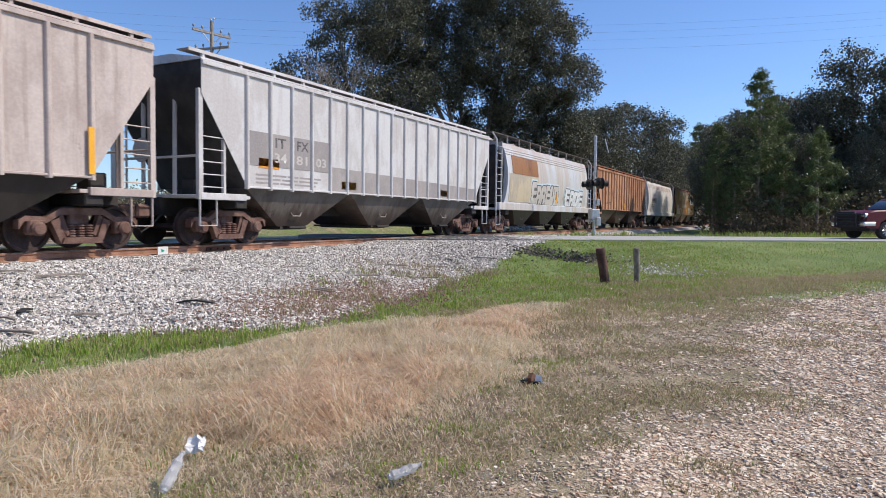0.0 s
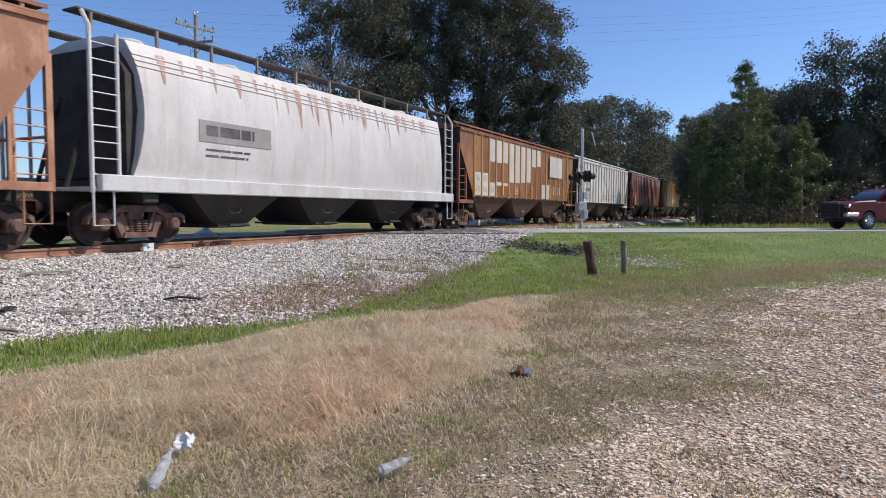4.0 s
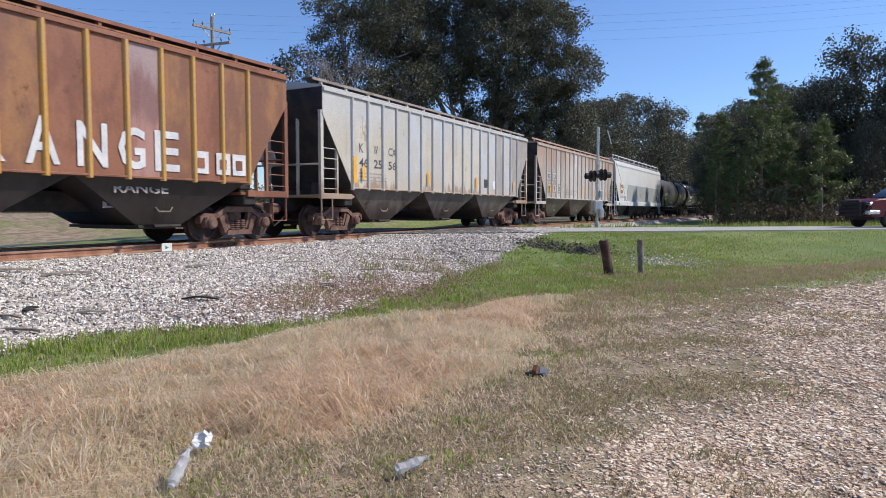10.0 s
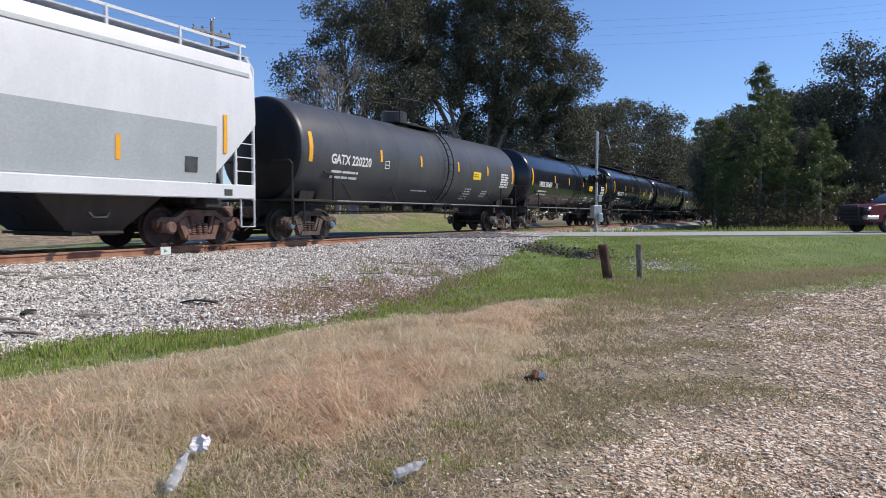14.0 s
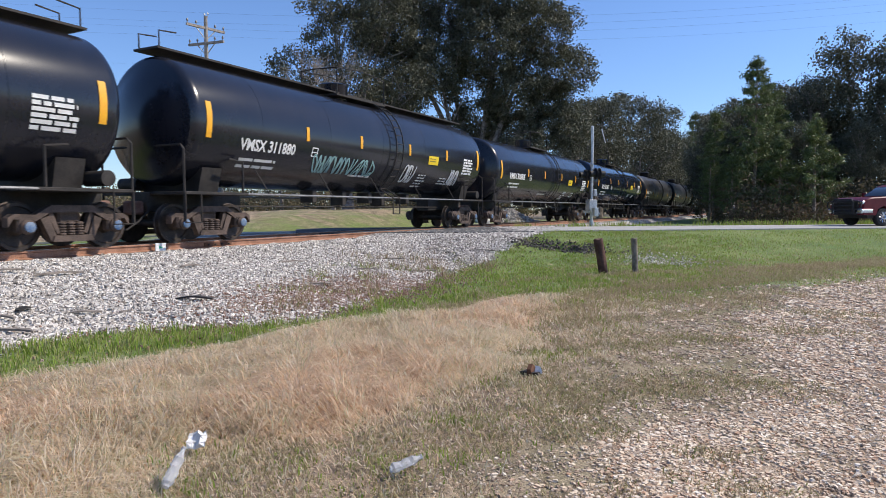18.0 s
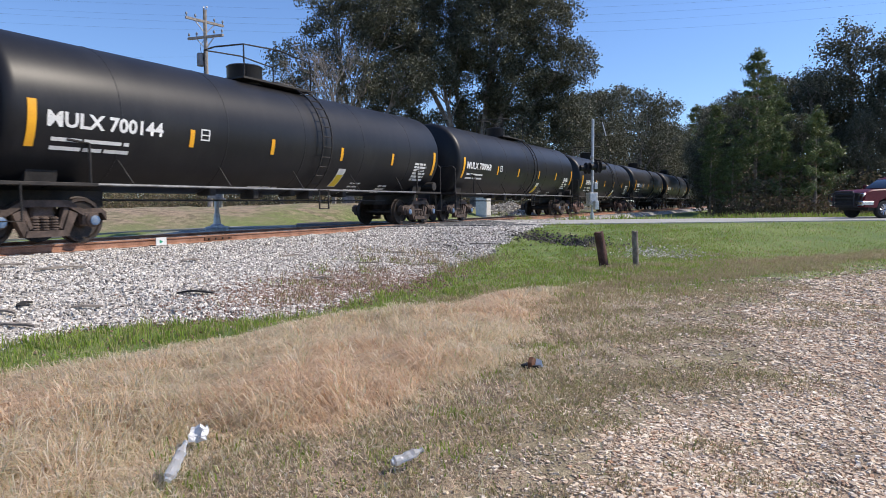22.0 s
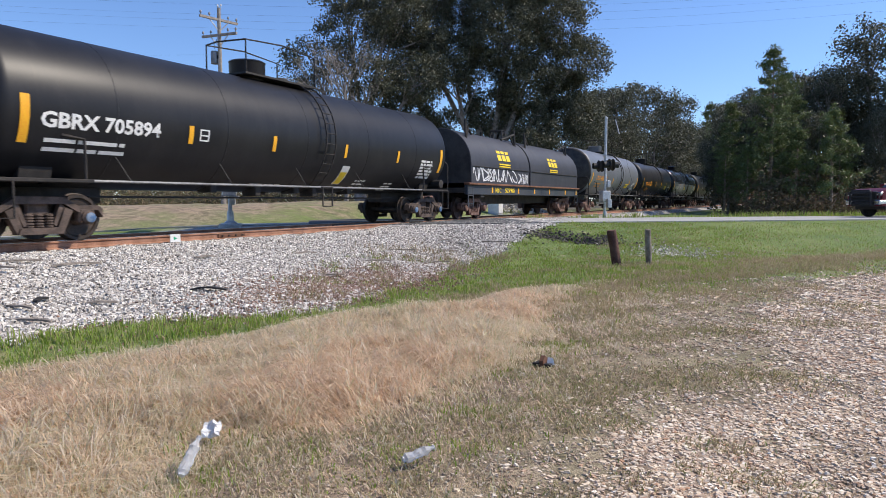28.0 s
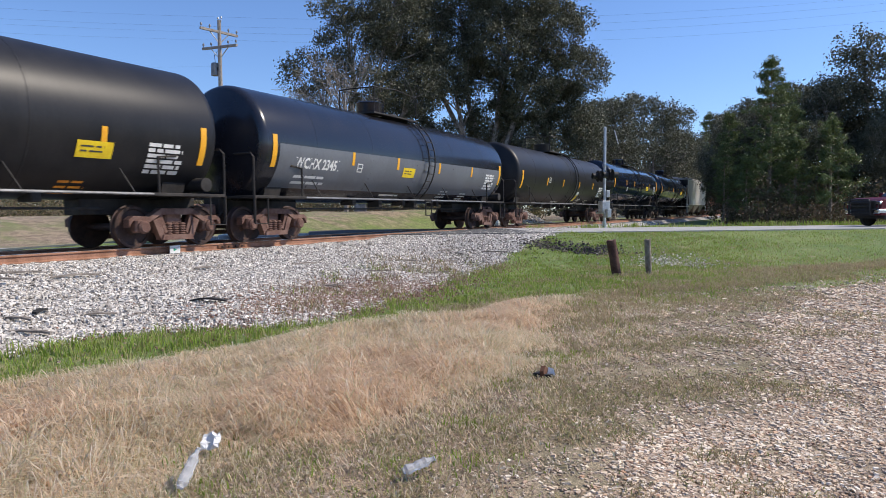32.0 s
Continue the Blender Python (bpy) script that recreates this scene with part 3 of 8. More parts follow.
def hopper_bay(car, y, w, material, top=1.44, low=0.46, x_top=1.5, x_low=1.08):
    g = Geo()
    a, b = w / 2, 0.6
    g.loft([[(-x_top, y - a, top), (x_top, y - a, top), (x_top, y + a, top), (-x_top, y + a, top)],
            [(-x_low, y - b, low), (x_low, y - b, low), (x_low, y + b, low), (-x_low, y + b, low)]])
    bay = part("hopper_bay", g, material, car)
    gate = Geo().box(-1.0, 1.0, y - 0.52, y + 0.52, low - 0.1, low + 0.02, 0.02)
    gate.box(-1.2, 1.2, y - 0.62, y - 0.5, low - 0.07, low - 0.01)
    gate.tube([(1.15, y - 0.2, low - 0.04), (1.15, y + 0.5, low - 0.04)], 0.04, 6)
    part("outlet_gate", gate, DARK, bay)
    zl = low + 0.28
    xl = x_low + (x_top - x_low) * 0.28 / (top - low)
    part("gate_latch", Geo().tube([(xl + 0.04, y - 0.22, zl + 0.1), (xl + 0.06, y - 0.14, zl), (xl + 0.06, y + 0.14, zl), (xl + 0.04, y + 0.22, zl + 0.1)], 0.018, 5), RUSTY_GREY, bay)
    return bay


def frame_ends(car, half, material, look_, centre, platform=True, inner=1.6):
    for s in (-1, 1):
        g = Geo().box(-0.25, 0.25, min(s * (half - 2.2), s * (half + 0.12)), max(s * (half - 2.2), s * (half + 0.12)), 0.72, 1.16, 0.02)
        g.box(-1.5, 1.5, s * centre - 0.2, s * centre + 0.2, 0.9, 1.14, 0.03)
        part("draft_sill", g, DARK, car)
        if platform:
            part("end_platform", Geo().box(-1.5, 1.5, min(s * half, s * (half - inner)), max(s * half, s * (half - inner)), 1.14, 1.22, 0.01), material, car)
        bogie(car, s * centre, look_)
        coupler(car, s * (half + 0.1), s * (half + 0.62))


def ribbed_hopper(label, y, length, side, under, rib, look_, ribs=15, bays=3, roof=None, panels=None, end=None, frame_=None, walkway=None, edging=None):
    """Covered hopper with outside posts, slope sheets at the ends and bays beneath."""
    car = thing("covered_hopper_car", label, "freight car", "cars of the train", at=(TRACK_X, y, RAIL_Z))
    h, w, low, eave, knee, slope = length / 2, 1.56, 1.42, 4.28, 3.52, 1.42
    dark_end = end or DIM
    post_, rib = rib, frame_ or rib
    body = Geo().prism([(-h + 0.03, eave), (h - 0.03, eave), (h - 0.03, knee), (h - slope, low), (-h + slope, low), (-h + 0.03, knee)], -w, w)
    # ends and slopes carry their shade in the dark colour
    part("hull", body, dark_end, car, "dirty slope sheets and end walls with painted shade")
    for s in (-1, 1):
        for e in (-1, 1):
            tri = [(e * h, eave), (e * h, knee), (e * (h - slope), low + 0.02), (e * (h - slope), eave)]
            part("end_sheet", Geo().prism(tri, s * w, s * (w + 0.012)), (panels[0 if e < 0 else -1] if panels else side), car)
    part("roof", Geo().prism([(-w - 0.02, eave), (w + 0.02, eave), (w + 0.02, eave + 0.04), (0.6, eave + 0.2), (-0.6, eave + 0.2), (-w - 0.02, eave + 0.04)], -h - 0.02, h + 0.02, "y"), roof or side, car)
    for s in (-1, 1):
        g = Geo().box(min(s * w, s * (w + 0.07)), max(s * w, s * (w + 0.07)), -h, h, eave - 0.12, eave - 0.02, 0.01)
        part("top_rail", g, rib, car)
        g = Geo().box(min(s * w, s * (w + 0.06)), max(s * w, s * (w + 0.06)), -h + slope, h - slope, low, low + 0.05, 0.01)
        part("side_sill", g, rib, car)
    rb = Geo().prism([(0.002, -0.07), (0.05, -0.055), (0.075, -0.025), (0.075, 0.025), (0.05, 0.055), (0.002, 0.07)], low - 0.03, eave - 0.1, "z").mesh("rib")
    rb.materials.append(post_)
    span = 2 * (h - slope + 0.02)
    step = span / (ribs - 1)
    pm = {}
    for s in (-1, 1):
        for i in range(ribs):
            o = part("rib", rb, None, car, "", (s * w, s * (-span / 2 + step * i), 0))
            o.rotation_euler = (0, 0, 0 if s == 1 else math.pi)
        for i in range(ribs - 1):
            m = panels[i * len(panels) // (ribs - 1)] if panels else side
            if m.name not in pm:
                pm[m.name] = Geo().box(0.0, 0.014, -step / 2 + 0.03, step / 2 - 0.03, low + 0.03, eave - 0.1, 0.004).mesh("panel")
                pm[m.name].materials.append(m)
            o = part("panel", pm[m.name], None, car, "", (s * w, s * (-span / 2 + step * (i + 0.5)) if s == 1 else -span / 2 + step * (i + 0.5), 0))
            o.rotation_euler = (0, 0, 0 if s == 1 else math.pi)
    # running boards and hatch along the roof
    for e in (-1, 1):
        x0, x1 = sorted((e * 0.95, e * 1.32))
        board = part("running_board", Geo().box(x0, x1, -h - 0.15, h + 0.15, 4.50, 4.525), walkway or BOARD, car, "grating walkway along the roof")
        x0, x1 = sorted((e * 1.32, e * 1.345))
        part("board_edge", Geo().box(x0, x1, -h - 0.15, h + 0.15, 4.47, 4.545), edging or rib, board)
        x0, x1 = sorted((e * 1.24, e * 1.32))
        bracket = Geo().box(x0, x1, -0.035, 0.035, 4.3, 4.5).mesh("bracket")
        bracket.materials.append(rib)
        for k in range(14):
            part("bracket", bracket, None, board, "", (0, -h + 0.3 + (2 * h - 0.6) * k / 13, 0))
    part("centre_sill", Geo().box(-0.36, 0.36, -h + 1.5, h - 1.5, 0.74, 1.16, 0.02), DARK, car)
    part("hatch_cover", Geo().box(-0.32, 0.32, -h + 0.5, h - 0.5, 4.46, 4.58, 0.04), roof or side, car)
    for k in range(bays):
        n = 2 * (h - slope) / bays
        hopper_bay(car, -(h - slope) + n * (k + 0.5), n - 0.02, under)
    for s in (-1, 1):
        for x in (-1.5, 1.5):
            part("corner_post", Geo().box(x - 0.05, x + 0.05, s * h - 0.06, s * h + 0.06, 1.1, knee + 0.1), rib, car)
        part("ladder_post", Geo().box(1.46, 1.54, s * (h - 0.72) - 0.035, s * (h - 0.72) + 0.035, 1.2, 2.72), rib, car)
        ladder(car, rib, 1.52, s * h, s * (h - 0.72), 1.25, 2.7, 5)
        ladder(car, rib, s * (h + 0.06), -1.4, -0.95, 1.2, 4.3, 9, "x", "end_ladder")
        for x in (-0.55, 0.55):
            part("slope_brace", Geo().tube([(x, s * (h - 0.1), 1.2), (x, s * (h - 0.12), 3.5)], 0.05, 6), rib, car)
        part("cross_rail", Geo().tube([(-1.5, s * h, 2.1), (1.5, s * h, 2.1)], 0.03, 6), rib, car)
        part("brake_box", Geo().box(0.3, 0.75, min(s * (h - 0.5), s * (h - 0.9)), max(s * (h - 0.5), s * (h - 0.9)), 1.22, 1.6, 0.03), DARK, car)
        g = Geo().lathe([(0, 0.28), (0.03, 0.3), (0.06, 0.28), (0.06, 0.22), (0, 0.22)], (-0.5, s * (h + 0.02), 2.3), "y", 16)
        if s < 0:
            part("brake_wheel", g, rib, car)
        part("stirrup", Geo().tube([(1.5, s * h, 1.2), (1.5, s * h, 0.5), (1.5, s * (h - 0.5), 0.5), (1.5, s * (h - 0.5), 1.2)], 0.025, 6), rib, car)
        part("corner_sill", Geo().box(1.44, 1.56, min(s * h, s * (h - slope)), max(s * h, s * (h - slope)), 1.1, 1.26, 0.01), rib, car)
    frame_ends(car, h, rib, look_, h - 1.3)
    return car


def curved_hopper(label, y, length, side, sill, look_, under, smooth_side=False, end=None):
    """Covered hopper with plain bowed sides, a deep sill and outlets beneath."""
    car = thing("covered_hopper_car", label, "freight car", "cars of the train", at=(TRACK_X, y, RAIL_Z))
    h, low = length / 2, 1.45
    if smooth_side:
        face = lambda z: 1.50 + 0.07 * math.sin(math.pi * (z - low) / 3.1) - 0.18 * max(0, z - 4.15)
        tops, knee, slope, crown = 4.5, 2.95, 1.5, 4.62
    else:
        face = lambda z: 1.60 - 0.085 * ((z - 2.55) / 1.0) ** 2 - 0.10 * max(0, z - 3.6) ** 2
        tops, knee, slope, crown = 4.3, 3.3, 1.0, 4.45
    zs = [low + (tops - low) * k / 12 for k in range(13)]
    if smooth_side:
        back = lambda z: h if z >= knee else h - slope * (knee - z) / (knee - low)
    else:
        back = lambda z: h - 0.9 - 0.25 * (1 - ((z - 2.9) / 1.5) ** 2)
    g = Geo()
    ring0 = []
    for e in (-1, 1):
        ring0.append([(face(z), e * back(z), z) for z in zs] + [(0.6, e * back(tops), crown), (-0.6, e * back(tops), crown)] + [(-face(z), e * back(z), z) for z in zs[::-1]])
    g.loft([ring0[0], [tuple((a + b) / 2 for a, b in zip(p, q)) for p, q in zip(*ring0)], ring0[1]])
    part("hull", g, side, car)
    if not smooth_side:
        for z in (3.78, 3.9, 4.02):
            part("bead", Geo().tube([(face(z) + 0.004, -back(z), z), (face(z) + 0.004, back(z), z)], 0.02, 6), side, car)
    for s in (-1, 1):
        # the recessed end's shade is put into this wall's dark colour
        part("bulkhead", Geo().prism([(-1.38, low), (1.38, low), (1.38, 3.6), (1.0, tops - 0.1), (-1.0, tops - 0.1), (-1.38, 3.6)], s * (h - 1.2), s * (h - 0.86), "y"), end or DIM, car, "dirty end wall with painted shade") if not smooth_side else None
        # dark sheet and box added to paint the shade below the end slope
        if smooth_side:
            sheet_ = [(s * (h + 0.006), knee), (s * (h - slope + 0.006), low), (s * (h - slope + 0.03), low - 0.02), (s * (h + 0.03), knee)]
            part("slope_sheet", Geo().prism(sheet_, -1.5, 1.5), P_BROWNBAY, car, "brown slope sheet with painted shade")
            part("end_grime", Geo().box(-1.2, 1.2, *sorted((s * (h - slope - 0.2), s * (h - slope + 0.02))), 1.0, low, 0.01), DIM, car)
        a, b = (1.44, 1.63) if s > 0 else (-1.63, -1.44)
        part("side_sill", Geo().box(a, b, -h + 0.1, h - 0.1, 1.13, low + 0.02, 0.02), sill, car)
        g = Geo().box(*((0.85, 1.3) if s > 0 else (-1.3, -0.85)), -h - 0.1, h + 0.1, 4.66, 4.7)
        wk = part("running_board", g, GALV if smooth_side else BOARD, car, "grating walkway along the roof")
        br = Geo().box(1.24 if s > 0 else -1.30, 1.30 if s > 0 else -1.24, -0.025, 0.025, 4.3, 4.66 if not smooth_side else 4.96).mesh("bracket")
        br.materials.append(sill if smooth_side else RUSTY_GREY)
        for k in range(11):
            part("bracket", br, None, wk, "", (0, -h + 0.2 + (2 * h - 0.4) * k / 10, 0))
        if smooth_side:
            part("top_rail", Geo().box(1.25 if s > 0 else -1.29, 1.29 if s > 0 else -1.25, -h, h, 4.9, 4.96), sill, car)
        for x in (-1.48, 1.48):
            part("corner_post", Geo().tube([(x, s * h, 1.1), (x, s * h, 4.35), (x * 0.85, s * h, 4.68)], 0.045, 6), sill, car)
            part("grab_post", Geo().tube([(x, s * (h - 0.6), 1.2), (x, s * (h - 0.6), 2.9 if smooth_side else 4.3)], 0.04, 6), sill, car)
        ladder(car, sill, 1.5, s * h, s * (h - 0.6), 1.3, 3.0 if smooth_side else 4.2, 5 if smooth_side else 9)
        part("stirrup", Geo().tube([(1.5, s * h, 1.2), (1.5, s * h, 0.45), (1.5, s * (h - 0.45), 0.45), (1.5, s * (h - 0.45), 1.2)], 0.025, 6), sill, car)
        for x in (-0.5, 0.5):
            part("slope_brace", Geo().tube([(x, s * (h - 0.1), 1.2), (x, s * (h - 0.7), 3.2)], 0.05, 6), DARK, car)
    n = 4 if smooth_side else 3
    for k in range(n):
        wd = 2 * (h - 2.2) / n
        hopper_bay(car, -(h - 2.2) + wd * (k + 0.5), wd - 0.05, under, 1.44, 0.42, 1.4, 1.0)
    for k in range(5):
        part("hatch", Geo().lathe([(0, 0.36), (0.1, 0.38), (0.16, 0.3), (0.16, 0.001)], (0, -h + 2 + (2 * h - 4) * k / 4, 4.5), "z", 14), side, car)
    frame_ends(car, h, sill, look_, h - 1.35)
    return car, face


CAP_MESH = Geo().lathe([(0, 0.1), (0.02, 0.1), (0.035, 0.06), (0.035, 0.001)], (0, 0, 0), "x", 12).mesh("bearing_cap")
CAP_MESH.materials.append(BLUE)


def tank_car(label, y, half, shell, look_, r=1.53, zc=2.86, mark="", ink=None, zl=2.25, gap=1.05, wide=2.05, zs=2.87, long_walk=False, caps=None, placard=11.3, head=None, ladder_side=0.6):
    """Tank car: barrel with dished heads on stub sills, dome, ladders, rails and markings."""
    car = thing("tank_car", label, "tank car", "cars of the train", at=(TRACK_X, y, RAIL_Z))
    ink = ink or WHITE
    face = barrel_face(r, zc)
    prof = [(-half - 0.24 - 0.34 * (1 - (q / (r - 0.2)) ** 2), max(q, 0.001)) for q in np.linspace(0, r - 0.2, 7)]
    prof += [(-half - 0.24 * math.cos(a), r - 0.2 + 0.2 * math.sin(a)) for a in [math.pi / 2 * k / 5 for k in range(1, 6)]]
    prof += [(t, r) for t in np.linspace(-half, half, 8)[1:-1]] + [(-t, q) for t, q in prof[::-1]]
    part("barrel", Geo().lathe(prof, (0, 0, zc), "y", 64), shell, car)
    for k in range(-2, 3) if half > 7 else (-1, 0, 1):
        part("weld_ring", Geo().lathe([(-0.02, r), (-0.012, r + 0.006), (0.012, r + 0.006), (0.02, r)], (0, k * half * 0.37, zc), "y", 48), shell, car)
    # a darker skin over the -y head; the other head keeps the shell paint
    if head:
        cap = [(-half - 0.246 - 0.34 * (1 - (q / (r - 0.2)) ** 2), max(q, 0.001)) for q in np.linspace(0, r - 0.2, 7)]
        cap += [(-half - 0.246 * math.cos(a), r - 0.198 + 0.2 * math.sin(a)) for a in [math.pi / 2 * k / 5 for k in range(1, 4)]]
        part("tank_head", Geo().lathe(cap, (0, 0, zc), "y", 64), head, car, "near-black dished head")
    hh = half + 0.45
    for s in (-1, 1):
        a, b = sorted((s * (hh + 0.1), s * (half - 2.4)))
        part("draft_sill", Geo().box(-0.28, 0.28, a, b, 0.72, 1.18, 0.02), DARK, car)
        a, b = sorted((s * (half - 0.95), s * (half - 0.35)))
        sad = [(-0.95, 1.14), (0.95, 1.14), (1.12, 1.78), (0.9, zc - math.sqrt(r * r - 0.81) + 0.03), (0, zc - r + 0.03), (-0.9, zc - math.sqrt(r * r - 0.81) + 0.03), (-1.12, 1.78)]
        part("saddle", Geo().prism(sad, a, b, "y"), DARK, car)
        a, b = sorted((s * hh, s * (half - 1.5)))
        plat = part("end_platform", Geo().box(-1.46, 1.46, a, b, 1.12, 1.19, 0.01), DARK, car)
        for x in (-1.42, 1.42):
            part("handrail", Geo().tube([(x, s * (half - 1.35), 1.19), (x, s * (half - 1.35), 1.95), (x, s * (half - 0.9), 2.0)], 0.03, 6), DARK, plat)
            part("grab_iron", Geo().tube([(x, s * hh, 0.5), (x, s * hh, 2.15), (x * 0.92, s * (hh - 0.02), 2.25), (x * 0.3, s * (hh - 0.02), 2.25)], 0.028, 6), DARK, plat)
        part("stirrup", Geo().tube([(1.45, s * hh, 1.15), (1.45, s * hh, 0.48), (1.45, s * (hh - 0.45), 0.48), (1.45, s * (hh - 0.45), 1.15)], 0.022, 6), DARK, car)
        part("air_tank", Geo().lathe([(0, 0.001), (0.02, 0.16), (0.7, 0.16), (0.72, 0.001)], (1.1 * s - 0.35, s * (half - 0.1), 1.4), "x", 14), DARK, car)
        bogie(car, s * (half - 0.65), look_, caps)
        coupler(car, s * (hh + 0.1), s * (hh + 0.42))
        part("side_rail", Geo().tube([(s * 1.43, -half + 1.3, 1.16), (s * 1.43, half - 1.3, 1.16)], 0.03, 6), PIPE, car)
        for k in range(5):
            yy = (-0.7 + 0.35 * k) * half
            part("rail_strut", Geo().tube([(s * 1.43, yy, 1.16), (s * 1.16, yy - 0.28, 1.84)], 0.018, 5), DARK, car)
    rig = part("brake_rod", Geo().tube([(0.45, -half + 2, 0.86), (0.45, half - 2, 0.86)], 0.025, 6), DARK, car)
    for k, yy in enumerate((-2.6, -1.1, 0.4, 1.2, 2.9)):
        part("brake_rigging", Geo().box(0.2, 0.7, yy - 0.1, yy + 0.1, 0.9 if k % 2 else 0.98, 1.36, 0.02), DARK, rig)
    part("bottom_outlet", Geo().lathe([(0, 0.12), (0.2, 0.22), (0.42, 0.3)], (0, -0.3, 0.95), "z", 14), DARK, car)
    # top fittings
    top = zc + r
    part("dome_housing", Geo().lathe([(0, 0.46), (0.05, 0.48), (0.46, 0.48), (0.5, 0.5), (0.54, 0.44), (0.54, 0.001)], (0, -0.7, top - 0.06), "z", 22), shell, car)
    part("top_hatch", Geo().lathe([(0, 0.3), (0.18, 0.3), (0.24, 0.24), (0.24, 0.001)], (0, 0.55, top - 0.03), "z", 16), DARK, car)
    deck = part("top_platform", Geo().box(-0.75, 0.75, -1.5, 1.3, top - 0.02, top + 0.03), DARK, car)
    for x in (-0.72, 0.72):
        part("guard_rail", Geo().tube([(x, -1.45, top), (x, -1.45, top + 0.85), (x, -0.1, top + 0.95), (x, 1.25, top + 0.85), (x, 1.25, top)], 0.022, 6), DARK, deck)
    part("end_rail", Geo().tube([(-0.72, -1.45, top + 0.85), (0, -1.75, top + 0.8), (0.72, -1.45, top + 0.85)], 0.022, 6), DARK, deck)
    yl = ladder_side
    lad = [(math.cos(a) * (r + 0.14), math.sin(a) * (r + 0.14) + zc) for a in [radians(d) for d in range(74, -66, -10)]]
    lad += [(1.5, 1.16), (1.5, 0.62)]
    lp = part("side_ladder", Geo().tube([(x, yl, z) for x, z in lad], 0.025, 5), DARK, car)
    part("ladder_stile", Geo().tube([(x, yl + 0.42, z) for x, z in lad], 0.025, 5), DARK, lp)
    for x, z in lad:
        part("rung", Geo().tube([(x, yl, z), (x, yl + 0.42, z)], 0.016, 5), DARK, lp)
    if long_walk:
        part("top_walkway", Geo().box(-0.42, 0.42, -half - 0.25, half + 0.25, top + 0.12, top + 0.17), DARK, car)
        for s in (-1, 1):
            for x in (-0.35, 0.35):
                part("hand_hoop", Geo().tube([(x, s * (half + 0.15), top + 0.15), (x, s * (half + 0.15), top + 0.55), (x, s * (half - 0.35), top + 0.6)], 0.02, 5), DARK, car)
    # markings
    y0 = -half + 0.2
    for s in (-1, 1):
        a, b = sorted((s * (half - 0.2) - s * 0.1, s * (half - 0.2) + s * 0.06))
        plate(car, YELLOW, face, a, b, zs - 0.42, zs + 0.42, "stripe", "yellow reflective stripe", 8)
    for k in (0.235, 0.41, 0.61, 0.8):
        yy = -half + 0.2 + 2 * (half - 0.2) * k
        plate(car, YELLOW, face, yy, yy + 0.12, zs - 0.24 + 0.05, zs + 0.2, "stripe", "yellow reflective stripe", 4)
    if mark:
        writing(mark, ink, car, face, y0 + gap, zl, wide, 0.3, bold=0.03)
        bars(car, ink, face, y0 + gap + 0.1, zl - 0.25, 2, wide * 0.75, 0.07, 0.16, len(mark))
    yb, zb = max(y0 + gap + wide + 0.25, -half + 0.2 + 2 * (half - 0.2) * 0.235 + 0.3), zl + 0.02
    box = plate(car, ink, face, yb, yb + 0.03, zb, zb + 0.26, "data_box", "outlined data box", 2)
    plate(box, ink, face, yb + 0.23, yb + 0.26, zb, zb + 0.26, "box_side", "", 2)
    for z_ in (zb, zb + 0.11, zb + 0.23):
        plate(box, ink, face, yb + 0.03, yb + 0.23, z_, z_ + 0.03, "box_line")
    e = half - 0.35
    bars(car, WHITE, face, e - 1.25, zs - 0.1, 6, 0.95, 0.075, 0.11, 3, 1, "data_block")
    bars(car, ink, face, e - 4.6, zs - 0.85, 5, 0.7, 0.045, 0.1, 4)
    bars(car, ink, face, e - 2.9, zs - 0.9, 3, 0.6, 0.045, 0.1, 5)
    bars(car, ink, face, -1.5, zs - 1.05, 1, 1.2, 0.05, 0.1, 6)
    if placard:
        yy = -half + placard - 0.55
        plate(car, LEMON, face, yy, yy + 0.75, zs - 0.42, zs - 0.1, "placard", "yellow placard", 4)
        bars(car, BLACK, barrel_face(r, zc, 0.018), yy + 0.08, zs - 0.22, 2, 0.6, 0.03, 0.09, 8)
    else:
        yy = 1.75
        plate(car, WHITE, face, yy, yy + 0.36, zs - 0.95, zs - 0.42, "placard", "white and yellow placard", 5)
        plate(car, LEMON, barrel_face(r, zc, 0.016), yy + 0.02, yy + 0.32, zs - 0.94, zs - 0.6, "placard_panel", "", 4)
    return car


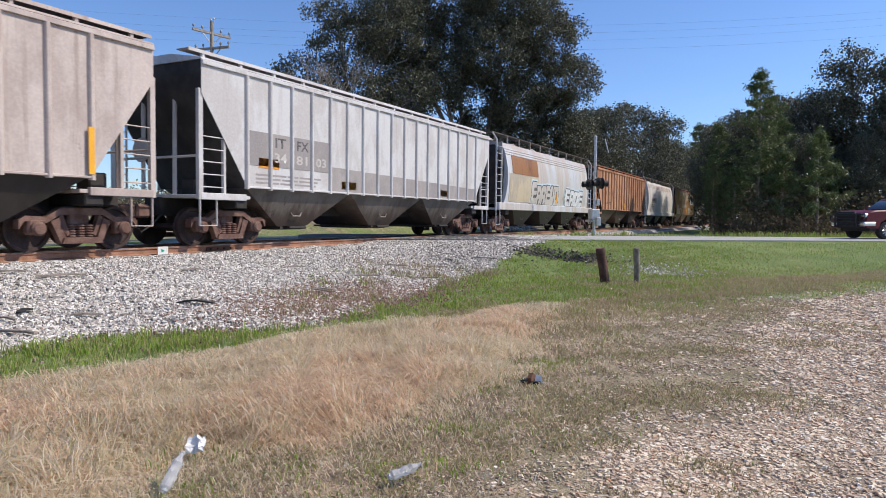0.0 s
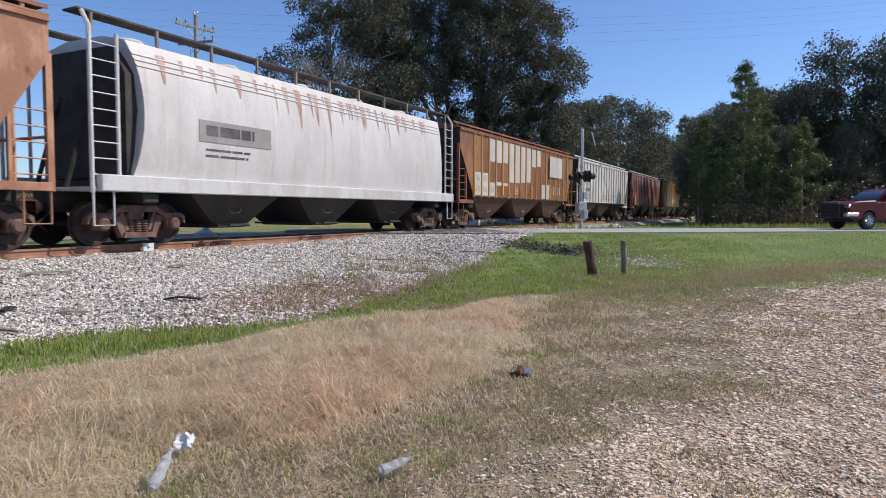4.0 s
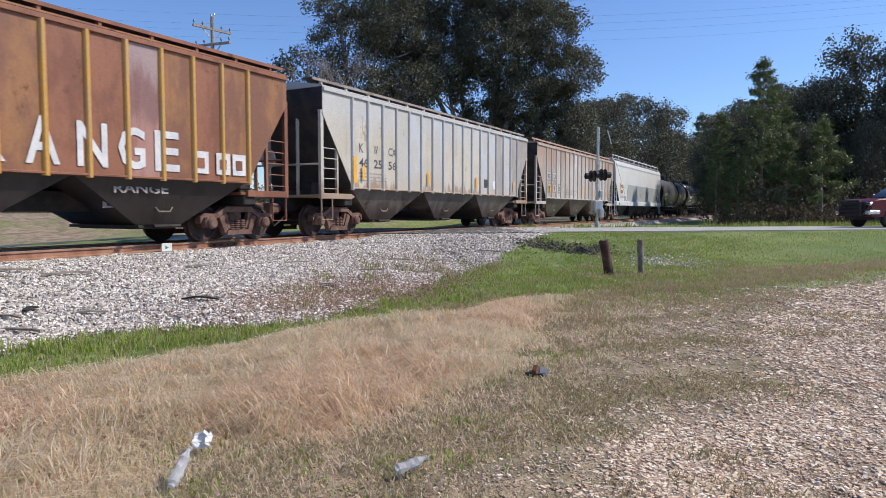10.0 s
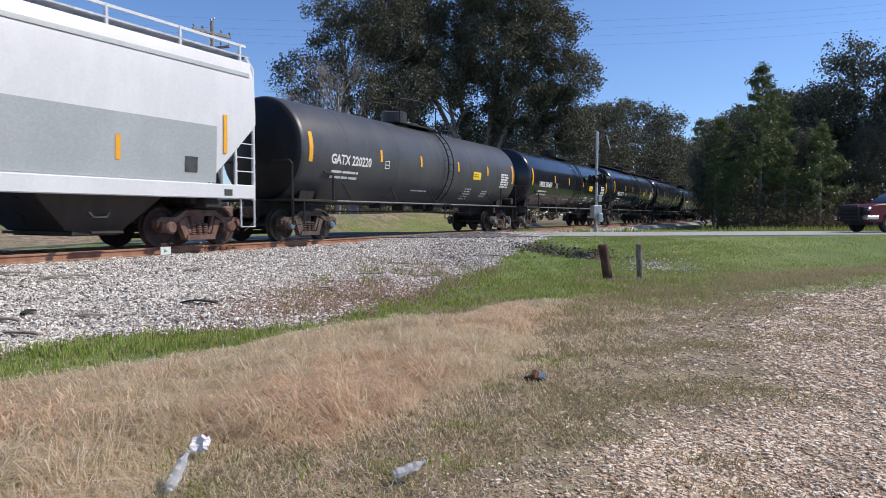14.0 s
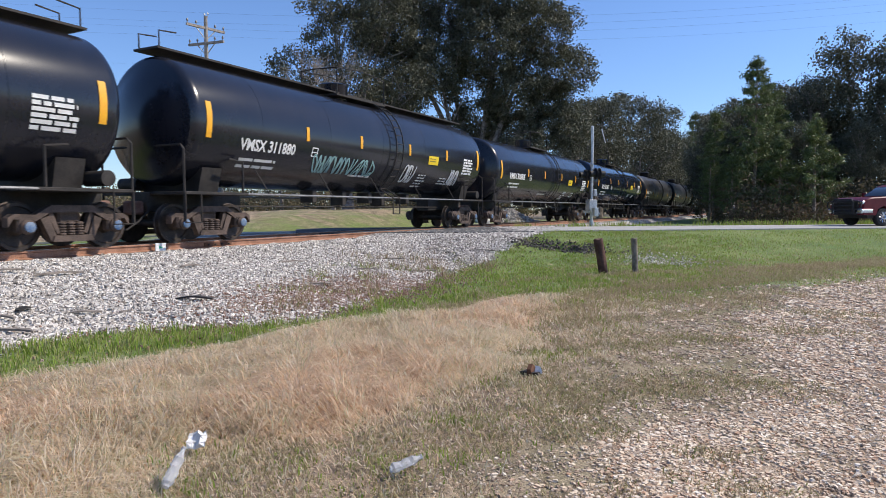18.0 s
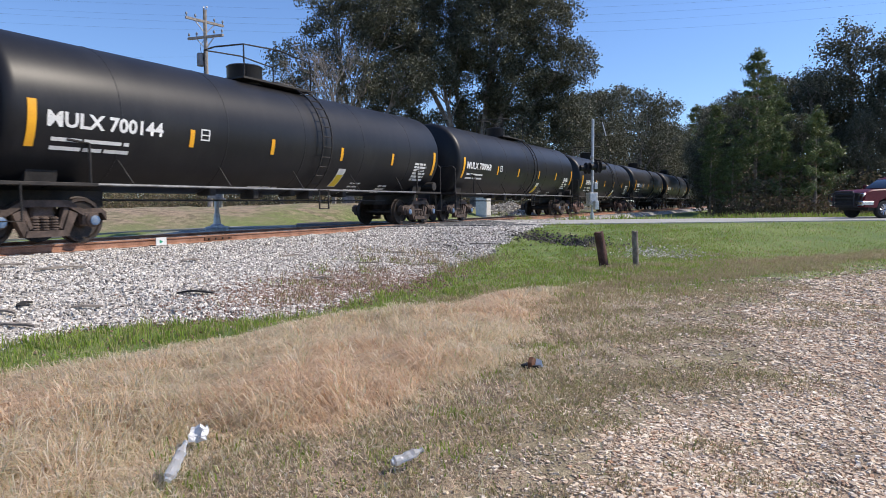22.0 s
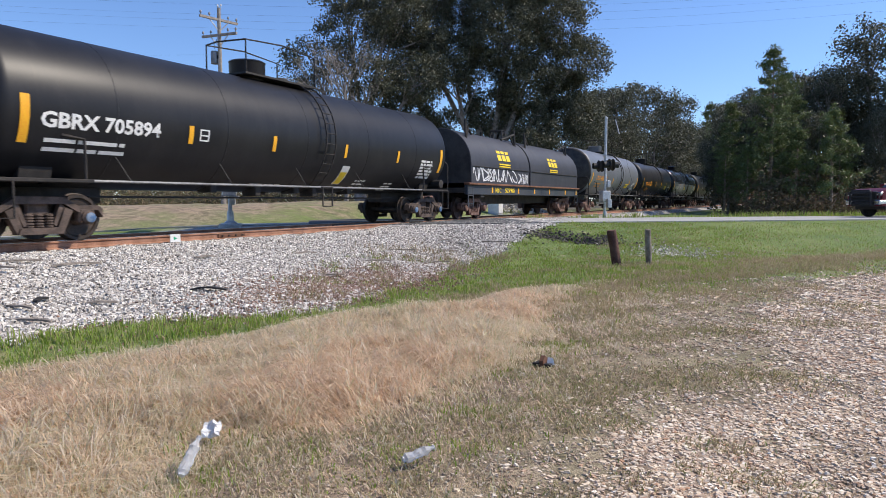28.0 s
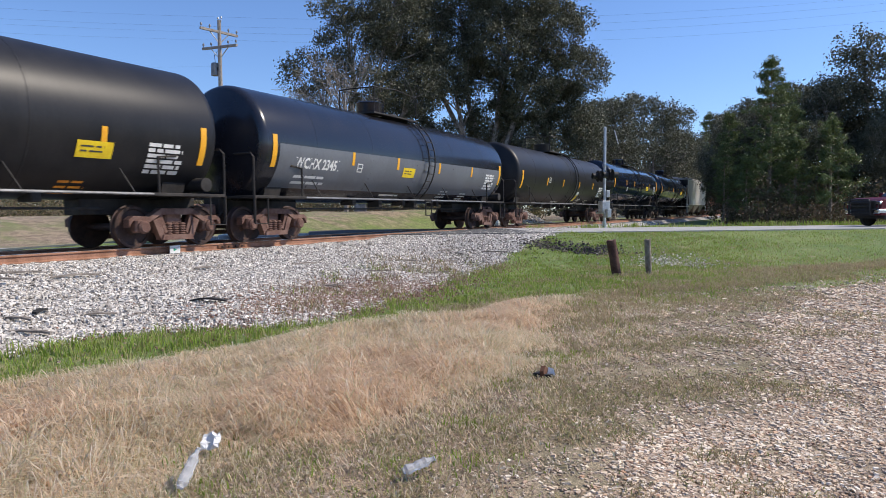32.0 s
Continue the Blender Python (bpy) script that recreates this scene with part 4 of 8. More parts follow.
def coil_car(label, y, length, hood, sill):
    """Coil car: deep side sills and two rounded hoods with lifting frames."""
    car = thing("coil_car", label, "freight car", "cars of the train", at=(TRACK_X, y, RAIL_Z))
    h = length / 2
    for s in (-1, 1):
        a, b = (1.4, 1.55) if s > 0 else (-1.55, -1.4)
        part("side_sill", Geo().box(a, b, -h, h, 1.02, 1.42, 0.015), sill, car)
        part("sill_flange", Geo().box(*((1.4, 1.66) if s > 0 else (-1.66, -1.4)), -h - 0.05, h + 0.05, 1.42, 1.5, 0.01), RUST, car)
    part("floor", Geo().box(-1.4, 1.4, -h, h, 1.1, 1.3), DARK, car)
    part("centre_sill", Geo().box(-0.5, 0.5, -h + 2, h - 2, 0.62, 1.1, 0.02), DARK, car)
    prof = [(1.46, 1.5), (1.46, 2.25)] + [(1.46 * math.cos(a), 2.3 + 1.47 * math.sin(a)) for a in [math.pi * k / 16 for k in range(17)]] + [(-1.46, 2.25), (-1.46, 1.5)]
    for a, b in ((-h + 0.45, -0.32), (-0.22, h + 0.2)):
        hd = part("hood", Geo().prism(prof, a, b, "y"), hood, car, "dark rounded steel hood")
        for e, yy in ((1, a + 0.6), (-1, b - 0.6)):
            for x in (-0.95, 0.95):
                part("lifting_post", Geo().tube([(x, yy, 3.1), (x * 0.93, yy + 0.03 * e, 4.18)], 0.055, 6), DARK, hd)
                part("lifting_arm", Geo().tube([(x * 0.94, yy, 3.98), (x * 0.7, yy + 1.05 * e, 3.66)], 0.05, 6), DARK, hd)
                part("lifting_brace", Geo().tube([(x, yy, 3.3), (x * 0.86, yy + 0.42 * e, 3.86)], 0.04, 5), DARK, hd)
        # dark skin over the -y end only, with that end's shade in its colour
        part("hood_end", Geo().prism([(x * 0.985, z if z < 1.6 else z - 0.02) for x, z in prof], a - 0.012, a - 0.002, "y"), DIM, hd, "end wall of the hood with painted shade")
        part("hood_rim", Geo().tube([(x * 1.004, a + 0.02, z) for x, z in prof], 0.03, 6), hood, hd)
        part("hood_ledge", Geo().box(1.462, 1.5, a + 0.02, b - 0.02, 2.2, 2.235), hood, hd)
        part("grab_rail", Geo().tube([(1.49, a + 0.3, 2.2), (1.49, b - 0.3, 2.2)], 0.02, 5), DARK, hd)
    for s in (-1, 1):
        part("hood_hoop", Geo().tube([(-0.35, -0.9 + s * 0.18, 3.74), (-0.3, -0.9 + s * 0.18, 4.2), (0.3, -0.9 + s * 0.18, 4.2), (0.35, -0.9 + s * 0.18, 3.74)], 0.05, 6), DARK, car)
    frame_ends(car, h, sill, BOGIE_RUST, h - 1.5, True, 1.2)
    ladder(car, sill, 1.55, -h + 0.05, -h + 0.5, 0.5, 1.45, 3)
    ladder(car, sill, 1.55, h - 0.5, h - 0.05, 0.5, 1.45, 3)
    return car, h

# ---- the train ----
def travel(t):
    """Metres that the train has rolled towards -y by t seconds."""
    k = t / 32
    return 426.35 * k + 22.19 * k * k


TRAIN = []


def on(car):
    TRAIN.append((car, car.location.y))
    return car


P_WHITE = paint("chalky_white_car_paint", (0.61, 0.6, 0.595), (0.52, 0.49, 0.47), (0.3, 0.17, 0.12), wear=0.3, stain=0.6)
P_PINK = paint("pinkish_white_car_paint", (0.55, 0.47, 0.42), (0.44, 0.36, 0.32), wear=0.3, stain=0.8)
P_GREYBAND = paint("faded_grey_band", (0.3, 0.27, 0.26), (0.36, 0.32, 0.3), wear=0.1)
P_ORANGE = paint("faded_orange_car_paint", (0.52, 0.28, 0.165), (0.34, 0.155, 0.085), (0.22, 0.085, 0.045), 0.4, 0.7)
P_RED = paint("oxide_red_car_paint", (0.27, 0.085, 0.055), (0.4, 0.2, 0.14), (0.1, 0.035, 0.03), 0.45, 1.0, tides=(((0.12, 0.052, 0.052), 2.2, 2.75, 0.8), ((0.33, 0.23, 0.22), 3.5, 4.1, 0.55)))
P_MAUVE = paint("chalked_mauve_car_paint", (0.4, 0.22, 0.18), (0.3, 0.13, 0.1), (0.16, 0.055, 0.045), 0.35, 1.0, tides=(((0.17, 0.085, 0.085), 2.3, 2.9, 0.7), ((0.42, 0.33, 0.33), 3.2, 3.9, 0.65)))
P_BROWN = paint("rust_brown_car_paint", (0.2, 0.075, 0.04), (0.28, 0.115, 0.06), (0.11, 0.042, 0.028), 0.6, 0.4)
P_AMBER = paint("amber_rust_car_paint", (0.21, 0.092, 0.05), (0.31, 0.145, 0.055), (0.13, 0.05, 0.03), 0.55, 0.6)
P_CREAM = paint("streaked_cream_car_paint", (0.55, 0.47, 0.33), (0.42, 0.36, 0.28), (0.25, 0.14, 0.07), 0.25, 0.8)
P_LETTER = paint("dull_white_patch", (0.56, 0.53, 0.49), (0.5, 0.46, 0.42), (0.3, 0.2, 0.15), 0.05, 0.3)
P_YELLOW = paint("ochre_post_paint", (0.55, 0.3, 0.06), (0.5, 0.3, 0.1), (0.25, 0.12, 0.05), 0.2, 0.4)
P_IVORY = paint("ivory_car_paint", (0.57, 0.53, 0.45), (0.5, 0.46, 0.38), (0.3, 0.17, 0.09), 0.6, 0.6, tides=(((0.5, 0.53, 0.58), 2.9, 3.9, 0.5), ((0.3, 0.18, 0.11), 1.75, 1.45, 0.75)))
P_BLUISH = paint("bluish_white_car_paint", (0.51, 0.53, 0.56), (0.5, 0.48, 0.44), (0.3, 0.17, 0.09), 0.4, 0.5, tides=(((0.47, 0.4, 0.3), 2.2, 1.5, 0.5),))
P_DULL = paint("dull_grey_car_paint", (0.34, 0.31, 0.29), (0.42, 0.39, 0.36), (0.26, 0.15, 0.09), 0.7, 0.8)
P_ROSE = paint("rosy_grey_car_paint", (0.57, 0.52, 0.49), (0.5, 0.44, 0.4), (0.34, 0.2, 0.13), 0.3, 0.7, tides=(((0.47, 0.35, 0.28), 3.0, 4.0, 0.6),))
# brown taken almost to black, so the shade below the car is in the paint
P_BROWNBAY = paint("shaded_brown_stained_bay_paint", (0.028, 0.017, 0.014), (0.05, 0.03, 0.025), (0.02, 0.012, 0.01), 0.5, 0.8)
P_TAUPE = paint("taupe_car_paint", (0.43, 0.34, 0.29), (0.5, 0.44, 0.4), (0.3, 0.15, 0.085), 0.4, 0.8, tides=(((0.4, 0.25, 0.17), 2.6, 4.0, 0.7),))
P_CLEAN = paint("clean_white_car_paint", (0.7, 0.71, 0.72), (0.66, 0.67, 0.68), (0.4, 0.36, 0.32), 0.0, 0.05, 0.4, dents=0.08)
P_PALE = paint("pale_grey_panel", (0.4, 0.43, 0.44), (0.37, 0.4, 0.41), (0.3, 0.3, 0.3), 0.0, 0.05, 0.5, dents=0.08)
P_STREAK = paint("streaked_grey_white_paint", (0.55, 0.57, 0.6), (0.5, 0.45, 0.41), (0.28, 0.17, 0.12), 0.35, 0.9, 0.5, True, tides=(((0.4, 0.32, 0.27), 3.6, 4.4, 0.5),))
P_TOPRUST = paint("rust_stained_white_paint", (0.62, 0.6, 0.58), (0.57, 0.54, 0.52), (0.36, 0.17, 0.11), 0.2, 0.6)
P_BLACK = paint("glossy_black_tank_paint", (0.012, 0.014, 0.021), (0.016, 0.017, 0.024), (0.03, 0.03, 0.03), 0.05, 0.2, 0.2, gloss=0.55, dents=0.03)
P_BLUE = paint("blue_black_tank_paint", (0.007, 0.011, 0.025), (0.01, 0.013, 0.023), (0.03, 0.03, 0.03), 0.0, 0.2, 0.1, gloss=0.6, dents=0.02)
P_GREY = paint("slate_tank_paint", (0.06, 0.063, 0.07), (0.075, 0.077, 0.08), (0.05, 0.05, 0.05), 0.1, 0.3, 0.4, gloss=0.4, dents=0.05)
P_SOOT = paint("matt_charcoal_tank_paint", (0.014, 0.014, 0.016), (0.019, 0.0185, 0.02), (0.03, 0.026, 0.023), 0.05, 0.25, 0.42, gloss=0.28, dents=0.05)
P_ASH = paint("light_grey_tank_paint", (0.14, 0.152, 0.172), (0.124, 0.133, 0.152), (0.09, 0.09, 0.09), 0.05, 0.2, 0.42, dents=0.05)
# darkened too: stands for unlit bay faces
P_DARKBAY = paint("shaded_dark_bay_paint", (0.035, 0.027, 0.024), (0.022, 0.018, 0.016), (0.02, 0.014, 0.012), 0.4, 0.6)
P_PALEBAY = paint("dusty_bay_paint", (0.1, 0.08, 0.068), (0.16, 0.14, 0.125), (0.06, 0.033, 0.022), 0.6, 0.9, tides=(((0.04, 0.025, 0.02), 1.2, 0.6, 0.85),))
P_RUSTRIB = paint("rust_streaked_white_post", (0.56, 0.53, 0.5), (0.42, 0.3, 0.25), (0.2, 0.09, 0.055), 0.75, 1.2)
P_ORANGERIB = paint("dark_rusted_orange_post", (0.4, 0.19, 0.1), (0.27, 0.11, 0.06), (0.16, 0.06, 0.035), 0.6, 1.0)
P_REDBAY = paint("red_brown_bay_paint", (0.095, 0.04, 0.026), (0.065, 0.028, 0.02), (0.04, 0.02, 0.015), 0.5, 0.8)
P_TANBAY = paint("olive_brown_bay_paint", (0.075, 0.052, 0.04), (0.05, 0.034, 0.027), (0.03, 0.02, 0.016), 0.5, 0.8)
P_STAIN = paint("rust_run_stain", (0.36, 0.2, 0.15), (0.45, 0.32, 0.27), (0.25, 0.1, 0.06), 0.4, 1.0)
P_GRAFF = surface("white_spray_paint", (0.68, 0.68, 0.68), (0.55, 0.56, 0.58), 3, 0.7, 0, 0.05)
P_HALO = surface("pale_blue_spray_paint", (0.55, 0.68, 0.74), (0.48, 0.55, 0.58), 3, 0.7, 0, 0.05)
P_MINT = surface("pale_teal_spray_paint", (0.25, 0.42, 0.42), (0.12, 0.22, 0.24), 2, 0.7, 0, 0.05)
P_SPRAY_BLACK = surface("black_spray_paint", (0.05, 0.05, 0.055), (0.14, 0.13, 0.13), 2, 0.7, 0, 0.05)
SIDE = flat(1.578)


def reflectors(car, h, n=5, zz=1.7):
    for k in range(n):
        yy = -h + 1.9 + (2 * h - 3.8) * k / (n - 1)
        plate(car, YELLOW, flat(1.638), yy - 0.05, yy + 0.06, zz, zz + 0.45, "stripe", "yellow reflective stripe")


# first hopper, mostly past the camera when the clip begins
car = on(ribbed_hopper("pinkish white covered hopper car with rust streaks", 1.4, 16.1, P_PINK, P_DARKBAY, P_PINK, BOGIE_RUST, 17))
plate(car, P_SPRAY_BLACK, SIDE, 2.85, 3.25, 2.35, 3.3, "vent_panel", "dark louvred panel")
plate(car, YELLOW, flat(1.638), 6.55, 6.67, 1.5, 2.4, "stripe", "orange reflective stripe")
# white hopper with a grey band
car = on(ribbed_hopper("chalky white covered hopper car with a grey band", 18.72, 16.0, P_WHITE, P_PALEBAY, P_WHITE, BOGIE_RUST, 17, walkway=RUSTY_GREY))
for k in range(16):
    yy = -6.6 + 13.2 * k / 16
    hi = 2.85 if k < 4 else 2.25 - 0.02 * k
    plate(car, P_GREYBAND, SIDE, yy + 0.075, yy + 0.75, 1.46 if k > 3 else 2.0, hi, "grey_band")
writing("IT", P_SPRAY_BLACK, car, flat(1.586), -5.6, 2.5, 0.42, 0.26)
writing("FX", P_SPRAY_BLACK, car, flat(1.586), -4.75, 2.5, 0.48, 0.26)
for tx, a in (("34", -5.62), ("81", -4.78), ("03", -3.95)):
    writing(tx, P_LETTER, car, flat(1.586), a, 2.12, 0.46, 0.25)
bars(car, P_GREYBAND, SIDE, -6.3, 1.75, 3, 2.6, 0.05, 0.1, 2)
for k, c in ((-6.2, ORANGE), (-2.75, YELLOW), (3.5, ORANGE)):
    plate(car, c, SIDE, k, k + 0.75, 1.55 if k > -6 else 1.95, 1.78 if k > -6 else 2.2, "reflector", "orange reflector panel")
scrawl(car, P_GREYBAND, SIDE, -1.9, 1.6, 1.2, 0.5, 3, 4, 0.04)
# curved hopper, graffiti along its side
car, f2 = curved_hopper("streaked grey covered hopper car with graffiti", 35.7, 15.9, P_STREAK, P_STREAK, BOGIE_RUST, P_DARKBAY)
on(car)
up2 = lambda z: f2(z) + 0.01
plate(car, P_AMBER, up2, -6.2, -2.6, 2.9, 3.75, "faded_panel", "faded orange panel", 6)
plate(car, P_CREAM, up2, -6.6, -2.6, 1.55, 2.88, "faded_panel", "faded olive panel", 8)
up3 = lambda z: f2(z) + 0.02
graff(car, P_LETTER, P_SPRAY_BLACK, P_HALO, up3, -3.6, 1.5, 4.3, 1.15, 6, 5)
graff(car, P_GRAFF, P_SPRAY_BLACK, P_HALO, up3, 2.0, 1.5, 3.6, 0.95, 4, 8)
plate(car, YELLOW, lambda z: f2(z) + 0.03, 0.4, 0.55, 1.6, 2.2, "stripe", "yellow reflective stripe", 3)
# orange hopper
car = on(ribbed_hopper("faded orange covered hopper car", 53.1, 16.3, P_ORANGE, P_TANBAY, P_ORANGERIB, BOGIE_RUST, 17, frame_=P_ORANGE, edging=P_BROWN))
writing("US", P_BROWN, car, SIDE, -5.7, 3.05, 0.42, 0.24)
writing("LX", P_BROWN, car, SIDE, -4.85, 3.05, 0.42, 0.24)
for a in (-5.7, -4.85, -4.0):
    bars(car, P_BROWN, SIDE, a, 2.52, 1, 0.4, 0.22, 0.3, 4)
bars(car, P_SPRAY_BLACK, SIDE, -5.5, 1.95, 2, 1.6, 0.05, 0.12, 5)
plate(car, WHITE, SIDE, 5.05, 5.5, 1.55, 2.15, "data_panel", "white data panel")
plate(car, BLACK, flat(1.586), 5.12, 5.42, 1.75, 2.0, "data_print")
plate(car, YELLOW, flat(1.638), -3.1, -3.0, 1.6, 2.1, "stripe", "yellow reflective stripe")
plate(car, YELLOW, flat(1.638), -0.05, 0.07, 1.6, 2.0, "stripe", "yellow reflective stripe")
# curved white hopper stained with rust from the roof
car, f4 = curved_hopper("white covered hopper car with rust stains", 70.1, 16.0, P_TOPRUST, P_WHITE, BOGIE_RUST, P_DARKBAY)
on(car)
up4 = lambda z: f4(z) + 0.008
RNDM = random.Random(4)
for k in range(52):
    yy = -6.6 + 13.2 * k / 52 + RNDM.uniform(-0.2, 0.2)
    if RNDM.random() < 0.25:
        continue
    wd, dn = RNDM.uniform(0.08, 0.3), RNDM.uniform(0.2, 0.75) * (1 + 0.9 * (RNDM.random() < 0.3))
    v = []
    for j in range(8):
        zz = 4.12 - dn * j / 7
        w1 = wd * (1 - j / 7.2) ** 0.8 * RNDM.uniform(0.75, 1.1)
        v += [(up4(zz), yy - w1 / 2, zz), (up4(zz), yy + w1 / 2, zz)]
    part("rust_stain", Geo().add(v, [(2 * j, 2 * j + 1, 2 * j + 3, 2 * j + 2) for j in range(7)]), P_STAIN, car, "rust stain")
plate(car, P_GREYBAND, up4, -5.4, -3.0, 2.35, 2.85, "faded_panel", "faded grey lettering panel", 4)
bars(car, P_SPRAY_BLACK, lambda z: f4(z) + 0.018, -5.2, 2.5, 1, 1.9, 0.24, 0.3, 7)
bars(car, P_SPRAY_BLACK, up4, -5.2, 2.15, 2, 1.8, 0.05, 0.14, 8)
# brown hopper with white patches and ochre posts
car = on(ribbed_hopper("rust brown covered hopper car with white patches", 87.2, 17.0, P_BROWN, P_REDBAY, P_YELLOW, BOGIE_RUST, 18, panels=[P_AMBER] + [P_BROWN] * 15 + [P_AMBER], frame_=P_BROWN))
for k, z0, z1 in ((0, 1.48, 2.5), (1, 1.48, 2.5), (2, 1.48, 2.1), (2, 3.07, 4.14), (3, 3.07, 4.14), (4, 3.1, 4.14), (3, 1.99, 2.15), (4, 1.99, 2.13), (5, 2.2, 4.14), (6, 2.2, 4.14), (7, 2.25, 4.14), (8, 2.3, 4.14), (9, 3.16, 4.14), (10, 3.24, 4.14), (11, 1.48, 2.27), (12, 1.48, 2.29)):
    yy = -7.08 + 14.16 * k / 17
    plate(car, P_LETTER, flat(1.577), yy + 0.085, yy + 0.75, z0, z1, "white_patch", "dull white paint patch")
for tx, k, zz in (("NA", 0, 2.1), ("HX", 1, 2.1), ("10", 0, 1.62), ("16", 1, 1.62), ("31", 2, 1.62)):
    writing(tx, P_GREYBAND, car, flat(1.586), -7.08 + 14.16 * k / 17 + 0.19, zz, 0.46, 0.3)
bars(car, P_LETTER, SIDE, -1.92, 1.9, 3, 0.45, 0.07, 0.13, 9)
plate(car, P_SPRAY_BLACK, SIDE, 6.35, 6.6, 2.33, 2.89, "vent_panel", "dark louvred panel")
plate(car, P_LETTER, flat(1.638), 3.45, 5.9, 2.75, 3.95, "patch_plate", "large white bolted plate", 1, 0.03)
for a in (4.35, 5.25):
    plate(car, P_LETTER, flat(1.586), a, a + 0.42, 1.75, 2.2, "data_panel", "white data panel")
    plate(car, P_GREYBAND, flat(1.594), a + 0.06, a + 0.36, 1.82, 2.13, "data_print")
for k in (0, 4, 9, 13, 17):
    yy = -7.08 + 14.16 * k / 17
    plate(car, YELLOW, flat(1.638), yy - 0.06, yy + 0.06, 1.55, 2.1, "stripe", "yellow reflective stripe")
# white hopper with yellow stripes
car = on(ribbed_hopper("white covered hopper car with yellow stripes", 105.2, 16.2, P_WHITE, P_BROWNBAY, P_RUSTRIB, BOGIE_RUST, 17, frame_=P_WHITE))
reflectors(car, 8.1)
writing("PL", P_SPRAY_BLACK, car, SIDE, -6.2, 2.62, 0.5, 0.24)
writing("CX", P_SPRAY_BLACK, car, SIDE, -5.4, 2.62, 0.5, 0.24)
bars(car, P_SPRAY_BLACK, SIDE, -6.2, 2.2, 1, 1.7, 0.22, 0.3, 10)
bars(car, P_GREYBAND, SIDE, -6.2, 1.95, 4, 1.8, 0.04, 0.1, 11)
bars(car, P_GREYBAND, SIDE, -1.5, 1.95, 3, 2.2, 0.05, 0.14, 12)
bars(car, P_GREYBAND, SIDE, 1.5, 2.05, 4, 1.2, 0.05, 0.12, 13)
plate(car, BLACK, SIDE, 5.1, 5.45, 1.85, 2.1, "data_print")
# oxide red hopper
pan = [P_RED, P_MAUVE, P_MAUVE, P_RED, P_MAUVE, P_RED, P_MAUVE, P_RED, P_MAUVE, P_RED, P_RED, P_MAUVE, P_MAUVE, P_MAUVE, P_MAUVE, P_MAUVE]
car = on(ribbed_hopper("oxide red covered hopper car, chalked and streaked", 123.2, 16.1, P_RED, P_BROWNBAY, P_RED, BOGIE_RUST, 17, panels=pan, edging=P_LETTER))
for ch, a, ink in (("N", -2.65, P_LETTER), ("V", -1.05, P_MAUVE), ("E", 0.68, P_MAUVE), ("N", 1.57, P_LETTER), ("A", 3.12, P_BROWN), ("L", 4.02, P_BROWN)):
    writing(ch, ink, car, SIDE, a, 3.42, 0.42, 0.48)
for a in (-5.9, -5.05, -4.2, -3.4):
    bars(car, P_LETTER, SIDE, a, 1.95, 1, 0.5, 0.1, 0.3, 2)
plate(car, P_LETTER, SIDE, -2.04, -1.42, 1.7, 2.18, "data_panel", "dull white data panel")
bars(car, P_BROWN, flat(1.586), -1.98, 2.05, 4, 0.5, 0.05, 0.1, 5)
plate(car, P_LETTER, SIDE, 6.25, 6.5, 1.75, 1.95, "data_panel", "dull white data panel")
for a in (2.4, 3.2):
    bars(car, P_SPRAY_BLACK, SIDE, a, 1.8, 3, 0.5, 0.06, 0.1, 9)
for yy in (-6.55, -1.65, 1.6):
    plate(car, YELLOW, flat(1.638), yy - 0.07, yy + 0.07, 1.6, 2.4, "stripe", "faded yellow stripe")
plate(car, P_SPRAY_BLACK, SIDE, 5.5, 5.93, 2.26, 2.95, "vent_panel", "dark louvred panel")
# amber hopper with ochre posts and graffiti
pan = [P_ROSE, P_BROWN, P_BROWN, P_ROSE, P_CREAM, P_CREAM, P_ROSE, P_BROWN, P_BROWN, P_AMBER, P_BROWN, P_BROWN, P_MAUVE, P_AMBER, P_BROWN, P_AMBER]
pan[0], pan[-1] = P_AMBER, P_AMBER
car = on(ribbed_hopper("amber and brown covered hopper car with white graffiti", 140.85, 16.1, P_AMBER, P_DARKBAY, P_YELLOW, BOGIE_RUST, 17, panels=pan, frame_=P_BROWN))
for a, tx, zz in ((-6.4, "PT", 2.62), (-5.45, "LX", 2.62), (-6.4, "77", 2.1), (-5.45, "91", 2.1)):
    plate(car, P_LETTER, SIDE, a - 0.1, a + 0.6, zz - 0.08, zz + 0.36, "letter_patch", "dull white lettering patch")
    writing(tx, P_BROWN, car, flat(1.588), a, zz, 0.48, 0.28)
for k in range(5):
    a = -4.55 + 0.83 * k
    plate(car, P_LETTER, SIDE, a + 0.06, a + 0.72, 1.52, 2.0 + 0.2 * (k % 2), "white_patch", "dull white paint patch")
for ch, a in zip("RANGE", (0.35, 1.3, 2.25, 3.1, 3.95)):
    writing(ch, P_GRAFF, car, flat(1.594), a, 1.6, 0.62, 0.85, "graffiti_letter", "white sprayed letter")
for a in (4.95, 5.6, 6.1):
    plate(car, P_GRAFF, flat(1.6), a, a + 0.42, 1.6, 2.1, "graffiti_block", "white sprayed block")
    plate(car, P_BROWN, flat(1.61), a + 0.1, a + 0.3, 1.72, 1.95, "graffiti_core")
writing("RANGE", P_GREYBAND, car, flat(1.42), 3.1, 1.12, 1.3, 0.2, "graffiti_letter", "grey sprayed writing")
writing("LIFE", P_GREYBAND, car, flat(1.2), 3.0, 0.82, 1.1, 0.22, "graffiti_letter", "grey sprayed writing")
